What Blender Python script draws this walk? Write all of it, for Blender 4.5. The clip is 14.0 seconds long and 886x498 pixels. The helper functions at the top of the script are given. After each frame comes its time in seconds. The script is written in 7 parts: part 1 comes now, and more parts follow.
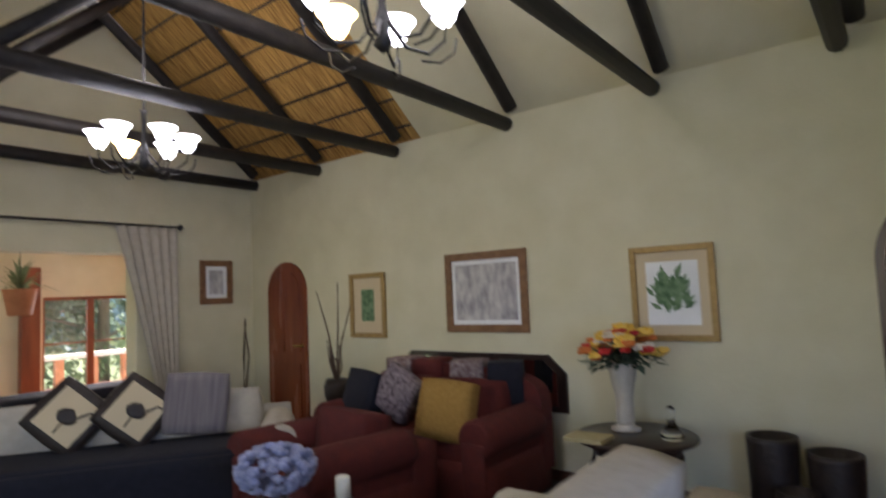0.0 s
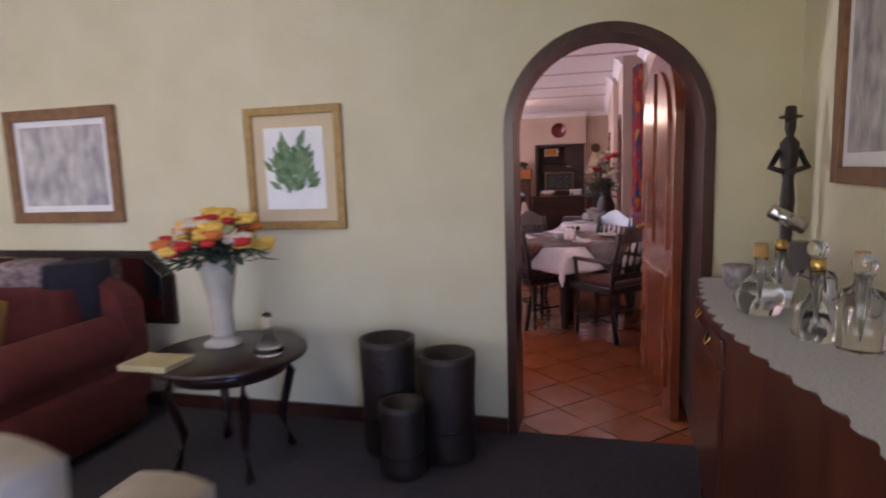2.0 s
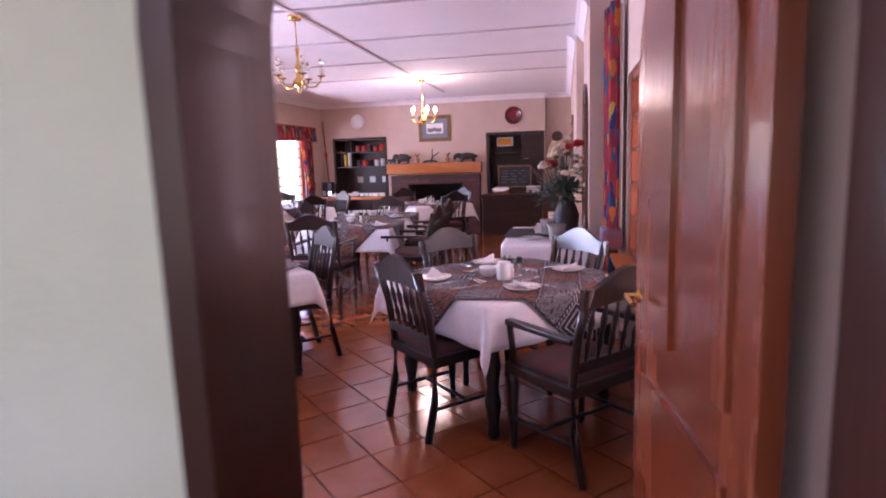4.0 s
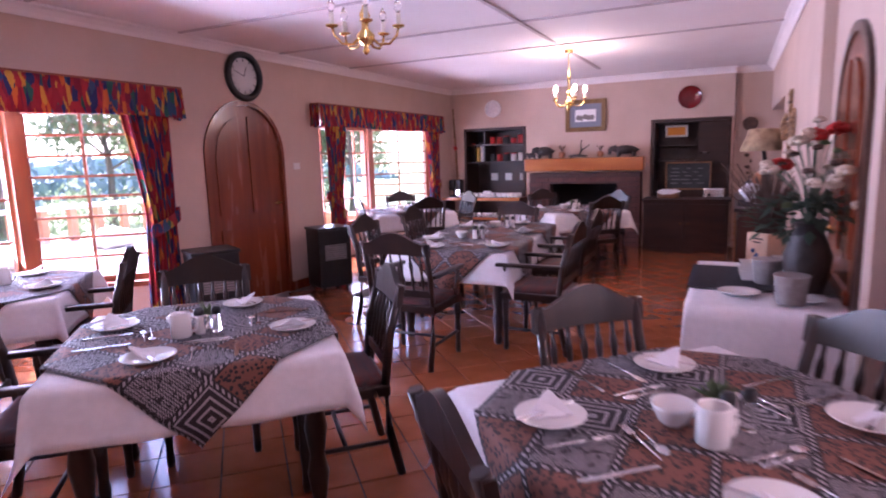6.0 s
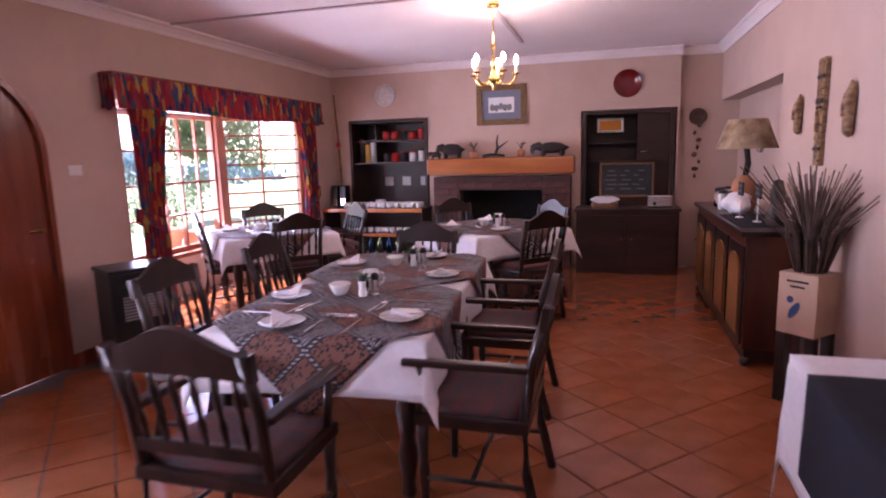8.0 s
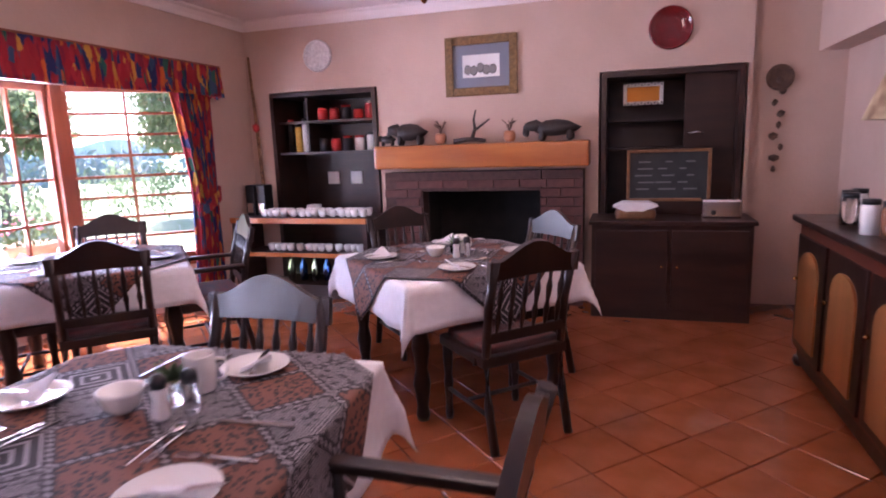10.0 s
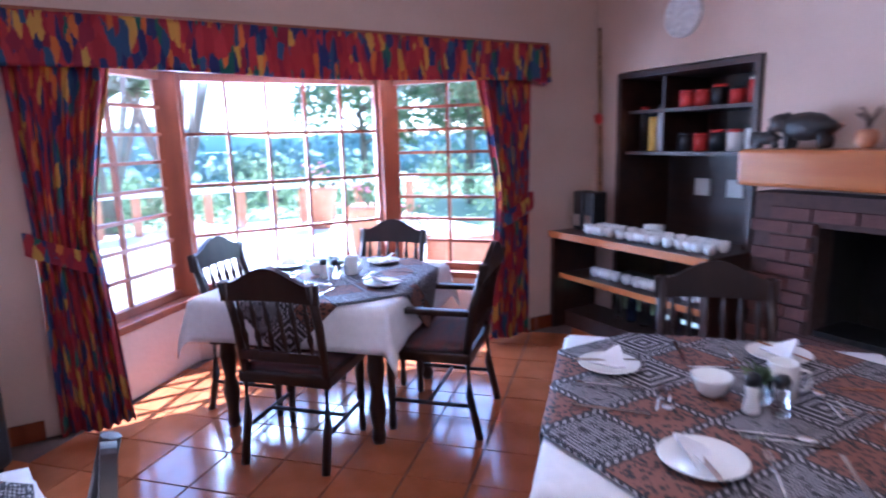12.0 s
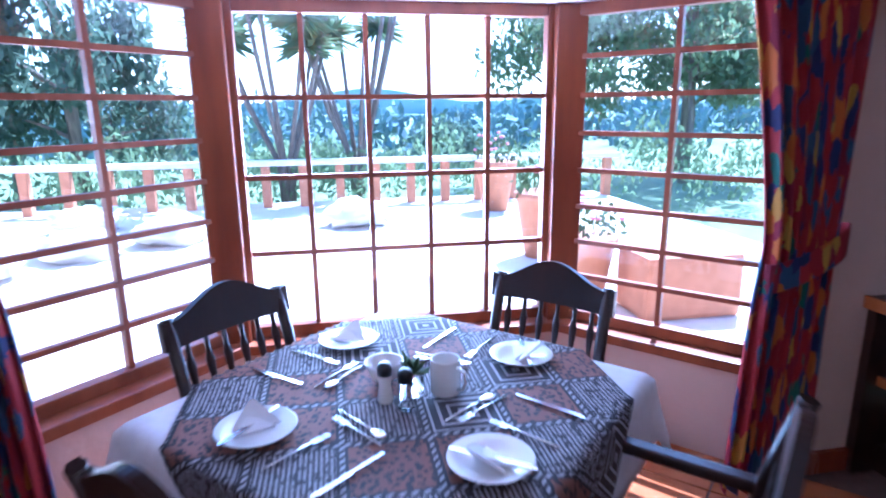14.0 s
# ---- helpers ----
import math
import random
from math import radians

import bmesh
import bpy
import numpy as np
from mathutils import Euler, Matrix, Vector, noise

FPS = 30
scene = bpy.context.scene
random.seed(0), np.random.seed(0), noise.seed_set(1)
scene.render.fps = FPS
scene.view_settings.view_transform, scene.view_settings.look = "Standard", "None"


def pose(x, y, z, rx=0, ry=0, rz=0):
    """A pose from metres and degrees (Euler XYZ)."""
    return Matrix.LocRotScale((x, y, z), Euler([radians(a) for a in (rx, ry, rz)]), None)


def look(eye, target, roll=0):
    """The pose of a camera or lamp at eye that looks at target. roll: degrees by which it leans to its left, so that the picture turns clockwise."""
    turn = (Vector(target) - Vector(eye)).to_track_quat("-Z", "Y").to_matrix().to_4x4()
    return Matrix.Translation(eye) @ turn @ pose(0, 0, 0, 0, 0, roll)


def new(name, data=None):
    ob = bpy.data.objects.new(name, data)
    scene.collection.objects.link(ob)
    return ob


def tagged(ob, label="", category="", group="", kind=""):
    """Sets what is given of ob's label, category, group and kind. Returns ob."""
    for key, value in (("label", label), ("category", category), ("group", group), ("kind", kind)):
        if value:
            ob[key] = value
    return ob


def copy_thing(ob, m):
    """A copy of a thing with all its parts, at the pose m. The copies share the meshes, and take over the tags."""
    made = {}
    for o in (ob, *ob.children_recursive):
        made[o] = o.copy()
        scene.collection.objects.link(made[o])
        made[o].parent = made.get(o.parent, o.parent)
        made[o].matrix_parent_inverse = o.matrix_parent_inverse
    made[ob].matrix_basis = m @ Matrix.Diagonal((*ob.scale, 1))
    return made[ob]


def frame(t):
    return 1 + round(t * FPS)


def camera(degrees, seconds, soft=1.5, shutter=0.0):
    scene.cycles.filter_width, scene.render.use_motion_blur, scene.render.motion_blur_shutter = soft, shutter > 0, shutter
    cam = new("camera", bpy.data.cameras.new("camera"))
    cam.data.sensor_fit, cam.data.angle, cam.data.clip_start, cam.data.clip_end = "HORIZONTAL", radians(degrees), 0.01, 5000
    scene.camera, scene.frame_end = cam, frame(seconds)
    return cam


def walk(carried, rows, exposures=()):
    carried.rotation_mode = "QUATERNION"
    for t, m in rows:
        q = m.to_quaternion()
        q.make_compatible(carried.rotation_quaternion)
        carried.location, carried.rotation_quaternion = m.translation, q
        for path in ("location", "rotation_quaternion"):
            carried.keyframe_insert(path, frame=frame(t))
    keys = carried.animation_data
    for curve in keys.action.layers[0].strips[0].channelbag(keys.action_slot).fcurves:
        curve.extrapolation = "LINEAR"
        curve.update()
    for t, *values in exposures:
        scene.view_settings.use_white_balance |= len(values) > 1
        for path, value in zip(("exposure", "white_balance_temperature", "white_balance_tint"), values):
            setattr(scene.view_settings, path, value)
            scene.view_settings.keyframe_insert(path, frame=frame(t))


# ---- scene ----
cam = camera(73.9, 14.0, 1.9, 0.5)
PATH = [
    (0, (0.346, -0.498, 1.553), (-0.883, 1.073, 1.702), -2.5),
    (0.5, (0.494, -0.356, 1.441), (-0.616, 1.307, 1.406), -2.0),
    (1, (0.533, -0.11, 1.386), (-0.387, 1.653, 1.177), -1.8),
    (1.5, (0.603, 0.297, 1.417), (-0.098, 2.153, 1.164), -1.9),
    (2, (0.678, 0.825, 1.448), (0.166, 2.74, 1.181), -1.9),
    (2.5, (0.732, 1.394, 1.459), (0.317, 3.332, 1.185), -1.8),
    (2.7, (0.756, 1.621, 1.48), (0.369, 3.564, 1.203), -1.8),
    (4.8, (0.724, 3.997, 1.435), (0.254, 5.916, 1.124), -2.2),
    (5, (0.67, 4.174, 1.454), (0.144, 6.078, 1.144), -2.0),
    (5.5, (0.553, 4.594, 1.45), (-0.141, 6.444, 1.138), -1.9),
    (6, (0.419, 5.004, 1.472), (-0.458, 6.775, 1.164), -1.7),
    (6.5, (0.104, 5.44, 1.47), (-0.807, 7.194, 1.166), -1.6),
    (7, (-0.11, 5.934, 1.448), (-1.017, 7.691, 1.145), -1.5),
    (7.5, (-0.349, 6.427, 1.465), (-1.127, 8.244, 1.158), -1.6),
    (8, (-0.389, 7.005, 1.465), (-0.932, 8.903, 1.146), -1.6),
    (10.3, (-0.526, 9.72, 1.386), (-1.143, 11.589, 1.03), -2.2),
    (10.5, (-0.461, 9.878, 1.384), (-1.24, 11.686, 1.031), -2.0),
    (11, (-0.41, 10.399, 1.453), (-1.561, 11.996, 1.099), -1.8),
    (11.5, (-0.399, 10.891, 1.509), (-1.861, 12.204, 1.138), -1.7),
    (12, (-0.563, 11.236, 1.498), (-2.278, 12.197, 1.132), -1.5),
    (12.5, (-0.802, 11.598, 1.548), (-2.653, 12.244, 1.156), -1.2),
    (13, (-1.223, 11.872, 1.501), (-3.138, 12.305, 1.119), -1.1),
    (13.5, (-1.72, 12.028, 1.524), (-3.641, 12.39, 1.101), -0.6),
    (14, (-2.218, 12.117, 1.528), (-4.131, 12.465, 1.059), -0.6),
]
EXPOSURES = [(0, 1.85, 6800, 22), (1.2, 2.2, 6700, 30), (2.7, 2.8, 6300, 40), (4.8, 3.1, 5600, 46), (6, 2.85, 5600, 48), (8, 2.6, 6000, 45), (10.5, 2.95, 5600, 38), (11.5, 2.88, 4750, 23), (12.5, 2.65, 4350, 17), (14, 2.25, 4200, 18)]
walk(cam, [(t, look(eye, target, roll)) for t, eye, target, roll in PATH], EXPOSURES)

# world, sun and large lights
world = bpy.data.worlds.new("world")
scene.world = world
world.use_nodes = True
wn = world.node_tree.nodes
sky = wn.new("ShaderNodeTexSky")
sky.sky_type, sky.sun_disc = "NISHITA", False
sky.sun_elevation, sky.sun_rotation = radians(56), radians(-62)
world.node_tree.links.new(sky.outputs[0], wn["Background"].inputs[0])
wn["Background"].inputs[1].default_value = 0.15
sun = new("sun", bpy.data.lights.new("sun", "SUN"))
sun.data.energy, sun.data.angle, sun.data.color = 5.0, radians(0.5), (1.0, 0.95, 0.86)
sun.matrix_world = look((-5, 4, 9.5), (0, 0, 0))


def window_light(name, eye, target, w, h, watts, colour):
    ob = new(name, bpy.data.lights.new(name, "AREA"))
    ob.data.shape, ob.data.size, ob.data.size_y, ob.data.energy, ob.data.color = "RECTANGLE", w, h, watts, colour
    ob.matrix_world = look(eye, target)
    return ob


window_light("daylight", (-5.35, 12.4, 1.2), (-2, 12.4, 3.9), 1.5, 1.5, 32, (0.80, 0.90, 1.0))
window_light("daylight", (-5.35, 7.1, 1.2), (-2, 7.1, 3.9), 1.5, 1.5, 66, (0.80, 0.90, 1.0))
window_light("daylight", (2.0, 6.2, 1.5), (0, 6.2, 1.2), 2.4, 1.3, 13, (1.0, 0.9, 0.82))
window_light("daylight", (-1.5, -3.15, 1.6), (-1.0, 3.9, 3.6), 4.0, 1.7, 6, (0.95, 1.0, 0.86))
window_light("daylight", (2.2, -0.6, 1.3), (-0.5, 3.9, 0.2), 1.2, 1.6, 27, (0.32, 0.52, 1.0))
window_light("daylight", (-9.9, 3.5, 1.1), (-6, 2.4, 1.0), 1.2, 1.3, 14, (0.9, 0.96, 1.0))


# materials
def mat(name, col, rough=0.6, metal=0.0, col2=None, scale=8.0, bump=0.0, bscale=60.0, stretch=(1, 1, 1), coat=0.0, rand=0.0):
    m = bpy.data.materials.new(name)
    m.use_nodes = True
    n, l = m.node_tree.nodes, m.node_tree.links
    b = n["Principled BSDF"]
    b.inputs["Roughness"].default_value, b.inputs["Metallic"].default_value = rough, metal
    b.inputs["Coat Weight"].default_value = coat
    b.inputs["Coat Roughness"].default_value = 0.12
    b.inputs["Base Color"].default_value = (*col, 1)
    co = n.new("ShaderNodeTexCoord")
    mp = n.new("ShaderNodeMapping")
    mp.inputs["Scale"].default_value = stretch
    l.new(co.outputs["Object"], mp.inputs[0])
    if col2:
        t = n.new("ShaderNodeTexNoise")
        t.inputs["Scale"].default_value, t.inputs["Detail"].default_value = scale, 6
        l.new(mp.outputs[0], t.inputs["Vector"])
        r = n.new("ShaderNodeValToRGB")
        r.color_ramp.elements[0].position, r.color_ramp.elements[1].position = 0.32, 0.68
        r.color_ramp.elements[0].color, r.color_ramp.elements[1].color = (*col, 1), (*col2, 1)
        l.new(t.outputs["Fac"], r.inputs[0])
        out = r.outputs[0]
        if rand:
            oi = n.new("ShaderNodeObjectInfo")
            hs = n.new("ShaderNodeHueSaturation")
            mr = n.new("ShaderNodeMapRange")
            mr.inputs["To Min"].default_value, mr.inputs["To Max"].default_value = 1 - rand, 1 + rand
            l.new(oi.outputs["Random"], mr.inputs["Value"])
            l.new(mr.outputs[0], hs.inputs["Value"])
            l.new(out, hs.inputs["Color"])
            out = hs.outputs[0]
        l.new(out, b.inputs["Base Color"])
        rr = n.new("ShaderNodeMapRange")
        rr.inputs["To Min"].default_value, rr.inputs["To Max"].default_value = max(rough - 0.07, 0.02), min(rough + 0.1, 1)
        l.new(t.outputs["Fac"], rr.inputs["Value"])
        l.new(rr.outputs[0], b.inputs["Roughness"])
    if bump:
        t2 = n.new("ShaderNodeTexNoise")
        t2.inputs["Scale"].default_value, t2.inputs["Detail"].default_value = bscale, 4
        l.new(mp.outputs[0], t2.inputs["Vector"])
        bp = n.new("ShaderNodeBump")
        bp.inputs["Strength"].default_value, bp.inputs["Distance"].default_value = bump, 0.01
        l.new(t2.outputs["Fac"], bp.inputs["Height"])
        l.new(bp.outputs[0], b.inputs["Normal"])
    return m


def glow(name, col, power):
    m = mat(name, col, 0.3)
    b = m.node_tree.nodes["Principled BSDF"]
    b.inputs["Emission Color"].default_value, b.inputs["Emission Strength"].default_value = (*col, 1), power
    return m


def glass_mat(name, tint=(1, 1, 1), rough=0.0):
    m = bpy.data.materials.new(name)
    m.use_nodes = True
    b = m.node_tree.nodes["Principled BSDF"]
    b.inputs["Base Color"].default_value = (*tint, 1)
    b.inputs["Transmission Weight"].default_value, b.inputs["Roughness"].default_value = 1.0, rough
    b.inputs["IOR"].default_value = 1.45
    return m


def math_node(n, l, op, a, b=None):
    q = n.new("ShaderNodeMath")
    q.operation = op
    for i, v in enumerate((a, b)):
        if v is None:
            continue
        if isinstance(v, (int, float)):
            q.inputs[i].default_value = v
        else:
            l.new(v, q.inputs[i])
    return q.outputs[0]


def pane_mat(name):
    m = bpy.data.materials.new(name)
    m.use_nodes = True
    n, l = m.node_tree.nodes, m.node_tree.links
    tr, gl, mx, fr = n.new("ShaderNodeBsdfTransparent"), n.new("ShaderNodeBsdfGlossy"), n.new("ShaderNodeMixShader"), n.new("ShaderNodeLayerWeight")
    gl.inputs["Roughness"].default_value = 0.02
    gloss = math_node(n, l, "ADD", math_node(n, l, "MULTIPLY", math_node(n, l, "POWER", fr.outputs["Facing"], 5), 0.5), 0.035)
    l.new(gloss, mx.inputs[0]), l.new(tr.outputs[0], mx.inputs[1]), l.new(gl.outputs[0], mx.inputs[2])
    l.new(mx.outputs[0], n["Material Output"].inputs["Surface"])
    return m


def mix_node(n, l, fac, a, b):
    q = n.new("ShaderNodeMix")
    q.data_type = "RGBA"
    for i, v in ((0, fac), (6, a), (7, b)):
        if isinstance(v, tuple):
            q.inputs[i].default_value = (*v, 1)
        elif isinstance(v, (int, float)):
            q.inputs[i].default_value = v
        else:
            l.new(v, q.inputs[i])
    return q.outputs[2]


def batik_mat(name, dark, brown, light, cell=0.19):
    """Printed cotton: a lattice of dotted bands, with animal spots, zigzags and concentric squares in the fields."""
    m = mat(name, dark, 0.75, 0.0, bump=0.15, bscale=400)
    n, l = m.node_tree.nodes, m.node_tree.links
    uv = n.new("ShaderNodeUVMap")
    sx = n.new("ShaderNodeSeparateXYZ")
    l.new(uv.outputs[0], sx.inputs[0])
    u, v = math_node(n, l, "DIVIDE", sx.outputs[0], cell), math_node(n, l, "DIVIDE", sx.outputs[1], cell)
    fu, fv = math_node(n, l, "FRACT", u), math_node(n, l, "FRACT", v)
    au = math_node(n, l, "ABSOLUTE", math_node(n, l, "SUBTRACT", fu, 0.5))
    av = math_node(n, l, "ABSOLUTE", math_node(n, l, "SUBTRACT", fv, 0.5))
    big = math_node(n, l, "MAXIMUM", au, av)
    band = math_node(n, l, "GREATER_THAN", big, 0.435)
    dots = math_node(n, l, "GREATER_THAN", math_node(n, l, "SINE", math_node(n, l, "MULTIPLY", math_node(n, l, "ADD", u, v), 50)), 0.1)
    thin = math_node(n, l, "GREATER_THAN", big, 0.47)
    bandcol = mix_node(n, l, math_node(n, l, "MULTIPLY", dots, thin), dark, light)
    vo = n.new("ShaderNodeTexVoronoi")
    vo.inputs["Scale"].default_value = 62
    l.new(uv.outputs[0], vo.inputs["Vector"])
    spots = math_node(n, l, "GREATER_THAN", vo.outputs["Distance"], 0.42)
    leopard = mix_node(n, l, spots, dark, brown)
    ring = math_node(n, l, "GREATER_THAN", math_node(n, l, "SINE", math_node(n, l, "MULTIPLY", big, 48)), 0.55)
    squares = mix_node(n, l, ring, dark, light)
    zz = math_node(n, l, "PINGPONG", math_node(n, l, "MULTIPLY", u, 18), 0.5)
    zig = math_node(n, l, "GREATER_THAN", math_node(n, l, "SINE", math_node(n, l, "MULTIPLY", math_node(n, l, "ADD", math_node(n, l, "MULTIPLY", v, 18), zz), 6.28)), 0.25)
    wo = n.new("ShaderNodeTexNoise")
    wo.inputs["Scale"].default_value = 45
    l.new(uv.outputs[0], wo.inputs["Vector"])
    zig = math_node(n, l, "MULTIPLY", zig, math_node(n, l, "GREATER_THAN", wo.outputs["Fac"], 0.42))
    zigcol = mix_node(n, l, zig, dark, light)
    iu, iv = math_node(n, l, "FLOOR", u), math_node(n, l, "FLOOR", v)
    pick = math_node(n, l, "FRACT", math_node(n, l, "ADD", math_node(n, l, "MULTIPLY", iu, 0.37), math_node(n, l, "MULTIPLY", iv, 0.29)))
    c = mix_node(n, l, math_node(n, l, "GREATER_THAN", pick, 0.42), leopard, zigcol)
    c = mix_node(n, l, math_node(n, l, "GREATER_THAN", pick, 0.82), c, squares)
    c = mix_node(n, l, band, c, bandcol)
    l.new(c, n["Principled BSDF"].inputs["Base Color"])
    return m


def curtain_mat(name):
    """Bright printed cotton, brush strokes of red, blue, orange, yellow and green."""
    m = mat(name, (0.3, 0.02, 0.03), 0.8, bump=0.2, bscale=300)
    n, l = m.node_tree.nodes, m.node_tree.links
    uv = n.new("ShaderNodeUVMap")
    mp = n.new("ShaderNodeMapping")
    mp.inputs["Scale"].default_value = (56, 13, 1)
    mp.inputs["Rotation"].default_value = (0, 0, 0.12)
    l.new(uv.outputs[0], mp.inputs[0])
    no = n.new("ShaderNodeTexNoise")
    no.inputs["Scale"].default_value = 2.5
    l.new(mp.outputs[0], no.inputs["Vector"])
    va = n.new("ShaderNodeMix")
    va.data_type = "RGBA"
    va.inputs[0].default_value = 0.38
    l.new(mp.outputs[0], va.inputs[6]), l.new(no.outputs["Color"], va.inputs[7])
    vo = n.new("ShaderNodeTexVoronoi")
    vo.inputs["Scale"].default_value = 1.25
    l.new(va.outputs[2], vo.inputs["Vector"])
    sp = n.new("ShaderNodeSeparateColor")
    l.new(vo.outputs["Color"], sp.inputs[0])
    r = n.new("ShaderNodeValToRGB")
    r.color_ramp.interpolation = "CONSTANT"
    cols = [(0.42, 0.02, 0.035), (0.03, 0.04, 0.16), (0.5, 0.035, 0.05), (0.75, 0.2, 0.03), (0.30, 0.015, 0.05), (0.05, 0.11, 0.22), (0.72, 0.4, 0.06), (0.03, 0.16, 0.12), (0.45, 0.03, 0.04)]
    cols = [tuple(0.72 * q for q in c) for c in cols]
    e = r.color_ramp.elements
    e[0].color, e[1].color, e[1].position = (*cols[0], 1), (*cols[1], 1), 0.2
    for p, c in zip((0.34, 0.5, 0.58, 0.7, 0.79, 0.86, 0.92), cols[2:]):
        e.new(p).color = (*c, 1)
    l.new(sp.outputs[0], r.inputs[0])
    l.new(r.outputs[0], n["Principled BSDF"].inputs["Base Color"])
    ms, tr, dif = n.new("ShaderNodeMixShader"), n.new("ShaderNodeBsdfTranslucent"), n["Principled BSDF"]
    ms.inputs[0].default_value = 0.26
    l.new(r.outputs[0], tr.inputs[0]), l.new(dif.outputs[0], ms.inputs[1]), l.new(tr.outputs[0], ms.inputs[2])
    l.new(ms.outputs[0], n["Material Output"].inputs["Surface"])
    return m


def thatch_mat(name):
    m = mat(name, (0.22, 0.10, 0.02), 0.85, 0, (0.62, 0.36, 0.10), 3.5, 0.9, 6, (16, 1, 1))
    return m


PLASTER = mat("cream plaster", (0.61, 0.56, 0.37), 0.85, 0, (0.67, 0.62, 0.43), 3, 0.25, 30)
PINK = mat("beige plaster", (0.54, 0.39, 0.31), 0.85, 0, (0.60, 0.44, 0.36), 2.5, 0.25, 30)
CEIL = mat("white ceiling board", (0.83, 0.75, 0.74), 0.8, 0, (0.86, 0.79, 0.78), 2, 0.05, 20)
TILE = mat("terracotta tile", (0.30, 0.085, 0.028), 0.14, 0, (0.40, 0.125, 0.045), 5, 0.04, 14, coat=0.4, rand=0.05)
GROUT = mat("dark grout", (0.07, 0.04, 0.03), 0.9, 0, (0.11, 0.06, 0.045), 20, 0.3, 80)
CARPET = mat("grey-brown carpet", (0.035, 0.03, 0.034), 0.95, 0, (0.065, 0.056, 0.06), 60, 0.8, 220)
DARKWOOD = mat("dark stained wood", (0.012, 0.005, 0.004), 0.3, 0, (0.028, 0.011, 0.007), 12, 0.12, 40, (1, 1, 0.12), coat=0.06)
REDWOOD = mat("varnished red hardwood", (0.155, 0.030, 0.011), 0.24, 0, (0.26, 0.06, 0.02), 9, 0.12, 60, (1, 1, 0.1), coat=0.35)
FRAMEWOOD = mat("varnished window wood", (0.165, 0.034, 0.010), 0.42, 0, (0.26, 0.066, 0.018), 9, 0.1, 60, (1, 1, 0.15), coat=0.05)
MANTEL = mat("honey coloured wood", (0.33, 0.082, 0.012), 0.35, 0, (0.48, 0.16, 0.03), 6, 0.2, 40, (0.15, 1, 1), coat=0.3)
SHELFWOOD = mat("dark brown joinery", (0.020, 0.007, 0.005), 0.38, 0, (0.045, 0.016, 0.010), 10, 0.1, 50, (0.2, 1, 1))
POLE = mat("dark creosote pole", (0.010, 0.008, 0.008), 0.6, 0, (0.03, 0.024, 0.022), 12, 0.4, 50, (1, 1, 1))
THATCH = thatch_mat("reed ceiling")
SLOPE = mat("grey ceiling boarding", (0.36, 0.33, 0.27), 0.85, 0, (0.42, 0.39, 0.33), 3, 0.2, 30)
LINEN = mat("white tablecloth", (0.78, 0.77, 0.80), 0.85, 0, (0.84, 0.83, 0.86), 30, 0.25, 300)
BATIK = batik_mat("printed overlay", (0.022, 0.018, 0.022), (0.21, 0.085, 0.055), (0.40, 0.37, 0.39), 0.21)
CURTAIN = curtain_mat("printed curtain")
TIEBACK = mat("pale curtain tie", (0.40, 0.13, 0.13), 0.8, 0, (0.20, 0.16, 0.26), 14, 0.2, 100)
SEAT = mat("striped woven seat", (0.13, 0.035, 0.03), 0.85, 0, (0.05, 0.05, 0.055), 26, 0.4, 200, (0.15, 1, 1))
CHINA = mat("white china", (0.82, 0.81, 0.79), 0.15, coat=0.3)
STEEL = mat("cutlery steel", (0.75, 0.75, 0.76), 0.18, 1.0)
BRASS = mat("polished brass", (0.75, 0.50, 0.16), 0.2, 1.0)
IRON = mat("black wrought iron", (0.012, 0.011, 0.011), 0.45, 0.6, (0.03, 0.027, 0.025), 30)
BLACK = mat("black enamel", (0.007, 0.007, 0.008), 0.35, 0, (0.013, 0.013, 0.015), 12)
GREYMETAL = mat("grey ceramic grille", (0.32, 0.29, 0.28), 0.6, 0, (0.4, 0.37, 0.35), 40)
BRICK = mat("dark red brick", (0.085, 0.032, 0.027), 0.8, 0, (0.13, 0.052, 0.042), 14, 0.5, 90, rand=0.2)
MORTAR = mat("brown mortar", (0.06, 0.032, 0.027), 0.9, 0, (0.09, 0.048, 0.04), 30, 0.4, 120)
NEARBLACK = mat("sooty firebox and near-black niche sheet", (0.006, 0.005, 0.005), 0.95, 0, (0.014, 0.012, 0.011), 9)
MAROON = mat("dark red upholstery", (0.085, 0.011, 0.009), 0.9, 0, (0.125, 0.018, 0.013), 14, 0.4, 260)
CREAM = mat("cream upholstery", (0.44, 0.39, 0.31), 0.9, 0, (0.52, 0.47, 0.38), 14, 0.4, 260)
TAN = mat("tan upholstery", (0.42, 0.30, 0.15), 0.9, 0, (0.5, 0.36, 0.19), 14, 0.4, 260)
NAVY = mat("dark navy throw", (0.006, 0.006, 0.013), 0.95, 0, (0.012, 0.012, 0.02), 20, 0.4, 200)
OCHRE = mat("ochre cushion", (0.30, 0.16, 0.03), 0.9, 0, (0.38, 0.21, 0.05), 40, 0.5, 160)
GOLD = mat("gilt frame", (0.30, 0.18, 0.06), 0.4, 0.3, (0.42, 0.27, 0.10), 30, 0.3, 120)
BROWNFRAME = mat("brown wooden frame", (0.17, 0.075, 0.03), 0.45, 0, (0.25, 0.12, 0.05), 20, 0.2, 80)
MOUNT = mat("cream picture mount", (0.62, 0.50, 0.32), 0.8)
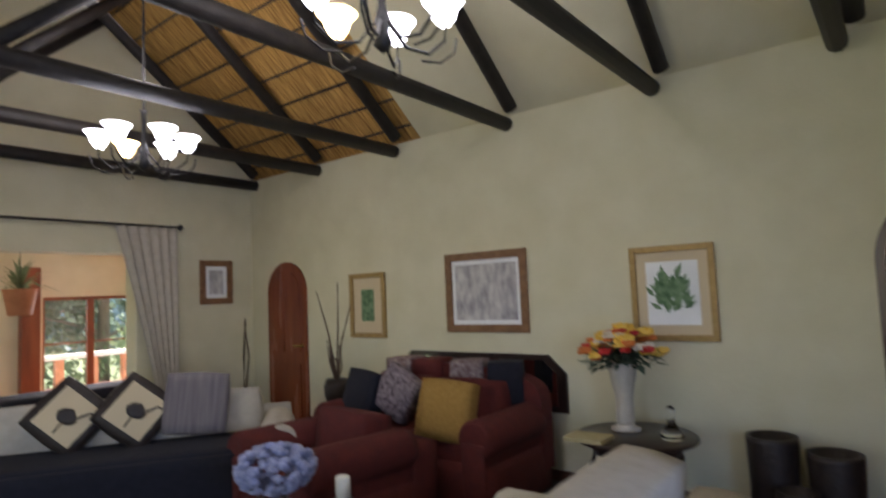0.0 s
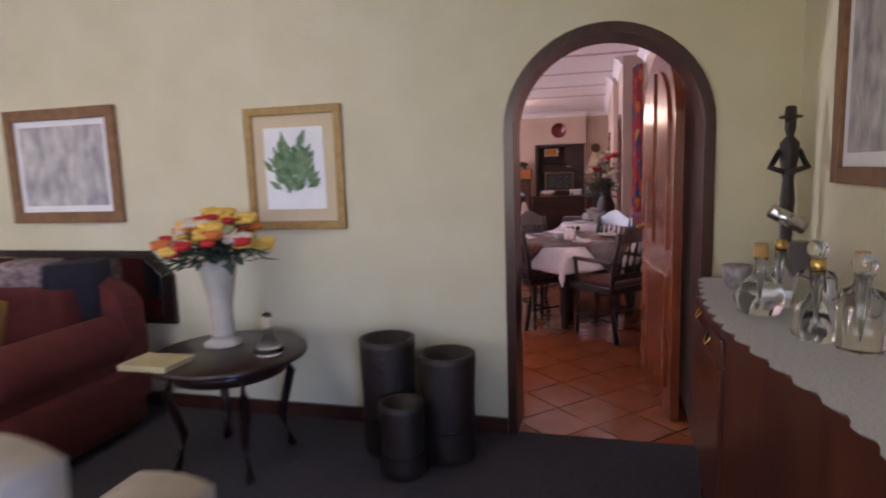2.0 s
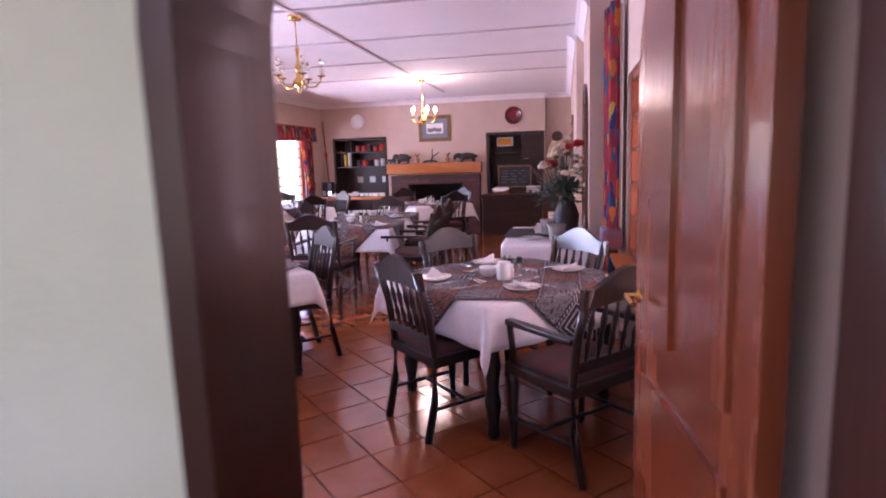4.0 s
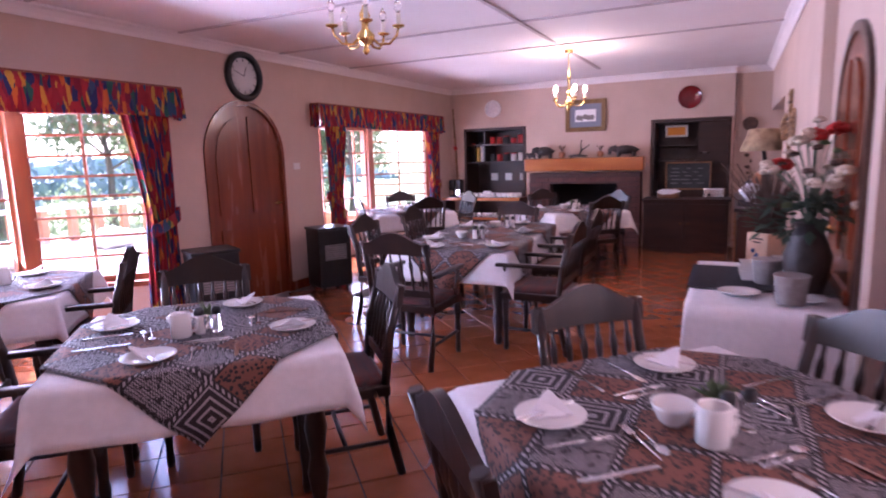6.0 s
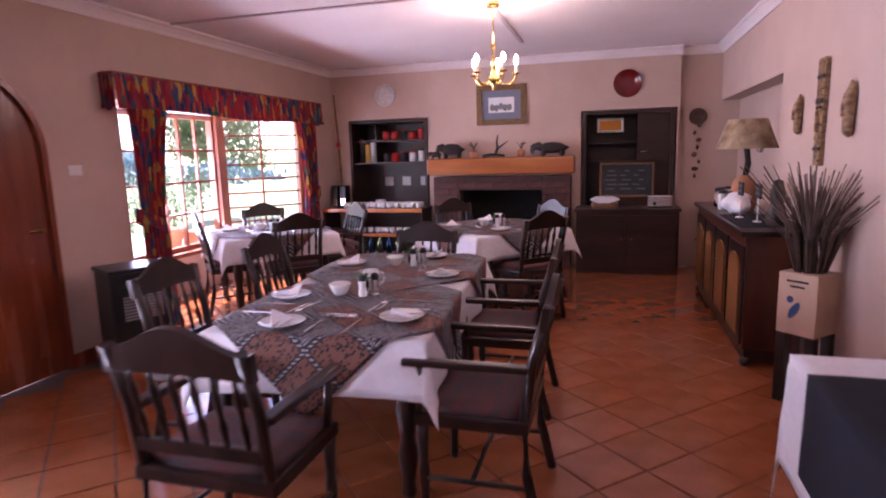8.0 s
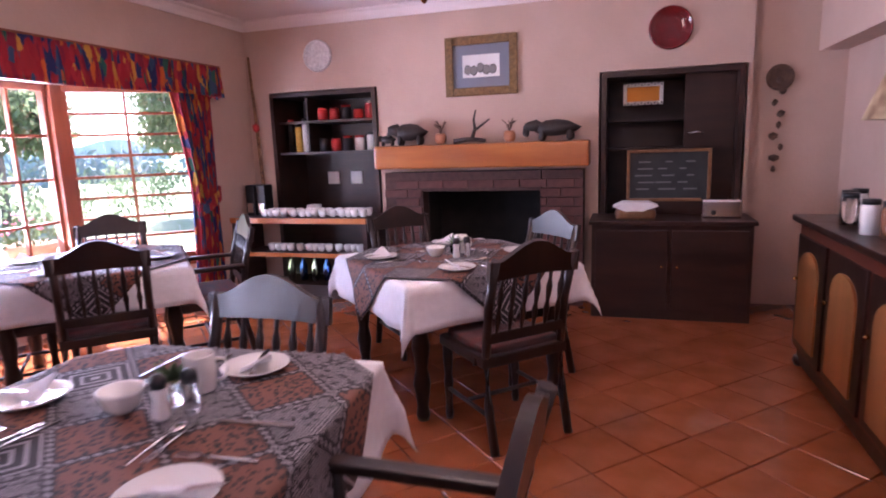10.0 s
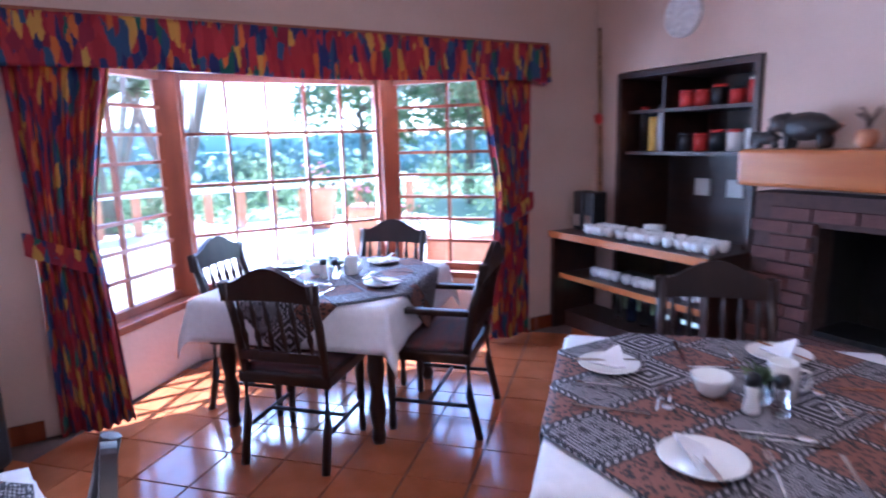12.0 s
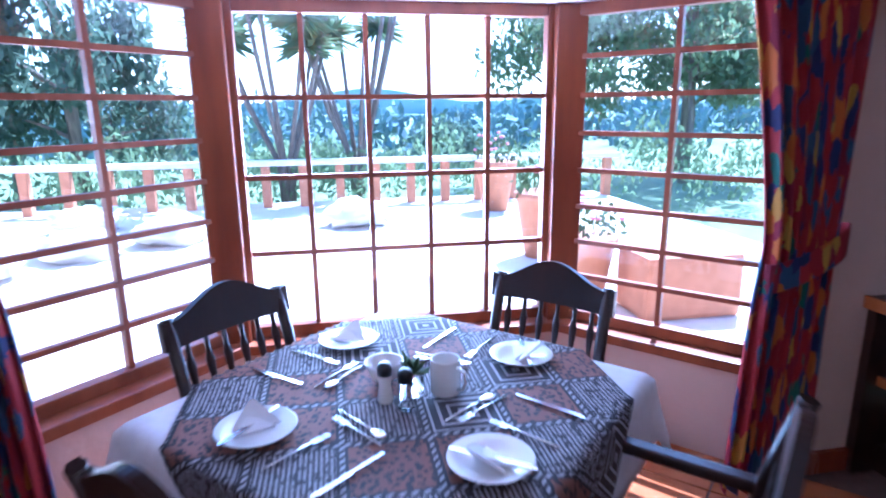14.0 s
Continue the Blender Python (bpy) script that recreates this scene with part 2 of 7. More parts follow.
PAPER = mat("white paper", (0.78, 0.78, 0.76), 0.8, 0, (0.84, 0.84, 0.82), 6)
SKETCH = mat("faded mural print", (0.62, 0.60, 0.55), 0.8, 0, (0.30, 0.27, 0.28), 16, stretch=(1, 1, 0.5))
GREENINK = mat("green botanical print", (0.05, 0.12, 0.05), 0.8, 0, (0.22, 0.33, 0.18), 22)
GLASS = glass_mat("clear glass")
PANE = pane_mat("window pane")
BLUEGLASS = glass_mat("blue glass", (0.1, 0.2, 0.8))
MIRROR = mat("mirror", (0.9, 0.9, 0.9), 0.03, 1.0)
SHADE = glow("frosted lamp glass", (0.82, 0.90, 1.0), 3.2)
SHADEW = glow("warm lamp glass", (1.0, 0.78, 0.4), 3.0)
BULB = glow("lit candle bulb", (1.0, 0.80, 0.55), 14)
CANDLE = mat("candle sleeve", (0.75, 0.72, 0.62), 0.6)
WALNUT = mat("walnut veneer", (0.26, 0.10, 0.03), 0.3, 0, (0.40, 0.17, 0.055), 7, 0.1, 50, (1, 1, 0.15), coat=0.3)
ARCHWOOD = mat("dark varnished frame wood", (0.035, 0.012, 0.008), 0.3, 0, (0.07, 0.024, 0.013), 9, 0.1, 60, (1, 1, 0.1), coat=0.2)
MAHOG = mat("reddish sideboard wood", (0.065, 0.015, 0.009), 0.35, 0, (0.12, 0.03, 0.014), 8, 0.1, 50, (1, 1, 0.15), coat=0.25)
REDLACQ = mat("red lacquer", (0.20, 0.008, 0.010), 0.15, 0, (0.12, 0.005, 0.006), 6, coat=0.5)
LACE = mat("grey lace runner", (0.45, 0.45, 0.44), 0.9, 0, (0.60, 0.60, 0.58), 90, 0.6, 200)
BARK = mat("grey bark", (0.14, 0.11, 0.085), 0.9, 0, (0.22, 0.18, 0.14), 14, 0.7, 50, (1, 1, 0.3))
PAVE = mat("pale terrace paving", (0.52, 0.46, 0.40), 0.8, 0, (0.62, 0.56, 0.49), 3, 0.3, 40)
LAWN = mat("lawn", (0.10, 0.15, 0.06), 0.9, 0, (0.16, 0.21, 0.09), 3, 0.6, 60)
TERRA = mat("terracotta pot", (0.42, 0.17, 0.08), 0.75, 0, (0.52, 0.23, 0.12), 8, 0.3, 60)
# the haze of distance is put into this pale blue-green
HILL = mat("haze-tinted hill", (0.24, 0.34, 0.36), 0.95, 0, (0.32, 0.42, 0.42), 0.05)
STONE = mat("white garden stone", (0.6, 0.58, 0.54), 0.8, 0, (0.7, 0.68, 0.64), 6, 0.4, 30)
RED = mat("red petals", (0.5, 0.02, 0.015), 0.6)
YELLOW = mat("yellow petals", (0.75, 0.42, 0.04), 0.6, 0, (0.8, 0.55, 0.12), 30)
PALE = mat("dry cream petals", (0.55, 0.45, 0.33), 0.8, 0, (0.7, 0.6, 0.48), 30)
STRAW = mat("dry brown reeds", (0.07, 0.04, 0.03), 0.85, 0, (0.13, 0.08, 0.055), 20)
BLUEFLOWER = mat("pale blue dried flowers", (0.22, 0.24, 0.40), 0.9, 0, (0.38, 0.40, 0.56), 50, 0.6, 120)
DARKBROWN = mat("dark carved wood", (0.013, 0.008, 0.006), 0.5, 0, (0.032, 0.019, 0.014), 14, 0.5, 40)
MASKWOOD = mat("carved mask wood", (0.10, 0.05, 0.025), 0.6, 0, (0.38, 0.22, 0.10), 18, 0.5, 50, (1, 1, 2.2))
WHITE = mat("white paint", (0.8, 0.79, 0.78), 0.5)
SLATE = mat("chalkboard", (0.02, 0.022, 0.022), 0.7, 0, (0.035, 0.037, 0.037), 8)
CHALK = mat("chalk", (0.16, 0.16, 0.16), 0.9)
ORANGE = mat("orange print", (0.75, 0.30, 0.03), 0.7)
REDTIN = mat("red tin", (0.5, 0.03, 0.025), 0.35)
CLOCKFACE = mat("clock dial", (0.72, 0.70, 0.68), 0.5)
TAPE = mat("ceiling batten", (0.55, 0.47, 0.47), 0.8)
LILAC = mat("grey cloth on chair", (0.30, 0.33, 0.32), 0.85, 0, (0.38, 0.41, 0.40), 20, 0.3, 200)


def sheer(name, col):
    m = mat(name, col, 0.9)
    n, l = m.node_tree.nodes, m.node_tree.links
    ms, tr = n.new("ShaderNodeMixShader"), n.new("ShaderNodeBsdfTranslucent")
    ms.inputs[0].default_value, tr.inputs[0].default_value = 0.6, (*col, 1)
    l.new(n["Principled BSDF"].outputs[0], ms.inputs[1]), l.new(tr.outputs[0], ms.inputs[2])
    l.new(ms.outputs[0], n["Material Output"].inputs["Surface"])
    return m


LEAF, LEAF2 = sheer("dark leaf", (0.10, 0.145, 0.10)), sheer("light leaf", (0.17, 0.23, 0.12))
NET = sheer("peach net", (0.75, 0.60, 0.52))


# mesh helpers
def M(x=0, y=0, z=0, rx=0, ry=0, rz=0):
    return pose(x, y, z, rx, ry, rz)


def box(bm, c, s, m=None, bevel=0.0):
    t = bmesh.new()
    bmesh.ops.create_cube(t, size=1.0, matrix=Matrix.Translation(c) @ Matrix.Diagonal((*s, 1)))
    if bevel:
        bmesh.ops.bevel(t, geom=t.edges[:], offset=bevel, segments=2, affect="EDGES", profile=0.6)
    join(bm, t, m)
    return bm


def join(bm, t, m=None):
    if m is not None:
        t.transform(m)
    vs = [bm.verts.new(v.co) for v in t.verts]
    t.verts.index_update()
    for f in t.faces:
        g = bm.faces.new([vs[v.index] for v in f.verts])
        g.smooth = f.smooth
    t.free()


def lathe(bm, prof, c=(0, 0, 0), n=20, m=None, smooth=True):
    t = bmesh.new()
    rings = []
    for r, z in prof:
        rings.append([t.verts.new((max(r, 1e-4) * math.cos(6.28319 * i / n), max(r, 1e-4) * math.sin(6.28319 * i / n), z)) for i in range(n)])
    for a, b in zip(rings, rings[1:]):
        for i in range(n):
            f = t.faces.new((a[i], a[(i + 1) % n], b[(i + 1) % n], b[i]))
            f.smooth = smooth
    t.faces.new(rings[0][::-1]), t.faces.new(rings[-1])
    join(bm, t, Matrix.Translation(c) @ (m or Matrix.Identity(4)))
    return bm


def tube(bm, pts, r, n=8, r2=None):
    pts = [Vector(p) for p in pts]
    rings = []
    for i, p in enumerate(pts):
        d = (pts[min(i + 1, len(pts) - 1)] - pts[max(i - 1, 0)]).normalized()
        q = d.to_track_quat("Z", "Y").to_matrix()
        rad = r if r2 is None else r + (r2 - r) * i / (len(pts) - 1)
        rings.append([bm.verts.new(p + q @ Vector((rad * math.cos(6.28319 * k / n), rad * math.sin(6.28319 * k / n), 0))) for k in range(n)])
    for a, b in zip(rings, rings[1:]):
        for k in range(n):
            f = bm.faces.new((a[k], a[(k + 1) % n], b[(k + 1) % n], b[k]))
            f.smooth = True
    bm.faces.new(rings[0][::-1]), bm.faces.new(rings[-1])
    return bm


def prism(bm, outline, depth, m=None):
    """An outline in x and z, thickened along y."""
    t = bmesh.new()
    a = [t.verts.new((x, -depth / 2, z)) for x, z in outline]
    b = [t.verts.new((x, depth / 2, z)) for x, z in outline]
    t.faces.new(a), t.faces.new(b[::-1])
    for i in range(len(a)):
        j = (i + 1) % len(a)
        t.faces.new((a[j], a[i], b[i], b[j]))
    bmesh.ops.recalc_face_normals(t, faces=t.faces[:])
    join(bm, t, m)
    return bm


def blob(bm, c, s, sub=2, jig=0.0, m=None):
    t = bmesh.new()
    bmesh.ops.create_icosphere(t, subdivisions=sub, radius=1.0)
    for v in t.verts:
        k = 1 + jig * noise.noise(v.co * 2.3 + Vector(c) * 3)
        v.co = Vector((v.co.x * s[0] * k, v.co.y * s[1] * k, v.co.z * s[2] * k))
    for f in t.faces:
        f.smooth = True
    join(bm, t, Matrix.Translation(c) @ (m or Matrix.Identity(4)))
    return bm


def cushion_bm(bm, s, m=None, puff=0.5):
    """A soft block: sides rounded, faces bulged."""
    t = bmesh.new()
    bmesh.ops.create_cube(t, size=2.0)
    bmesh.ops.subdivide_edges(t, edges=t.edges[:], cuts=5, use_grid_fill=True)
    for v in t.verts:
        p = v.co
        k = max(abs(p.x), abs(p.y), abs(p.z))
        q = p.normalized() * k * 1.25
        v.co = p.lerp(q, puff * 0.55)
        v.co = Vector((v.co.x * s[0] / 2, v.co.y * s[1] / 2, v.co.z * s[2] / 2))
    for f in t.faces:
        f.smooth = True
    join(bm, t, m)
    return bm


def mesh_ob(name, bm, material):
    me = bpy.data.meshes.new(name)
    bm.normal_update()
    bm.to_mesh(me)
    bm.free()
    me.materials.append(material)
    return new(name, me)


def part(name, bm, material, parent, label=""):
    ob = mesh_ob(name, bm, material)
    ob.parent = parent
    if label:
        tagged(ob, label)
    return ob


def thing(name, label, category, group="", m=None, kind=""):
    ob = new(name)
    ob.empty_display_size = 0.05
    if m is not None:
        ob.matrix_basis = m
    return tagged(ob, label, category, group, kind)


def single(name, bm, material, label, category, m=None, group="", kind=""):
    ob = mesh_ob(name, bm, material)
    if m is not None:
        ob.matrix_basis = m
    return tagged(ob, label, category, group, kind)


def setting(name, bm, material, label, category="", m=None):
    return single(name, bm, material, label, category or name.split("_")[0], m, kind="structure")


def B():
    return bmesh.new()


# the large structure
XL, XR, YS, YN, HC = -4.12, 1.17, 4.02, 14.64, 2.62


def wall_with_holes(name, material, label, length, height, thick, holes, m):
    """A wall in its own x and z with holes (x0, x1, z0, z1, arched)."""
    xs = sorted({0.0, length, *[h[0] for h in holes], *[h[1] for h in holes]})
    bm = B()
    for a, b in zip(xs, xs[1:]):
        mid = (a + b) / 2
        h = next((h for h in holes if h[0] < mid < h[1]), None)
        if h is None:
            box(bm, (mid, 0, height / 2), (b - a, thick, height))
            continue
        x0, x1, z0, z1, arched = h
        if z0 > 0:
            box(bm, (mid, 0, z0 / 2), (b - a, thick, z0))
        if not arched:
            box(bm, (mid, 0, (z1 + height) / 2), (b - a, thick, height - z1))
        else:
            r = (x1 - x0) / 2
            arc = [(mid + r * math.cos(math.pi * i / 20), z1 - r + r * math.sin(math.pi * i / 20)) for i in range(21)]
            for p, q in zip(arc, arc[1:]):
                prism(bm, [p, (p[0], height), (q[0], height), q], thick)
    return setting(name, bm, material, label, "wall", m)


# wall between lounge and dining room, 0.24 thick: lounge face at y 3.88
AX, AR, AH = 0.705, 0.462, 2.085
wall_with_holes("wall_1", PLASTER, "cream plastered lounge wall with an arched doorway", 8.0, 3.08, 0.12,
                [(AX - AR + 6.3, AX + AR + 6.3, 0, AH, True)], M(-6.3, 3.94, 0))
wall_with_holes("wall_2", PINK, "beige plastered dining room wall with an arched doorway", 6.0, HC + 0.1, 0.12,
                [(AX - AR + 4.3, AX + AR + 4.3, 0, AH, True)], M(-4.3, 4.06, 0))
# west wall with two bay openings
BAYS = (7.1, 12.42)
wall_with_holes("wall_3", PINK, "beige plastered window wall of the dining room", 11.0, HC + 0.1, 0.24,
                [(7.1 - 1.55 - 3.9, 7.1 + 1.55 - 3.9, 0, 2.06, False), (9.13 - 3.9, 10.17 - 3.9, 0, 2.07, True), (12.42 - 1.55 - 3.9, 12.42 + 1.55 - 3.9, 0, 2.06, False)],
                M(XL - 0.12, 3.9, 0, 0, 0, 90))
# north wall: two niches beside the chimney breast
wall_with_holes("wall_4", PINK, "beige plastered fireplace wall with two niches", 4.63, HC + 0.1, 0.3,
                [(0.36, 1.50, 0.0, 1.95, False), (1.98, 3.06, 0.35, 1.0, False), (3.49, 4.60, 0.0, 1.94, False)], M(-4.24, YN + 0.15, 0))
setting("wall_5", box(B(), (0.87, YN + 0.28, 1.36), (0.94, 0.3, 2.72)), PINK, "beige plastered corner return", "wall")
# added near-black sheet closes the niches from behind, in the firebox colour
setting("wall_6", box(B(), (-1.8, YN + 0.62, 1.36), (5.2, 0.1, 2.72)), NEARBLACK, "near-black sheet added behind the niches", "wall")
# east wall: window part, then a step inwards with a recess above the sideboard
wall_with_holes("wall_7", PINK, "beige plastered wall with a wide inner window", 3.9, HC + 0.1, 0.24, [(0.75, 3.46, 0.72, 1.98, False)], M(XR + 0.12, 4.0, 0, 0, 0, 90))
setting("wall_8", box(B(), (1.19, 8.58, 1.36), (0.52, 1.44, 2.72)), PINK, "beige plastered pier", "wall")
bm = B()
box(bm, (0.96, 10.725, 1.36), (0.2, 2.85, 2.72))
box(bm, (0.96, 13.475, 2.36), (0.2, 2.65, 0.72))
box(bm, (1.2, 13.1, 1.36), (0.28, 3.4, 2.72))
setting("wall_9", bm, PINK, "beige plastered wall with a long recess", "wall")
bm = B()
box(bm, (-1.6, 9.72, HC + 0.06), (7.4, 11.5, 0.1))
setting("ceiling", bm, CEIL, "white boarded ceiling with narrow cover strips", "ceiling")
for i, (c, s) in enumerate([((-1.33, 8.8, HC + 0.004), (0.035, 9.6, 0.016))] + [((-1.6, y, HC + 0.004), (5.6, 0.03, 0.014)) for y in (5.0, 6.3, 7.6, 8.87, 10.17, 11.47)]):
    setting("trim", box(B(), c, s), TAPE, "thin cover strip on the ceiling", "trim")


def cornice(a, b, inward):
    a, b = Vector(a), Vector(b)
    L = (b - a).length
    bm = B()
    prof = [(0, 0), (0.09, 0), (0.09, -0.015), (0.06, -0.03), (0.03, -0.06), (0.015, -0.09), (0, -0.09)]
    d, w = (b - a).normalized(), Vector(inward)
    vs = [[bm.verts.new(p + w * x + Vector((0, 0, HC + 0.008 + z))) for x, z in prof] for p in (a, b)]
    for i in range(len(prof)):
        j = (i + 1) % len(prof)
        bm.faces.new((vs[0][i], vs[0][j], vs[1][j], vs[1][i]))
    bm.faces.new(vs[0]), bm.faces.new(vs[1][::-1])
    bmesh.ops.recalc_face_normals(bm, faces=bm.faces[:])
    setting("trim", bm, CEIL, "white moulded ceiling cornice", "trim")


cornice((XL, 4.12, 0), (XL, YN, 0), (1, 0, 0))
cornice((XL, YN, 0), (0.4, YN, 0), (0, -1, 0))
cornice((0.4, YN + 0.13, 0), (0.86, YN + 0.13, 0), (0, -1, 0))
cornice((0.86, 9.3, 0), (0.86, YN + 0.1, 0), (-1, 0, 0))
cornice((XR, 4.12, 0), (XR, 7.86, 0), (-1, 0, 0))
cornice((0.93, 7.86, 0), (0.93, 9.3, 0), (-1, 0, 0))
for c, s in [((XL + 0.01, 9.1 - 4.3 + 0.0, 0.05), (0.02, 1.3, 0.1)), ((XL + 0.01, 8.9, 0.05), (0.02, 0.4, 0.1)), ((XL + 0.01, 10.5, 0.05), (0.02, 0.6, 0.1)), ((XL + 0.01, 14.3, 0.05), (0.02, 0.6, 0.1)), ((0.85, 10.2, 0.05), (0.02, 1.8, 0.1)), ((XR - 0.01, 6.4, 0.05), (0.02, 2.7, 0.1))]:
    setting("baseboard", box(B(), c, s), REDWOOD, "reddish-brown skirting board", "baseboard")
setting("baseboard", box(B(), (-2.9, 3.87, 0.045), (6.2, 0.02, 0.09)), ARCHWOOD, "brown skirting board", "baseboard")

# dining floor bed, lounge carpet
setting("floor_1", box(B(), (-1.8, 9.45, -0.06), (6.8, 11.2, 0.1)), GROUT, "terracotta tiled dining room floor laid diagonally", "floor")
setting("floor_2", box(B(), (-2.3, 0.32, -0.044), (8.0, 7.16, 0.1)), CARPET, "grey-brown short pile lounge carpet", "floor")

# lounge shell
wall_with_holes("wall_10", PLASTER, "cream plastered lounge end wall with a wide opening", 7.4, 6.6, 0.24, [(1.5, 5.75, 0, 2.12, False)], M(-6.29, -3.3, 0, 0, 0, 90))
wall_with_holes("wall_11", PLASTER, "cream plastered lounge side wall", 7.4, 6.6, 0.2, [(2.0, 3.4, 0.5, 2.1, False)], M(1.66, -3.3, 0, 0, 0, 90))
wall_with_holes("wall_12", PLASTER, "cream plastered lounge garden wall", 8.2, 3.08, 0.2, [(2.6, 6.9, 0.6, 2.4, False)], M(-6.4, -3.34, 0))
RIDGE = (0.32, 6.1)


def slope_panel(name, x0, x1, y0, z0, y1, z1, material, label):
    bm = B()
    n = Vector((0, z0 - z1, y1 - y0)).normalized() * 0.12
    if n.z < 0:
        n = -n
    q = [Vector(p) for p in ((x0, y0, z0), (x1, y0, z0), (x1, y1, z1), (x0, y1, z1))]
    vs = [bm.verts.new(p) for p in q] + [bm.verts.new(p + n) for p in q]
    for f in ((0, 1, 2, 3), (7, 6, 5, 4), (0, 4, 5, 1), (1, 5, 6, 2), (2, 6, 7, 3), (3, 7, 4, 0)):
        bm.faces.new([vs[i] for i in f])
    bmesh.ops.recalc_face_normals(bm, faces=bm.faces[:])
    setting(name, bm, material, label, "ceiling")


slope_panel("ceiling_1", -6.2, -3.35, 4.0, 3.06, RIDGE[0], RIDGE[1], THATCH, "golden reed ceiling under the thatch")
for k in range(15):
    y, z = 3.8 - k * 0.24, 3.06 + (3.8 - (3.8 - k * 0.24) + 0.2) * (RIDGE[1] - 3.06) / (4.0 - RIDGE[0])
    setting("trim", tube(B(), [(-6.15, y, z - 0.012), (-3.36, y, z - 0.012)], 0.012, 6), POLE, "dark binding lath across the reed ceiling", "trim")
slope_panel("ceiling_2", -3.35, 1.6, 4.0, 3.06, RIDGE[0], RIDGE[1], PLASTER, "cream plastered sloping ceiling")
slope_panel("ceiling_3", -6.2, 1.6, -3.4, 3.06, RIDGE[0], RIDGE[1], SLOPE, "grey sloping ceiling")


def truss(x):
    t = thing("roof_truss", "dark gum pole roof truss across the lounge", "roof truss", "lounge roof trusses")
    part("tie_beam", tube(B(), [(x, -3.3, 3.0), (x, 0.3, 3.02), (x, 3.86, 3.0)], 0.062, 10), POLE, t)
    for s in (1, -1):
        y0 = 3.78 if s > 0 else -3.15
        part("rafter", tube(B(), [(x + 0.1, y0, 3.1), (x + 0.1, RIDGE[0], RIDGE[1] - 0.16)], 0.06, 10), POLE, t)
        part("strut", tube(B(), [(x, RIDGE[0] + s * 0.15, 3.05), (x, RIDGE[0] + s * 1.75, 4.55)], 0.05, 10), POLE, t)
    part("king_post", tube(B(), [(x, RIDGE[0], 3.0), (x, RIDGE[0], 5.95)], 0.055, 10), POLE, t)


for x in (-6.02, -4.82, -3.63, -2.3, -1.03, 0.12):
    truss(x)


# arched architraves and doors
def arch_outline(r, h, n=24):
    return [(r * math.cos(math.pi * i / n), h - r + r * math.sin(math.pi * i / n)) for i in range(n + 1)]


def architrave(parent, r, h, w, depth, material, m):
    bm = B()
    inn = [(r, 0)] + arch_outline(r, h) + [(-r, 0)]
    out = [(r + w, 0)] + arch_outline(r + w, h + w) + [(-r - w, 0)]
    for i in range(len(inn) - 1):
        prism(bm, [inn[i], out[i], out[i + 1], inn[i + 1]], depth, m)
    return part("frame", bm, material, parent)


def arched_door(name, r, h, m, label, thick=0.045):
    """A plank door with a round head, framed, with two long panels and a handle."""
    d = thing(name, label, "door", m=m, kind="structure")
    leaf = part("door_leaf", prism(B(), [(r, 0)] + arch_outline(r, h) + [(-r, 0)], thick), REDWOOD, d)
    for s in (1, -1):
        y = s * (thick / 2 + 0.006)
        for x0, x1, z0, z1, up in ((-r + 0.11, -0.05, 0.95, h - r, 1), (0.05, r - 0.11, 0.95, h - r, 1), (-r + 0.11, r - 0.11, 0.15, 0.8, 0)):
            if up:
                rr = r - 0.11
                pts = [(x0, z0), (x1, z0)] + [(x, z1 + math.sqrt(max(rr * rr - x * x, 0))) for x in [x1 + (x0 - x1) * k / 8 for k in range(9)]]
            else:
                pts = [(x0, z0), (x1, z0), (x1, z1), (x0, z1)]
            part("panel", prism(B(), pts, 0.014, M(0, y, 0)), REDWOOD, leaf)
        hb = B()
        lathe(hb, [(0.02, 0), (0.022, 0.012), (0.01, 0.016), (0.01, 0.05)], (0, 0, 0), 12, M(r - 0.07, s * thick / 2, 1.02, -90 * s))
        tube(hb, [(r - 0.07, s * (thick / 2 + 0.045), 1.02), (r - 0.18, s * (thick / 2 + 0.05), 1.02)], 0.009)
        part("door_handle", hb, BRASS, leaf, "brass lever handle")
    return d


t = thing("door_frame", "dark varnished arched door frame in the lounge doorway", "door frame", kind="structure")
architrave(t, AR - 0.010, AH - 0.010, 0.05, 0.27, ARCHWOOD, M(AX, 4.0, 0))
arched_door("door_1", 0.42, 2.07, M(1.035, 4.60, 0.012, 0, 0, 97), "varnished red wooden arched door, standing open")
t = thing("door_frame", "reddish wooden arched door frame", "door frame", kind="structure")
architrave(t, 0.515, 2.06, 0.04, 0.1, REDWOOD, M(XL - 0.03, 9.65, 0, 0, 0, 90))
arched_door("door_2", 0.51, 2.05, M(XL - 0.035, 9.65, 0.006, 0, 0, 90), "closed red hardwood door with an arched head")
arched_door("door_3", 0.36, 2.0, M(-5.45, 3.872, 0.0), "closed reddish wooden arched lounge door", 0.03)


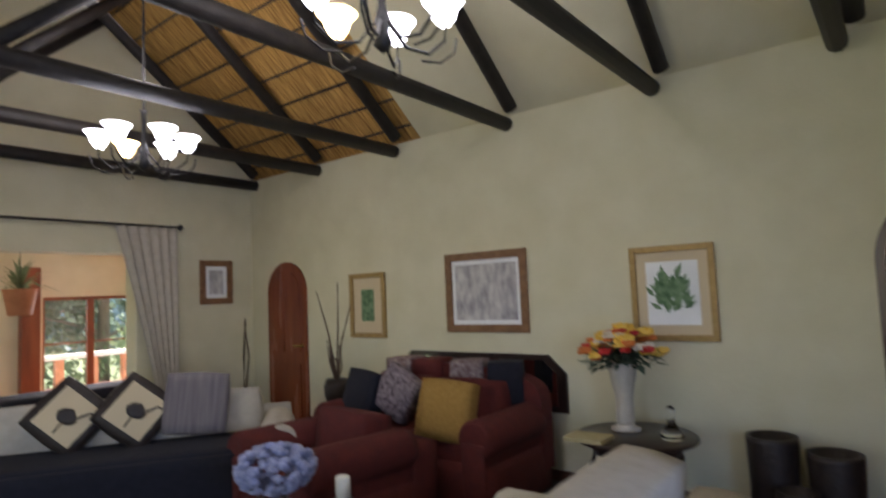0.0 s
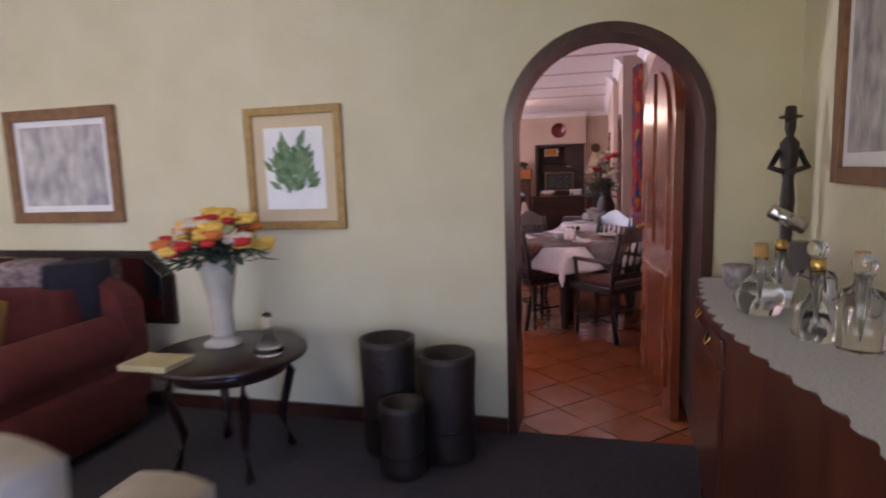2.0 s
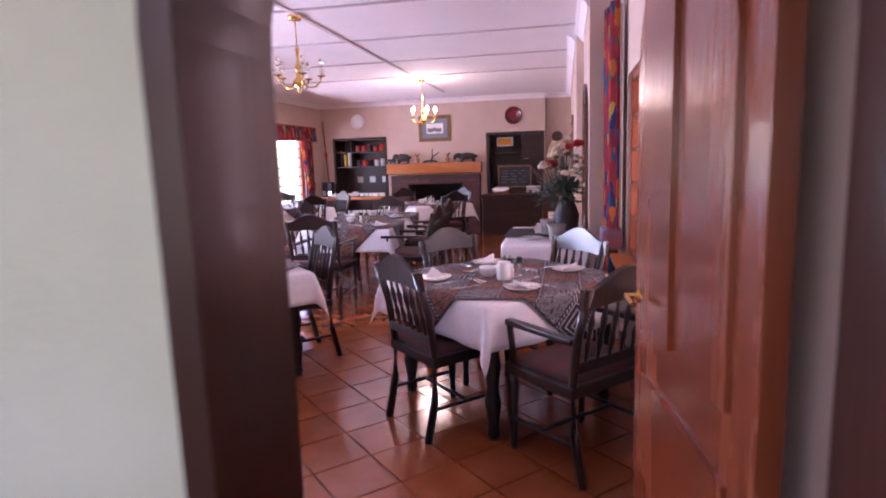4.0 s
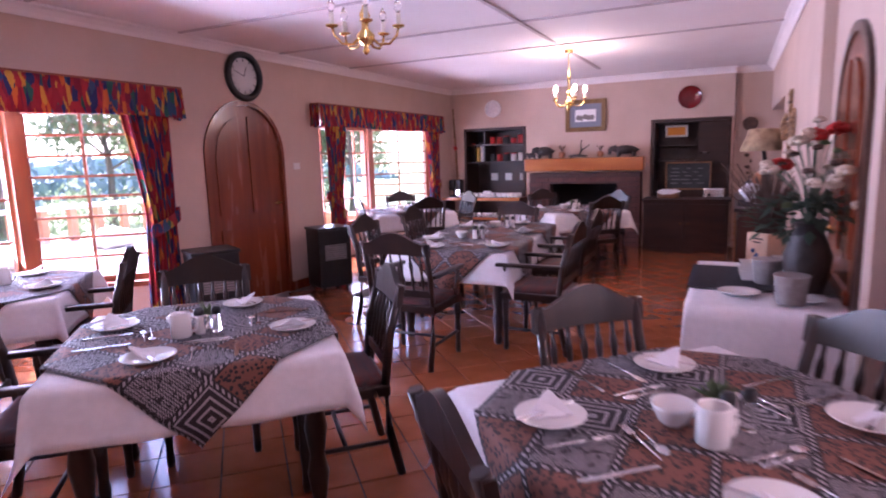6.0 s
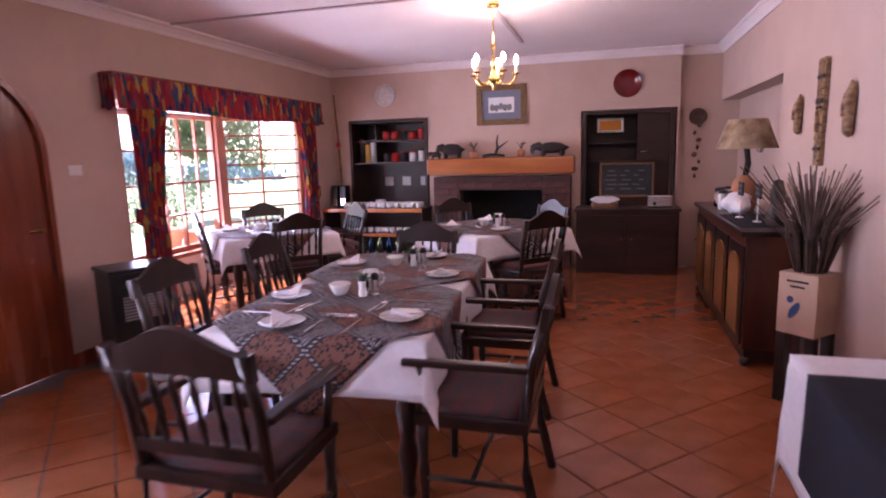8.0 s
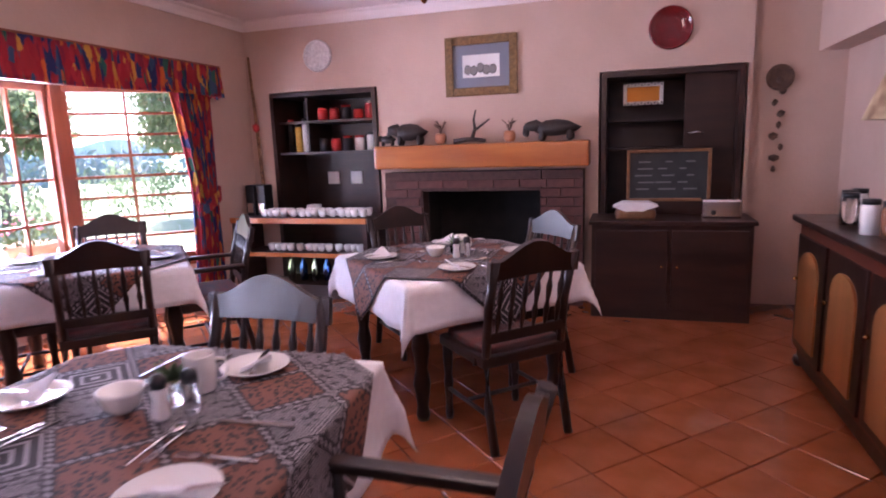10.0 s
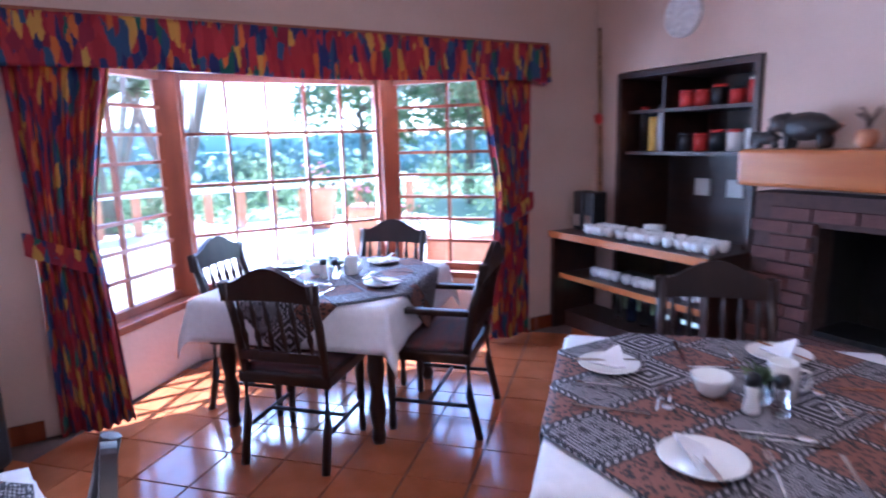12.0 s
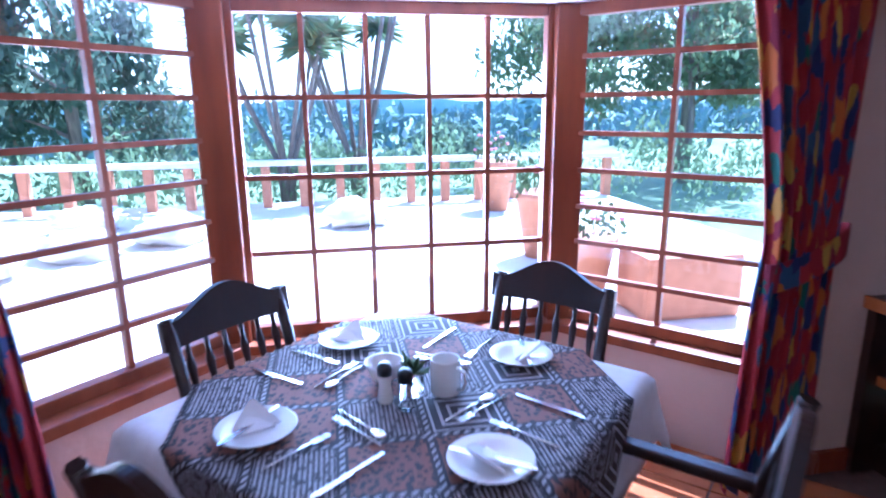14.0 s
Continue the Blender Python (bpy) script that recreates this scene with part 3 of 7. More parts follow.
# bay windows
def sash(parent, w, z0, z1, cols, rows, m, fw=0.055):
    """A wooden casement in its own x and z: frame, glazing bars and panes."""
    f = B()
    for c, s in (((fw / 2, 0, (z0 + z1) / 2), (fw, 0.06, z1 - z0)), ((w - fw / 2, 0, (z0 + z1) / 2), (fw, 0.06, z1 - z0)),
                 ((w / 2, 0, z0 + fw / 2), (w - 2 * fw, 0.058, fw)), ((w / 2, 0, z1 - fw / 2), (w - 2 * fw, 0.058, fw))):
        box(f, c, s, m, 0.006)
    part("window_frame", f, FRAMEWOOD, parent)
    cw, ch = (w - 2 * fw) / cols, (z1 - z0 - 2 * fw) / rows
    for i in range(1, cols):
        part("glazing_bar", box(B(), (fw + i * cw, 0, (z0 + z1) / 2), (0.022, 0.034, z1 - z0 - 2 * fw), m), FRAMEWOOD, parent)
    for j in range(1, rows):
        part("glazing_bar", box(B(), (w / 2, 0, z0 + fw + j * ch), (w - 2 * fw, 0.032, 0.022), m), FRAMEWOOD, parent)
    for i in range(cols):
        for j in range(rows):
            p = part("pane", box(B(), (fw + (i + 0.5) * cw, 0.004, z0 + fw + (j + 0.5) * ch), (cw, 0.004, ch), m), PANE, parent)
            p.visible_shadow = False


def bay(yc, k):
    z0, z1, half, xo = 0.42, 1.98, 0.80, -4.98
    outer = 1.5
    t = thing("window_%d" % k, "red-brown wooden bay window with small panes", "window", kind="structure")
    sash(t, 2 * half - 0.1, z0 + 0.05, z1, 5, 4, M(xo, yc - half + 0.05, 0, 0, 0, 90))
    for s in (1, -1):
        a, b = Vector((xo, yc + s * half, 0)), Vector((XL - 0.1, yc + s * outer, 0))
        d = b - a
        ang = math.degrees(math.atan2(d.y, d.x))
        sash(t, d.length, z0 + 0.05, z1, 2, 8, M(a.x, a.y, 0, 0, 0, ang))
        part("corner_post", box(B(), (xo, yc + s * half, (z0 + z1) / 2), (0.15, 0.15, z1 - z0), None, 0.01), FRAMEWOOD, t)
        w = B()
        box(w, (d.length / 2, 0, z0 / 2), (d.length + 0.1, 0.2, z0), M(a.x, a.y, 0, 0, 0, ang))
        setting("wall_bay", w, PINK, "low beige wall under the bay window", "wall")
        part("window_sill", box(B(), (d.length / 2, 0.0, z0 + 0.025), (d.length, 0.24, 0.05), M(a.x, a.y, 0, 0, 0, ang), 0.008), FRAMEWOOD, t)
    part("window_sill", box(B(), (xo, yc, z0 + 0.024), (0.24, 2 * half, 0.048), None, 0.008), FRAMEWOOD, t)
    setting("wall_bay", box(B(), (xo, yc, z0 / 2), (0.2, 2 * half, z0)), PINK, "low beige wall under the bay window", "wall")
    lid = B()
    o = [(xo - 0.12, yc - half - 0.1), (XL - 0.2, yc - outer - 0.15), (XL - 0.2, yc + outer + 0.15), (xo - 0.12, yc + half + 0.1)]
    for zz, h, mt, nm in ((z1, 0.1, CEIL, "ceiling_bay"),):
        a = [lid.verts.new((x, y, zz)) for x, y in o]
        b = [lid.verts.new((x, y, zz + h)) for x, y in o]
        lid.faces.new(a), lid.faces.new(b[::-1])
        for i in range(4):
            lid.faces.new((a[i], b[i], b[(i + 1) % 4], a[(i + 1) % 4]))
    setting("ceiling_bay", lid, CEIL, "white soffit of the bay window", "ceiling")


for k, yc in enumerate(BAYS):
    bay(yc, k + 1)


# curtains and pelmets
def cloth_strip(name, parent, path, z_top, z_bot, folds, amp, material, pinch=None, label="", rows=18):
    """A pleated cloth along the wall. path(u, v) gives the foot point; u along, v down from 0 to 1."""
    bm = B()
    uvl = bm.loops.layers.uv.new("uv")
    nu = folds * 8
    grid = []
    for j in range(rows + 1):
        v = j / rows
        row = []
        for i in range(nu + 1):
            u = i / nu
            x, y, nx, ny = path(u, v)
            a = amp * (0.7 + 0.3 * math.sin(5 * u + 3)) * math.sin(folds * 6.28319 * u + 0.6 * math.sin(3 * v + 4 * u))
            row.append(bm.verts.new((x + nx * a, y + ny * a, z_top + (z_bot - z_top) * v + (0.012 * math.sin(9 * u) if j == rows else 0))))
        grid.append(row)
    for j in range(rows):
        for i in range(nu):
            f = bm.faces.new((grid[j][i], grid[j][i + 1], grid[j + 1][i + 1], grid[j + 1][i]))
            f.smooth = True
            for lp, (a, b) in zip(f.loops, ((i, j), (i + 1, j), (i + 1, j + 1), (i, j + 1))):
                lp[uvl].uv = (folds * 0.11 * a / nu, (z_top - z_bot) * (1 - b / rows))
    ob = part(name, bm, material, parent, label)
    so = ob.modifiers.new("thick", "SOLIDIFY")
    so.thickness = 0.004
    return ob


def dining_curtains(yc, half):
    x = XL + 0.10
    p = thing("pelmet", "gathered multicoloured printed pelmet above the bay window", "pelmet", "printed pelmets")
    part("board", box(B(), (XL + 0.07, yc, 2.138), (0.13, 2 * half, 0.02)), FRAMEWOOD, p)
    cloth_strip("frill", p, lambda u, v: (XL + 0.145 + 0.01 * v, yc - half + 2 * half * u, 1, 0), 2.13, 1.87, 24, 0.014, CURTAIN, rows=8)
    for s in (-1, 1):
        cloth_strip("frill_end", p, lambda u, v: (XL + 0.004 + 0.14 * u, yc + s * half, 0, 1), 2.13, 1.87, 2, 0.006, CURTAIN, rows=8)
    for s in (-1, 1):
        c = thing("curtain", "multicoloured printed curtain tied back beside the bay window", "curtain", "printed curtains")

        def path(u, v, s=s):
            z = 1.95 * (1 - v)
            if z > 0.98:
                k = (z - 0.98) / 0.97
                w, o = 0.26 + 0.20 * k ** 1.3, 0.17 - 0.03 * k
            else:
                k = 1 - z / 0.98
                w, o = 0.26 + 0.08 * k ** 0.7, 0.17 - 0.01 * k
            return (x, yc + s * (half - o - w * u), 1, 0)
        cloth_strip("drape", c, path, 1.97, 0.03, 7, 0.035, CURTAIN, rows=30)
        y0, y1 = yc + s * (half - 0.12), yc + s * (half - 0.43)
        tb = B()
        ring = [(x + 0.055 * math.sin(q), (y0 + y1) / 2 + (y0 - y1) / 2 * math.cos(q), 0.98 + 0.07 * math.cos(q)) for q in [6.28319 * i / 24 for i in range(25)]]
        rows2 = [[tb.verts.new((a, b, cz + dz)) for a, b, cz in ring] for dz in (-0.055, 0.055)]
        for i in range(24):
            tb.faces.new((rows2[0][i], rows2[0][i + 1], rows2[1][i + 1], rows2[1][i]))
        tuv = tb.loops.layers.uv.new("uv")
        for f in tb.faces:
            for lp in f.loops:
                lp[tuv].uv = (lp.vert.co.y * 0.7, lp.vert.co.z)
        tie = part("tie_back", tb, CURTAIN, c, "printed tie-back band")
        tie.modifiers.new("thick", "SOLIDIFY").thickness = 0.006


dining_curtains(7.1, 1.70)
dining_curtains(12.39, 1.67)


# dining chairs
def chair(arms, cloth=None):
    """A dark turned-spindle dining chair: it faces +y, its seat centre over the origin."""
    name = "dining_armchair" if arms else "dining_chair"
    t = thing(name, "dark-stained wooden %s with a spindle back and woven seat" % ("armchair" if arms else "chair"), "chair", "dining chairs")
    w, d = (0.27, 0.23) if arms else (0.235, 0.215)
    part("seat_frame", box(B(), (0, 0, 0.425), (2 * w, 2 * d, 0.055), None, 0.01), DARKWOOD, t)
    part("seat", cushion_bm(B(), (2 * w - 0.06, 2 * d - 0.06, 0.05), M(0, 0, 0.46), 0.25), SEAT, t, "striped woven seat pad")
    for s in (-1, 1):
        part("front_leg", lathe(B(), [(0.017, 0), (0.02, 0.03), (0.017, 0.1), (0.024, 0.2), (0.019, 0.24), (0.025, 0.33), (0.025, 0.42)], (s * (w - 0.03), d - 0.03, 0), 10), DARKWOOD, t)
        x = s * (w - 0.025)
        part("back_post", tube(B(), [(x, -d - 0.04, 0), (x, -d + 0.01, 0.22), (x, -d + 0.02, 0.45), (x, -d - 0.01, 0.68), (x, -d - 0.075, 0.905)], 0.021, 8), DARKWOOD, t)
        part("stretcher", tube(B(), [(x, d - 0.03, 0.17), (x, -d, 0.17)], 0.011), DARKWOOD, t)
        if arms:
            part("armrest", box(B(), (x + s * 0.01, 0.0, 0.66), (0.05, 2 * d + 0.04, 0.03), M(0, 0.02, 0), 0.01), DARKWOOD, t)
            part("arm_post", tube(B(), [(x, d - 0.05, 0.44), (x + s * 0.01, d - 0.03, 0.66)], 0.017), DARKWOOD, t)
    part("stretcher", tube(B(), [(-w + 0.03, 0, 0.17), (w - 0.03, 0, 0.17)], 0.011), DARKWOOD, t)
    crest = []
    n = 24
    for i in range(n + 1):
        u = -1 + 2 * i / n
        crest.append((u * (w + 0.005), 0.045 * (1 + math.cos(math.pi * u)) + 0.018 * abs(u) ** 6))
    lo = [(q[0], -0.075 + 0.012 * math.cos(q[0] / w * 1.5)) for q in crest[::-1]]
    part("crest_rail", prism(B(), crest + lo, 0.028, M(0, -d - 0.065, 0.885, 8)), DARKWOOD, t)
    part("lower_rail", box(B(), (0, -d - 0.0, 0.54), (2 * w - 0.05, 0.022, 0.05), None, 0.006), DARKWOOD, t)
    for i in range(6):
        x = (i - 2.5) * (2 * w - 0.06) / 6.2
        m = M(x, -d - 0.003, 0.56, math.degrees(math.atan2(0.052, 0.27)))
        part("spindle", lathe(B(), [(0.008, 0), (0.010, 0.04), (0.015, 0.08), (0.008, 0.115), (0.013, 0.16), (0.015, 0.19), (0.008, 0.225), (0.009, 0.27)], (0, 0, 0), 8, m), DARKWOOD, t)
    return t


def put_off(ob):
    for o in (ob, *ob.children_recursive):
        bpy.data.objects.remove(o)


plain_chair, arm_chair = chair(False), chair(True)


def at_table(cx, cy, ang, off, arms=False, side=0.0, twist=0.0):
    """A chair on the side of a table that lies at ang degrees, facing its middle."""
    a = math.radians(ang)
    x, y = cx + off * math.cos(a) - side * math.sin(a), cy + off * math.sin(a) + side * math.cos(a)
    return copy_thing(arm_chair if arms else plain_chair, M(x, y, 0.0, 0, 0, ang + 90 + twist))


TA, TB, TF, TG, TH = (-1.67, 6.80), (0.38, 6.64), (-1.50, 12.73), (-3.73, 12.28), (-3.75, 6.95)
TC = (-1.65, 10.05)
for c, ang, off, arms, side in [(TA, 45, 0.57, False, 0.0), (TA, 135, 0.46, False, 0.02), (TA, 225, 0.6, True, 0),
                                (TB, 225, 0.47, False, 0.05), (TB, 135, 0.45, False, -0.1), (TB, 45, 0.40, False, 0.03), (TB, -45, 0.76, True, -0.16),
                                (TF, -45, 0.66, False, -0.09), (TF, 45, 0.38, False, -0.12), (TF, 135, 0.6, False, -0.05),
                                (TG, -45, 0.50, False, 0.08), (TG, 45, 0.64, True, -0.03), (TG, 135, 0.47, False, -0.1), (TG, 225, 0.42, False, 0.06),
                                (TH, 45, 0.57, True, -0.18), (TH, 225, 0.6, False, 0),
                                ((-1.66, 9.35), -90, 0.62, True, 0), ((-1.6, 9.36), 0, 0.70, True, 0), ((-1.65, 10.35), 0, 0.68, True, 0),
                                ((-1.65, 9.5), 180, 0.68, False, 0), ((-1.65, 10.45), 180, 0.70, False, 0), ((-1.70, 10.86), 90, 0.03, False, 0)]:
    at_table(c[0], c[1], ang, off, arms, side)
put_off(plain_chair), put_off(arm_chair)


# tables, cloths and settings
def table(cx, cy, rz, hx, hy, h=0.735):
    t = thing("dining_table", "dark wooden dining table with turned legs under a cloth", "table", "dining tables", M(cx, cy, 0, 0, 0, rz))
    part("tabletop", box(B(), (0, 0, h - 0.015), (2 * hx, 2 * hy, 0.03), None, 0.006), DARKWOOD, t)
    part("apron", box(B(), (0, 0, h - 0.08), (2 * hx - 0.16, 2 * hy - 0.16, 0.1)), DARKWOOD, t)
    for sx in (-1, 1):
        for sy in (-1, 1):
            part("leg", lathe(B(), [(0.028, 0), (0.036, 0.03), (0.028, 0.08), (0.045, 0.2), (0.03, 0.28), (0.047, 0.4), (0.032, 0.5), (0.045, 0.56), (0.045, h - 0.03)],
                              (sx * (hx - 0.1), sy * (hy - 0.1), 0), 14), DARKWOOD, t)
    return t


def drape(name, cx, cy, trz, hx, hy, sx, sy, crz, z, material, label, lift=0.0, n=44, group="", seed=0, flare=0.10, limp=1.0, shift=(0, 0)):
    """A cloth of half sizes sx, sy turned by crz on a table of half sizes hx, hy turned by trz; what overhangs falls."""
    bm = B()
    uvl = bm.loops.layers.uv.new("uv")
    rot, off = Matrix.Rotation(math.radians(crz - trz), 2), Vector(shift)
    grid, flat = [], []
    ex, ey = hx + 0.006 + lift, hy + 0.006 + lift
    for j in range(n + 1):
        row, fr = [], []
        for i in range(n + 1):
            u, v = -sx + 2 * sx * i / n, -sy + 2 * sy * j / n
            p = rot @ Vector((u, v)) + off
            kx, ky = max(-ex, min(ex, p.x)), max(-ey, min(ey, p.y))
            dx, dy = p.x - kx, p.y - ky
            d = math.hypot(dx, dy)
            zz = z + lift
            x, y = kx, ky
            if d > 1e-6:
                wob = noise.noise(Vector((p.x * 4.5 + seed, p.y * 4.5, 1.7 + seed)))
                corner = min(abs(dx), abs(dy)) / max(d, 1e-6)
                out = 0.012 + d * (flare + 0.30 * corner * limp) + 0.045 * limp * wob * min(d * 4, 1)
                x, y = kx + dx / d * out, ky + dy / d * out
                zz -= max(d - 0.01, 0) * 0.97
            else:
                zz += 0.0015 * noise.noise(Vector((p.x * 6, p.y * 6, seed)))
            row.append(bm.verts.new((x, y, zz)))
            fr.append((u + sx, v + sy))
        grid.append(row), flat.append(fr)
    for j in range(n):
        for i in range(n):
            f = bm.faces.new((grid[j][i], grid[j][i + 1], grid[j + 1][i + 1], grid[j + 1][i]))
            f.smooth = True
            for lp, (a, b) in zip(f.loops, ((i, j), (i + 1, j), (i + 1, j + 1), (i, j + 1))):
                lp[uvl].uv = flat[b][a]
    ob = single(name, bm, material, label, "tablecloth", M(cx, cy, 0, 0, 0, trz), group)
    ob.modifiers.new("thick", "SOLIDIFY").thickness = 0.002
    return ob


ZT = 0.742


def plate_thing():
    t = thing("plate", "white china side plate with a folded napkin and knife", "plate", "place plates")
    part("dish", lathe(B(), [(0.055, 0.0), (0.06, 0.004), (0.075, 0.006), (0.098, 0.018), (0.1, 0.02), (0.097, 0.021), (0.072, 0.010), (0.0, 0.008)], n=28), CHINA, t)
    return t


def napkin():
    bm = B()
    prism(bm, [(-0.06, 0), (0.06, 0), (0.012, 0.07), (0, 0.078), (-0.01, 0.07)], 0.006, M(0, 0, 0.003, 55, 0, 0))
    prism(bm, [(-0.05, 0), (0.055, 0), (0.0, 0.06)], 0.006, M(0.004, 0.022, 0.003, 70, 0, 10))
    return single("napkin", bm, LINEN, "folded white paper napkin on a side plate", "napkin", group="napkins")


def knife():
    bm = B()
    prism(bm, [(-0.105, -0.006), (-0.01, -0.005), (0.0, -0.010), (0.085, -0.010), (0.105, 0.0), (0.1, 0.006), (0.0, 0.006), (-0.01, 0.005), (-0.105, 0.006)], 0.003, M(0, 0, 0, 90))
    return single("table_knife", bm, STEEL, "steel table knife on the printed cloth", "knife", group="table knives")


def spoon():
    bm = B()
    tube(bm, [(-0.1, 0, 0.002), (0.0, 0, 0.004), (0.05, 0, 0.003)], 0.0035, 6)
    blob(bm, (0.07, 0, 0.004), (0.028, 0.017, 0.004), 2)
    return single("spoon", bm, STEEL, "steel dessert spoon on the printed cloth", "spoon", group="spoons")


def fork():
    bm = B()
    tube(bm, [(-0.1, 0, 0.002), (0.0, 0, 0.004), (0.04, 0, 0.003)], 0.0035, 6)
    box(bm, (0.048, 0, 0.003), (0.02, 0.02, 0.003))
    for k in (-1.5, -0.5, 0.5, 1.5):
        box(bm, (0.074, k * 0.0055, 0.003), (0.036, 0.0028, 0.002))
    return single("fork", bm, STEEL, "steel fork on the printed cloth", "fork", group="forks")


def shaker(material):
    t = thing("shaker", "small table shaker with a dark cap", "shaker", "shakers")
    part("body", lathe(B(), [(0.02, 0), (0.023, 0.01), (0.017, 0.05), (0.02, 0.075), (0.018, 0.08)], n=14), material, t)
    part("cap", lathe(B(), [(0.02, 0.08), (0.021, 0.1), (0.015, 0.112), (0.0, 0.114)], n=14), BLACK, t, "black cap")
    return t


def bowl():
    return single("sugar_bowl", lathe(B(), [(0.025, 0), (0.04, 0.015), (0.055, 0.05), (0.058, 0.062), (0.053, 0.06), (0.035, 0.02), (0, 0.014)], n=20), CHINA, "small white china sugar bowl", "bowl", group="sugar bowls")


def mug():
    t = thing("jug", "white china jug in the middle of a table", "jug", "white jugs")
    part("body", lathe(B(), [(0.035, 0), (0.042, 0.006), (0.042, 0.1), (0.04, 0.104), (0.036, 0.1), (0.036, 0.012), (0, 0.01)], n=20), CHINA, t)
    part("handle", tube(B(), [(0.04, 0, 0.085), (0.065, 0, 0.08), (0.07, 0, 0.05), (0.06, 0, 0.025), (0.04, 0, 0.02)], 0.005), CHINA, t)
    return t


def posy():
    t = thing("posy", "small green succulent in a glass on the table", "plant", "table posies")
    part("glass", lathe(B(), [(0.025, 0), (0.028, 0.005), (0.032, 0.06), (0.03, 0.06), (0.026, 0.008), (0, 0.006)], n=16), GLASS, t)
    bm = B()
    rnd = random.Random(4)
    for i in range(26):
        a, e, L = rnd.uniform(0, 6.28), rnd.uniform(0.2, 1.3), rnd.uniform(0.04, 0.075)
        prism(bm, [(0, -0.007), (L * 0.6, -0.008), (L, 0), (L * 0.6, 0.008), (0, 0.007)], 0.003, M(0, 0, 0.06) @ Matrix.Rotation(a, 4, "Z") @ Matrix.Rotation(-e, 4, "Y") @ Matrix.Rotation(1.57, 4, "X"))
    part("leaves", bm, LEAF2, t, "pointed green leaves")
    return t


plate_p, nap_p, knife_p, spoon_p, fork_p, bowl_p, mug_p, posy_p = plate_thing(), napkin(), knife(), spoon(), fork(), bowl(), mug(), posy()
salt_p, pepper_p = shaker(CHINA), shaker(GLASS)
rnd = random.Random(11)


def lay_place(cx, cy, ang, dist, z, side=0.0):
    a = math.radians(ang)

    def spot(r, s):
        return cx + r * math.cos(a) - s * math.sin(a), cy + r * math.sin(a) + s * math.cos(a)
    j = rnd.uniform(-6, 6)
    x, y = spot(dist, side - 0.17)
    copy_thing(plate_p, M(x, y, z))
    copy_thing(nap_p, M(x, y, z + 0.012, 0, 0, ang + j * 6))
    kx, ky = spot(dist + 0.01, side - 0.18)
    copy_thing(knife_p, M(kx, ky, z + 0.024, 0, 0, ang + 25 + j * 3))
    x, y = spot(dist, side + 0.14)
    copy_thing(knife_p, M(x, y, z + 0.003, 0, 0, ang + j))
    x, y = spot(dist, side - 0.02)
    copy_thing(fork_p, M(x, y, z + 0.001, 0, 0, ang + 180 + j))
    x, y = spot(dist - 0.17, side + 0.02)
    copy_thing(spoon_p, M(x, y, z + 0.001, 0, 0, ang + 90 + j * 2))
    x, y = spot(dist - 0.14, side + 0.03)
    copy_thing(fork_p, M(x, y, z + 0.001, 0, 0, ang - 90 + j * 2))


def centre_pieces(cx, cy, z, big=False):
    copy_thing(posy_p, M(cx + 0.02, cy + 0.02, z))
    copy_thing(bowl_p, M(cx - 0.08, cy - 0.05, z))
    copy_thing(salt_p, M(cx + 0.05, cy - 0.06, z))
    copy_thing(pepper_p, M(cx + 0.1, cy - 0.01, z))
    copy_thing(mug_p, M(cx + (0.02 if big else 0.03), cy + (-0.13 if big else 0.11), z, 0, 0, 40))


for k, (c, big) in enumerate(((TA, True), (TB, True), (TF, False), (TG, False), (TH, False))):
    table(c[0], c[1], 45, 0.52, 0.52)
    drape("tablecloth", c[0], c[1], 45, 0.52, 0.52, 0.76, 0.76, 45, 0.738, LINEN, "white linen tablecloth hanging over a square table", group="white tablecloths", seed=k * 3.1)
    drape("overlay_cloth", c[0], c[1], 45, 0.52, 0.52, 0.60, 0.60, 0, 0.742, BATIK, "dark brown and grey batik overlay cloth with geometric print", 0.009, group="batik overlays", seed=k * 3.1)
    z = 0.7525
    for ang in (45, 135, 225, 315):
        lay_place(c[0], c[1], ang, 0.375, z)
    centre_pieces(c[0], c[1], z, big)
table(TC[0], TC[1], 4.5, 0.48, 0.96)
drape("tablecloth", TC[0], TC[1], 4.5, 0.48, 0.96, 0.74, 1.22, 4.5, 0.738, LINEN, "white linen tablecloth hanging over the long table", n=60, group="white tablecloths", seed=2)
for k, sh in enumerate((-0.50, 0.50)):
    drape("overlay_cloth", TC[0], TC[1], 4.5, 0.48, 0.96, 0.60, 0.60, 49.5, 0.742, BATIK, "dark brown and grey batik overlay cloth on the long table", 0.009 + 0.004 * k, n=52, group="batik overlays", seed=2 + k, shift=(0.0, sh))
for y, dx in ((9.5, 0.04), (10.4, -0.03)):
    for ang in (0, 180):
        lay_place(TC[0] + dx, y, ang + 4.5, 0.34, 0.7565)
lay_place(TC[0] + 0.06, 9.45, -85.5, 0.26, 0.7565)
lay_place(TC[0] - 0.06, 10.62, 94.5, 0.24, 0.7565)
for y in (9.78, 10.6):
    centre_pieces(TC[0], y, 0.7565)
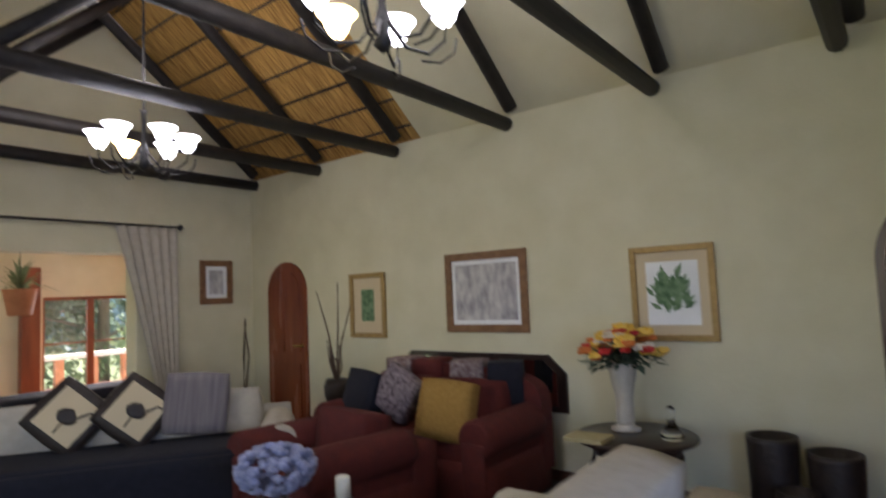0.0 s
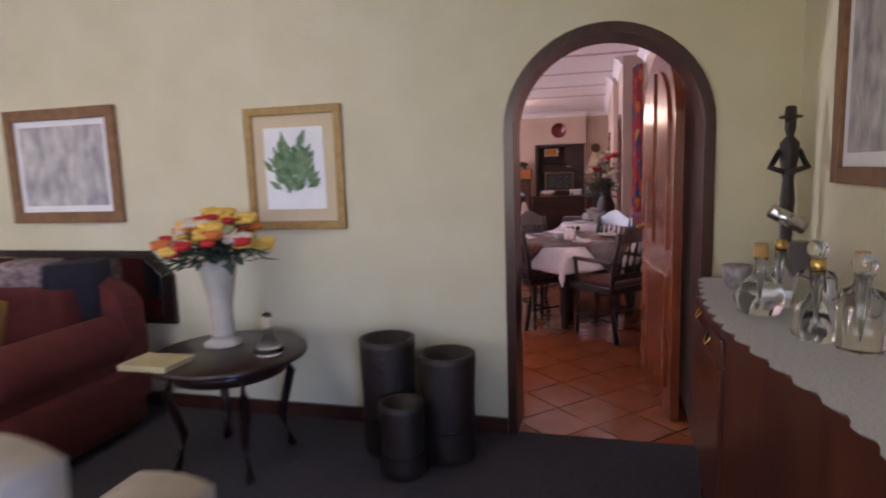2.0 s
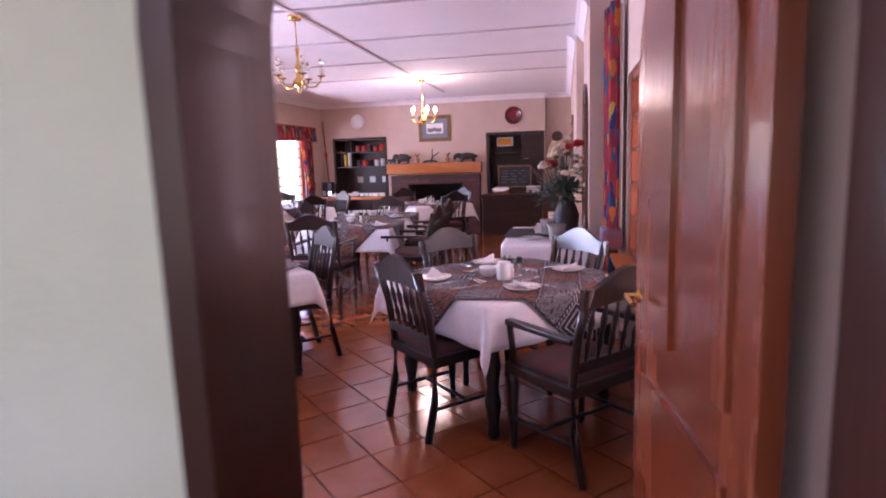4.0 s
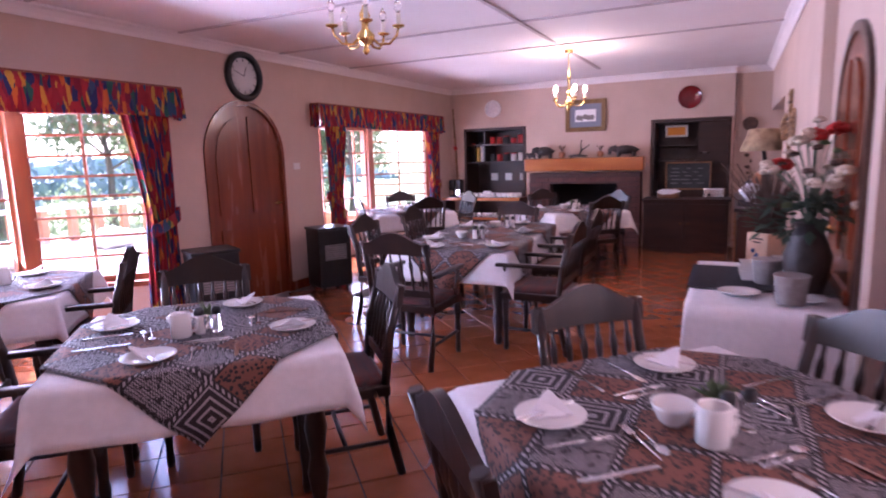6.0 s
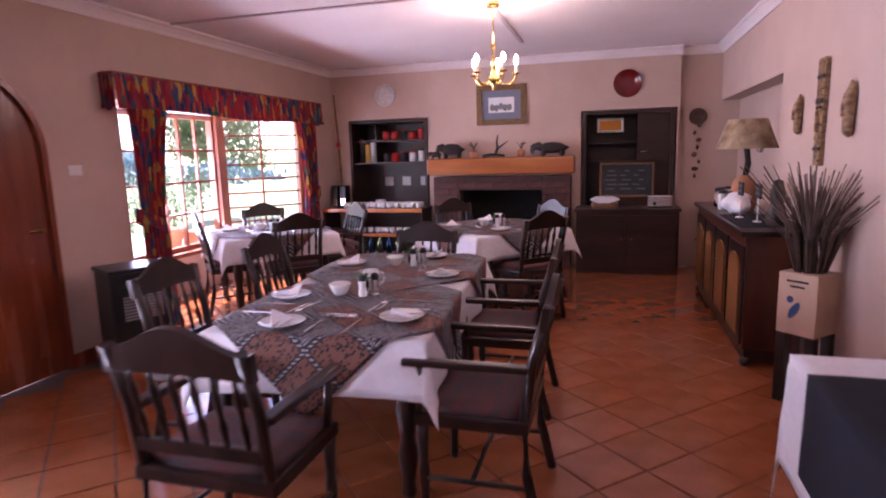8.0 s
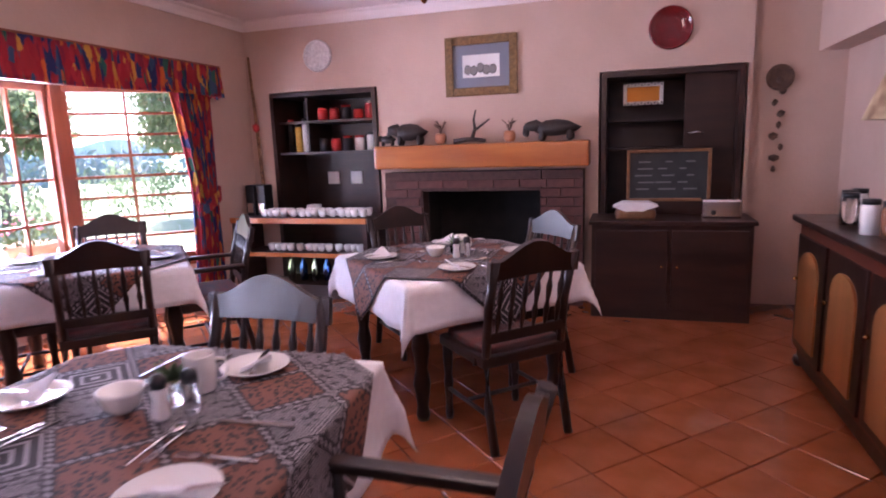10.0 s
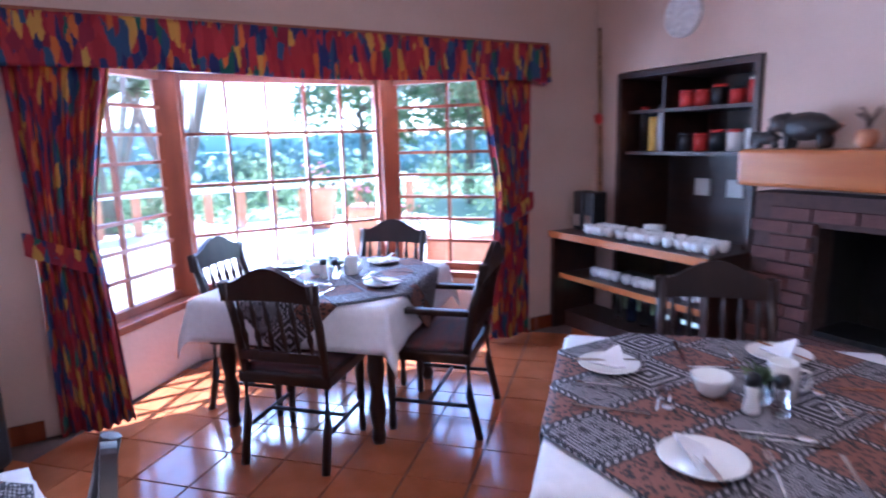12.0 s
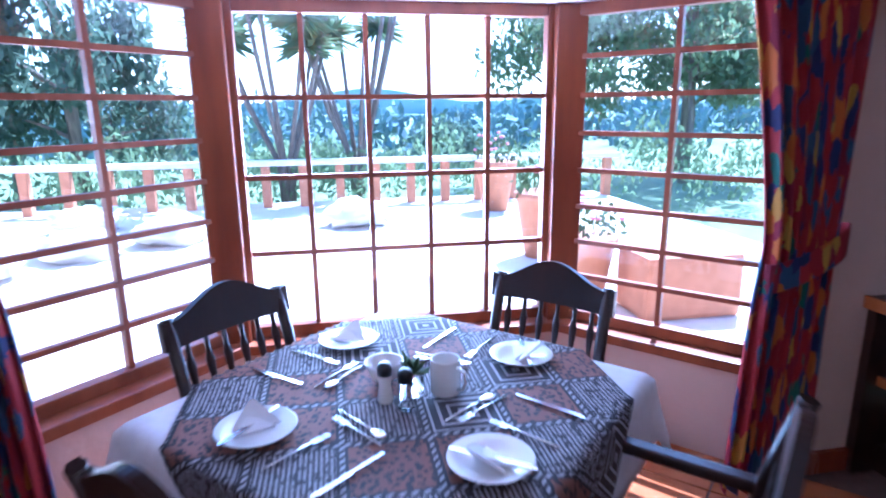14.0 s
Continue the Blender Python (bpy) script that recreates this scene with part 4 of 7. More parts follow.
# the serving table: a white cloth, a dark runner across it, dishes and a shaker
TW = (0.585, 8.62)
table(TW[0], TW[1], 0, 0.34, 0.62)
drape("tablecloth", TW[0], TW[1], 0, 0.34, 0.62, 0.78, 1.04, 0, 0.738, LINEN, "long white linen cloth over the serving table", group="white tablecloths", seed=9, flare=0.02, limp=0.15)
drape("runner", TW[0], TW[1], 0, 0.34, 0.62, 0.72, 0.33, 0, 0.742, NAVY, "dark navy runner across the white serving table", 0.012, seed=1, flare=0.02, limp=0.15, shift=(0, 0.05))
for x, y, w in ((0.60, 8.90, 0.26), (0.58, 8.66, 0.24), (0.77, 9.10, 0.24)):
    bm = B()
    prism(bm, [(-0.44 * w, 0), (0.44 * w, 0), (0.5 * w, 0.05), (0.47 * w, 0.05), (0.41 * w, 0.008), (-0.41 * w, 0.008), (-0.47 * w, 0.05), (-0.5 * w, 0.05)], 0.17, M(x, y, 0.757, 0, 0, 4))
    for sgn in (-1, 1):
        box(bm, (0, sgn * 0.082, 0.026), (0.9 * w, 0.008, 0.046), M(x, y, 0.757, 0, 0, 4))
    single("serving_dish", bm, CHINA, "rectangular white china serving dish on the serving table", "dish", group="serving dishes")
for dx, dy in ((-0.12, -0.36), (0.16, -0.42)):
    copy_thing(plate_p, M(TW[0] + dx, TW[1] + dy, 0.7445))
copy_thing(salt_p, M(TW[0] + 0.16, TW[1] - 0.16, 0.7565))
for o in (nap_p, knife_p, spoon_p, fork_p, bowl_p, plate_p, mug_p, posy_p, salt_p, pepper_p):
    put_off(o)


# fireplace wall
bm = B()
bx0, bx1, fy = -2.62, -0.86, 14.44
t = thing("fireplace", "dark red brick fireplace with a black firebox under a timber mantel", "fireplace", m=M(0, 0, 0), kind="structure")
for c, s in (((-2.44, 14.55, 0.58), (0.36, 0.2, 1.16)), ((-1.03, 14.55, 0.58), (0.34, 0.2, 1.16)), ((-1.74, 14.55, 1.075), (1.06, 0.2, 0.17)), ((-1.74, 14.55, 0.2), (1.06, 0.2, 0.4))):
    part("core", box(B(), c, s), MORTAR, t)
bm.free()
bk = B()
box(bk, (0, 0, 0), (0.215, 0.03, 0.066), None, 0.004)
brick0 = part("brick", bk, BRICK, t)
row = 0
z = 0.04
first = True
while z < 1.13:
    x = bx0 + (0.11 if row % 2 else 0.0) + 0.0
    while x < bx1 - 0.05:
        x1 = min(x + 0.215, bx1)
        xa = x
        if 0.40 < z < 0.99:
            if xa < -2.27 < x1:
                x1 = -2.27
            elif xa < -1.21 < x1:
                xa = -1.21
            elif -2.28 < xa and x1 < -1.2:
                x1 = xa
        if x1 - xa > 0.04:
            o = brick0 if first else new("brick", brick0.data)
            first = False
            o.parent = t
            o.location = ((xa + x1) / 2, fy + 0.002 + 0.004 * math.sin(x * 37 + row), z)
            o.scale = ((x1 - xa) / 0.215, 1, 1)
        x += 0.227
    z += 0.078
    row += 1
part("firebox", box(box(box(B(), (-1.74, 14.98, 0.68), (1.06, 0.04, 0.64)), (-2.27, 14.8, 0.68), (0.03, 0.4, 0.64)), (-1.21, 14.8, 0.68), (0.03, 0.4, 0.64)), NEARBLACK, t)
part("grate", box(B(), (-1.74, 14.6, 0.42), (1.0, 0.3, 0.03)), IRON, t)
bm = B()
box(bm, (-1.745, 14.47, 1.30), (1.87, 0.24, 0.205), None, 0.02)
for v in bm.verts:
    v.co += Vector((0, 0.012 * noise.noise(v.co * 3), 0.014 * noise.noise(v.co * 2 + Vector((5, 0, 0)))))
single("mantel_shelf", bm, MANTEL, "thick honey-coloured timber beam mantel over the fireplace", "mantel")


def statue(name, blobs, m, label, material=DARKBROWN, category="ornament"):
    bm = B()
    for c, s in blobs:
        blob(bm, c, s, 2, 0.25)
    return single(name, bm, material, label, category, m)


ANIMAL = [((0, 0, 0.11), (0.15, 0.06, 0.075)), ((-0.15, 0, 0.13), (0.07, 0.04, 0.05)), ((-0.20, 0, 0.08), (0.025, 0.02, 0.05)), ((0.09, 0.03, 0.04), (0.025, 0.022, 0.05)), ((0.09, -0.03, 0.04), (0.025, 0.022, 0.05)),
          ((-0.09, 0.03, 0.04), (0.025, 0.022, 0.05)), ((-0.09, -0.03, 0.04), (0.025, 0.022, 0.05)), ((-0.14, 0.04, 0.15), (0.03, 0.01, 0.04))]
ZM = 1.40
statue("carved_animal", ANIMAL, M(-2.36, 14.46, ZM + 0.005), "dark carved wooden elephant on the mantel")
statue("carved_animal", [((c[0] * 1.25, c[1] * 1.1, c[2] * 0.9), (s[0] * 1.25, s[1], s[2] * 0.9)) for c, s in ANIMAL], M(-1.08, 14.46, ZM + 0.005), "dark carved wooden rhinoceros on the mantel")
statue("carved_animal", [((c[0] * 0.5, c[1] * 0.5, c[2] * 0.5), (s[0] * 0.5, s[1] * 0.5, s[2] * 0.5)) for c, s in ANIMAL], M(-2.58, 14.46, ZM + 0.003), "small dark carved animal on the mantel")
for x in (-2.08, -1.47):
    t = thing("pot_plant", "small brown pot with dry twigs on the mantel", "plant", "mantel pots", M(x, 14.46, ZM + 0.004))
    part("pot", lathe(B(), [(0.03, 0), (0.05, 0.03), (0.05, 0.07), (0.035, 0.09), (0, 0.09)], n=16), TERRA, t)
    bm = B()
    rr = random.Random(int(x * -100))
    for i in range(9):
        tube(bm, [(0, 0, 0.08), (rr.uniform(-.03, .03), rr.uniform(-.02, .02), 0.13), (rr.uniform(-.07, .07), rr.uniform(-.03, .03), rr.uniform(0.15, 0.2))], 0.004, 5)
    part("twigs", bm, STRAW, t)
bm = B()
tube(bm, [(-0.16, 0, 0.02), (-0.05, 0, 0.035), (0.05, 0, 0.03), (0.12, 0, 0.02)], 0.022, 8, 0.015)
tube(bm, [(0.0, 0, 0.03), (0.03, 0, 0.12), (0.02, 0, 0.2), (0.04, 0, 0.28)], 0.018, 8, 0.006)
tube(bm, [(0.03, 0, 0.11), (0.1, 0.01, 0.16), (0.16, 0, 0.2)], 0.014, 8, 0.005)
single("driftwood", bm, DARKBROWN, "piece of dark driftwood on the mantel", "ornament", M(-1.80, 14.46, ZM))


def picture(name, cx, cz, w, h, fw, m, fmat, inner, label, mount=0.0, mountmat=None, depth=0.03):
    """A framed picture in its own x and z, its back at y = 0, facing -y."""
    t = thing(name, label, "picture", "", m)
    f = B()
    for c, s in (((cx - w / 2 + fw / 2, 0, cz), (fw, depth, h)), ((cx + w / 2 - fw / 2, 0, cz), (fw, depth, h)), ((cx, 0, cz + h / 2 - fw / 2), (w - 2 * fw, depth - 0.002, fw)), ((cx, 0, cz - h / 2 + fw / 2), (w - 2 * fw, depth - 0.002, fw))):
        box(f, (c[0], -depth / 2, c[2]), s, None, 0.006)
    part("frame", f, fmat, t)
    part("mount", box(B(), (cx, -0.006, cz), (w - 2 * fw, 0.004, h - 2 * fw)), mountmat or PAPER, t)
    part("print", box(B(), (cx, -0.011, cz), (w - 2 * fw - 2 * mount, 0.004, h - 2 * fw - 2 * mount)), inner, t)
    return t


t = picture("picture", -1.745, 2.06, 0.64, 0.50, 0.07, M(0, YN, 0), mat("dark gilt frame", (0.12, 0.065, 0.022), 0.4, 0.3, (0.26, 0.15, 0.055), 40, 0.5, 90), PAPER, "gilt framed picture with a grey mount above the fireplace", 0.085, mat("grey picture mount", (0.20, 0.22, 0.27), 0.8))
bm = B()
for i in range(5):
    blob(bm, (-1.86 + i * 0.055, -0.014, 2.03 + 0.012 * math.sin(i * 4)), (0.034, 0.002, 0.042), 2, 0.2)
part("figures", bm, mat("grey ink", (0.22, 0.21, 0.2), 0.8), t)


def disc(name, x, y, z, r, m, material, label, prof=None):
    return single(name, lathe(B(), prof or [(r, 0), (r, 0.02), (r * 0.93, 0.03), (r * 0.9, 0.02), (r * 0.4, 0.012), (0, 0.012)], n=40, m=m), material, label, "wall plate", M(x, y, z))


disc("wall_plate", -0.21, YN, 2.24, 0.165, M(0, 0, 0, 90), REDLACQ, "glossy dark red plate hung on the wall")
disc("wall_plate", -3.32, YN, 2.26, 0.145, M(0, 0, 0, 90), mat("woven white plate", (0.62, 0.6, 0.6), 0.7, 0, (0.86, 0.85, 0.84), 40, 0.6, 60), "woven grey and white round wall plate")


def shelf_unit(name, x0, x1, z1, boards, label, y0=14.66, y1=15.2, backmat=SHELFWOOD):
    t = thing(name, label, "shelf", m=M(0, 0, 0))
    part("back", box(B(), ((x0 + x1) / 2, y1, z1 / 2), (x1 - x0, 0.02, z1)), backmat, t)
    for x in (x0 + 0.02, x1 - 0.02):
        part("side_panel", box(B(), (x, (y0 + y1) / 2 - 0.03, z1 / 2), (0.04, y1 - y0 + 0.02, z1)), SHELFWOOD, t)
    f = B()
    box(f, ((x0 + x1) / 2, (y0 + y1) / 2 - 0.03, z1 - 0.02), (x1 - x0 - 0.08, y1 - y0 + 0.02, 0.04))
    part("top_board", f, SHELFWOOD, t)
    for z, ya, mt in boards:
        part("shelf_board", box(B(), ((x0 + x1) / 2, (ya + y1) / 2, z), (x1 - x0 - 0.082, y1 - ya, 0.025)), mt, t)
    return t


sh = shelf_unit("wall_shelf", -3.87, -2.75, 1.94, [(1.66, 14.7, SHELFWOOD), (1.36, 14.68, SHELFWOOD)], "dark brown built-in wall shelf holding jars and tins")
part("divider", box(B(), (-3.52, 14.95, 1.63), (0.02, 0.48, 0.53)), SHELFWOOD, sh)
rnd = random.Random(3)
for z, x0, x1, mats, hh in ((1.673, -3.46, -2.82, (REDTIN, REDTIN, BLACK, REDTIN, REDTIN, CHINA), 0.16), (1.373, -3.46, -2.82, (BLACK, REDTIN, BLACK, CHINA, CHINA, BLACK), 0.17), (1.373, -3.8, -3.56, (BLACK, YELLOW, CHINA), 0.36)):
    n = 5 if x1 - x0 > 0.4 else 3
    for i in range(n):
        h = hh * rnd.uniform(0.65, 1.05)
        r = min(0.05, (x1 - x0) / n * 0.42)
        o = thing("canister", "small storage jar with a lid on the wall shelf", "jar", "jars on the wall shelf", M(x0 + (i + 0.5) * (x1 - x0) / n, 14.80, z))
        part("body", lathe(B(), [(r, 0), (r, h * 0.8), (r * 0.85, h * 0.86)], n=16), mats[i % len(mats)], o)
        part("lid", lathe(B(), [(r * 0.9, h * 0.86), (r * 0.9, h), (0, h)], n=16), rnd.choice((BLACK, STEEL, REDTIN)), o)
for x in (-3.52, -3.25, -2.97):
    single("tile_card", box(B(), (x, 15.183, 1.09), (0.13, 0.012, 0.13), None, 0.003), PAPER, "small white square card on the niche back", "card", group="white cards")
# the coffee counter in front of the shelf
t = thing("serving_counter", "dark brown two-tier coffee counter with an orange wood edge", "counter", m=M(0, 0, 0))
part("top", box(B(), (-3.42, 14.48, 0.76), (1.42, 0.58, 0.03), None, 0.005), SHELFWOOD, t)
part("edge", box(B(), (-3.42, 14.182, 0.755), (1.42, 0.016, 0.05)), MANTEL, t, "orange wooden edge strip")
part("shelf", box(B(), (-3.42, 14.52, 0.42), (1.34, 0.5, 0.03)), SHELFWOOD, t)
part("shelf_edge", box(B(), (-3.42, 14.262, 0.42), (1.34, 0.014, 0.04)), MANTEL, t)
part("base", box(B(), (-3.42, 14.55, 0.06), (1.36, 0.46, 0.12)), SHELFWOOD, t)
for x in (-4.1, -2.74):
    part("side_panel", box(B(), (x, 14.48, 0.3725), (0.04, 0.56, 0.745)), SHELFWOOD, t)
for i in range(14):
    x = -3.85 + i * 0.082
    for z, ys in ((0.775, (14.32, 14.45)), (0.435, (14.4,))):
        for y in ys:
            o = thing("cup", "white china coffee cup on the counter", "cup", "coffee cups", M(x + 0.02 * math.sin(i * 5 + y), y, z + 0.0, 0, 0, i * 40))
            cup = part("body", lathe(B(), [(0.02, 0), (0.034, 0.02), (0.037, 0.07), (0.034, 0.07), (0.03, 0.02), (0, 0.012)], n=14), CHINA, o)
            part("handle", tube(B(), [(0.035, 0, 0.055), (0.055, 0, 0.05), (0.052, 0, 0.025), (0.034, 0, 0.02)], 0.004, 6), CHINA, cup)
t = thing("cup_stack", "white china box of saucers on the counter", "saucers", m=M(-3.42, 14.55, 0.775))
part("stack", lathe(B(), [(0.04, 0)] + [(0.07 + 0.005 * (i % 2), 0.006 * i + 0.002) for i in range(16)] + [(0, 0.1)], n=22), CHINA, t)
for x in (-4.02, -3.9):
    o = thing("flask", "dark coffee machine jug on the counter", "flask", "coffee flasks", M(x, 14.45, 0.775))
    part("body", box(B(), (0, 0, 0.15), (0.1, 0.14, 0.3), None, 0.015), BLACK, o)
    part("front", box(B(), (0, -0.073, 0.08), (0.06, 0.008, 0.09)), STEEL, o, "steel drip plate")
for i in range(5):
    single("bottle", lathe(B(), [(0.035, 0), (0.038, 0.01), (0.038, 0.15), (0.014, 0.2), (0.014, 0.25), (0, 0.25)], (-3.7 + i * 0.13, 14.52, 0.122), 14), BLUEGLASS if i % 2 else GLASS, "glass bottle on the low counter shelf", "bottle", group="counter bottles")
# right-hand niche cupboard
t = shelf_unit("wall_cupboard", -0.73, 0.34, 1.93, [(1.55, 14.9, SHELFWOOD), (1.30, 14.9, SHELFWOOD)], "dark wooden built-in dresser with open shelves and a hatch")
part("hatch_door", box(B(), (0.12, 14.76, 1.36), (0.40, 0.03, 1.06)), SHELFWOOD, t)
part("hatch_handle", tube(B(), [(-0.05, 14.73, 1.42), (0.02, 14.72, 1.43), (0.07, 14.73, 1.42)], 0.008), STEEL, t)
t = thing("low_cupboard", "long dark wooden low cupboard with panelled doors", "cupboard", m=M(-0.2, 14.4, 0))
part("carcass", box(B(), (0, 0, 0.37), (1.15, 0.46, 0.74)), SHELFWOOD, t)
part("top", box(B(), (0, -0.01, 0.757), (1.19, 0.52, 0.032), None, 0.006), SHELFWOOD, t)
for x in (-0.28, 0.28):
    part("door", box(B(), (x, -0.238, 0.39), (0.53, 0.018, 0.62), None, 0.005), SHELFWOOD, t)
    part("knob", blob(B(), (x * 0.2, -0.26, 0.42), (0.013, 0.013, 0.013), 1), BRASS, t)
t = picture("zigzag_frame", -0.40, 1.76, 0.32, 0.18, 0.03, M(0, 14.88, 0), PAPER, ORANGE, "orange picture in a black and white chequered frame")
for i in range(12):
    part("check", box(B(), (-0.545 + i * 0.0265, -0.033, 1.835 if i % 2 else 1.845), (0.012, 0.004, 0.012)), BLACK, t)
    part("check", box(B(), (-0.545 + i * 0.0265, -0.033, 1.685 if i % 2 else 1.675), (0.012, 0.004, 0.012)), BLACK, t)
t = picture("chalkboard_menu", -0.20, 1.09, 0.64, 0.42, 0.025, M(0, 14.60, 0), BROWNFRAME, SLATE, "framed chalkboard menu leaning on the low cupboard")
for j in range(5):
    for i in range(3):
        part("writing", box(B(), (-0.38 + i * 0.16 + 0.03 * math.sin(j * 3 + i), -0.014, 1.2 - j * 0.055), (0.09 + 0.04 * math.sin(j * 7 + i * 5), 0.001, 0.012)), CHALK, t)
single("chalkboard_stand", box(B(), (-0.2, 14.6, 0.828), (0.6, 0.06, 0.107)), SHELFWOOD, "dark wooden stand behind the objects on the cupboard", "stand")
o = thing("toaster", "grey metal toaster on the low cupboard", "toaster", m=M(0.17, 14.36, 0.773))
part("body", box(B(), (0, 0, 0.075), (0.28, 0.16, 0.15), None, 0.02), STEEL, o)
part("dial", lathe(B(), [(0.02, 0), (0.018, 0.02), (0, 0.02)], (-0.06, -0.08, 0.05), 12, M(0, 0, 0, 90)), BLACK, o)
bm = B()
cushion_bm(bm, (0.3, 0.2, 0.07), M(0, 0, 0.035), 0.4)
single("basket", bm, BROWNFRAME, "low wicker bread basket on the cupboard", "basket", M(-0.45, 14.36, 0.773))
bm = B()
prism(bm, [(-0.17, 0.0), (-0.1, -0.03), (0, -0.06), (0.1, -0.02), (0.17, 0.0), (0.1, 0.03), (-0.1, 0.03)], 0.2, M(-0.45, 14.36, 0.87))
single("cloth", bm, LINEN, "white folded cloth over the bread basket", "cloth")
# the long spear in the corner
t = thing("spear", "tall thin brown carved stick leaning in the corner", "stick", m=M(0, 0, 0))
part("shaft", tube(B(), [(-3.98, 14.58, 0.79), (-4.02, 14.6, 1.5), (-4.07, 14.62, 2.3)], 0.02, 8, 0.012), MASKWOOD, t)
part("tassel", blob(B(), (-4.02, 14.58, 1.62), (0.035, 0.035, 0.05), 1, 0.3), REDTIN, t)


# clock, switch, heaters
t = thing("wall_clock", "round black-rimmed wall clock above the arched door", "clock", m=M(XL, 9.69, 2.345, 0, 90))
part("rim", lathe(B(), [(0.245, 0), (0.25, 0.03), (0.235, 0.05), (0.2, 0.05), (0.185, 0.03), (0.18, 0.008)], n=44), BLACK, t)
part("dial", lathe(B(), [(0.19, 0.004), (0.19, 0.012), (0, 0.012)], n=44), CLOCKFACE, t)
for i in range(12):
    a = math.radians(30 * i)
    part("mark", box(B(), (0.16, 0, 0.0145), (0.03, 0.007, 0.003), Matrix.Rotation(a, 4, "Z")), BLACK, t)
for L, w, a in ((0.1, 0.009, 160), (0.14, 0.006, 250)):
    part("clock_hand", box(B(), (L / 2, 0, 0.0165), (L, w, 0.002), Matrix.Rotation(math.radians(a), 4, "Z")), BLACK, t)
t = thing("light_switch", "white plastic light switch beside the arched door", "switch", m=M(XL, 10.42, 1.42))
part("plate", box(B(), (0.005, 0, 0), (0.01, 0.11, 0.075), None, 0.002), WHITE, t)
part("rocker", box(B(), (0.012, 0, 0), (0.006, 0.03, 0.04)), WHITE, t)
t = thing("wall_socket", "dark wall socket near the counter", "socket", m=M(XL, 14.28, 0.42))
part("plate", box(B(), (0.005, 0, 0), (0.01, 0.12, 0.07), None, 0.002), BLACK, t)


def heater(x, y, rz):
    t = thing("gas_heater", "black cabinet gas heater with a pale grille, on castors", "heater", "gas heaters", M(x, y, 0, 0, 0, rz))
    cab = part("cabinet", box(B(), (0, 0, 0.38), (0.40, 0.36, 0.66), None, 0.025), BLACK, t)
    part("top", box(B(), (0, 0, 0.715), (0.42, 0.38, 0.03), None, 0.012), BLACK, t)
    part("grille", box(B(), (0, -0.184, 0.45), (0.26, 0.012, 0.17)), GREYMETAL, cab, "pale ceramic grille")
    for i in range(9):
        part("guard_wire", tube(B(), [(-0.15, -0.2, 0.36 + i * 0.023), (0.15, -0.2, 0.36 + i * 0.023)], 0.003, 5), IRON, cab)
    for sx in (-1, 1):
        for sy in (-1, 1):
            part("castor", lathe(B(), [(0.025, -0.012), (0.025, 0.012)], (sx * 0.15, sy * 0.13, 0.026), 12, M(0, 0, 0, 0, 90)), IRON, t)


heater(-3.72, 8.72, 62)
heater(-3.74, 10.44, 62)
single("floor_mat", box(B(), (-3.05, 10.42, 0.008), (0.5, 0.4, 0.012), M(0, 0, 0), 0.003), mat("grey mat", (0.22, 0.2, 0.17), 0.95, 0, (0.28, 0.25, 0.22), 30, 0.5, 150), "small grey floor mat on the tiles", "mat")


# brass candle chandeliers
def chandelier(x, y, zb, lit):
    t = thing("chandelier", "brass candle-arm chandelier on a chain%s" % (" with lit bulbs" if lit else ", unlit"), "chandelier", "brass chandeliers", M(x, y, 0))
    part("body", lathe(B(), [(0.006, zb), (0.02, zb + 0.02), (0.01, zb + 0.04), (0.045, zb + 0.07), (0.05, zb + 0.1), (0.02, zb + 0.13), (0.018, zb + 0.18), (0.03, zb + 0.2), (0.012, zb + 0.24), (0.012, zb + 0.33), (0.022, zb + 0.35), (0.004, zb + 0.38)], n=18), BRASS, t)
    part("chain", tube(B(), [(0, 0, zb + 0.37), (0, 0, HC)], 0.006, 6), BRASS, t)
    part("ceiling_rose", lathe(B(), [(0.05, HC - 0.03), (0.055, HC + 0.005)], n=18), BRASS, t)
    for i in range(5):
        a = 6.28319 * i / 5 + 0.3
        c, s = math.cos(a), math.sin(a)
        arm = part("arm", tube(B(), [(r * c, r * s, z) for r, z in ((0.02, zb + 0.1), (0.07, zb + 0.05), (0.13, zb + 0.05), (0.17, zb + 0.09), (0.18, zb + 0.13))], 0.007, 7), BRASS, t)
        part("cup", lathe(B(), [(0.012, 0), (0.032, 0.008), (0.034, 0.014), (0.012, 0.016)], (0.18 * c, 0.18 * s, zb + 0.125), 14), BRASS, arm)
        part("candle", lathe(B(), [(0.012, 0), (0.012, 0.06)], (0.18 * c, 0.18 * s, zb + 0.14), 10), CANDLE, arm)
        part("bulb", lathe(B(), [(0.008, 0), (0.02, 0.025), (0.017, 0.05), (0.003, 0.075)], (0.18 * c, 0.18 * s, zb + 0.2), 12), BULB if lit else GLASS, arm)
    if lit:
        lp = new("chandelier_light", bpy.data.lights.new("chandelier_light", "POINT"))
        lp.data.energy, lp.data.color, lp.data.shadow_soft_size = 4, (1.0, 0.8, 0.58), 0.16
        lp.location = (x, y, zb + 0.36)


chandelier(-1.3, 11.8, 1.95, True)
chandelier(-1.36, 7.75, 2.02, False)

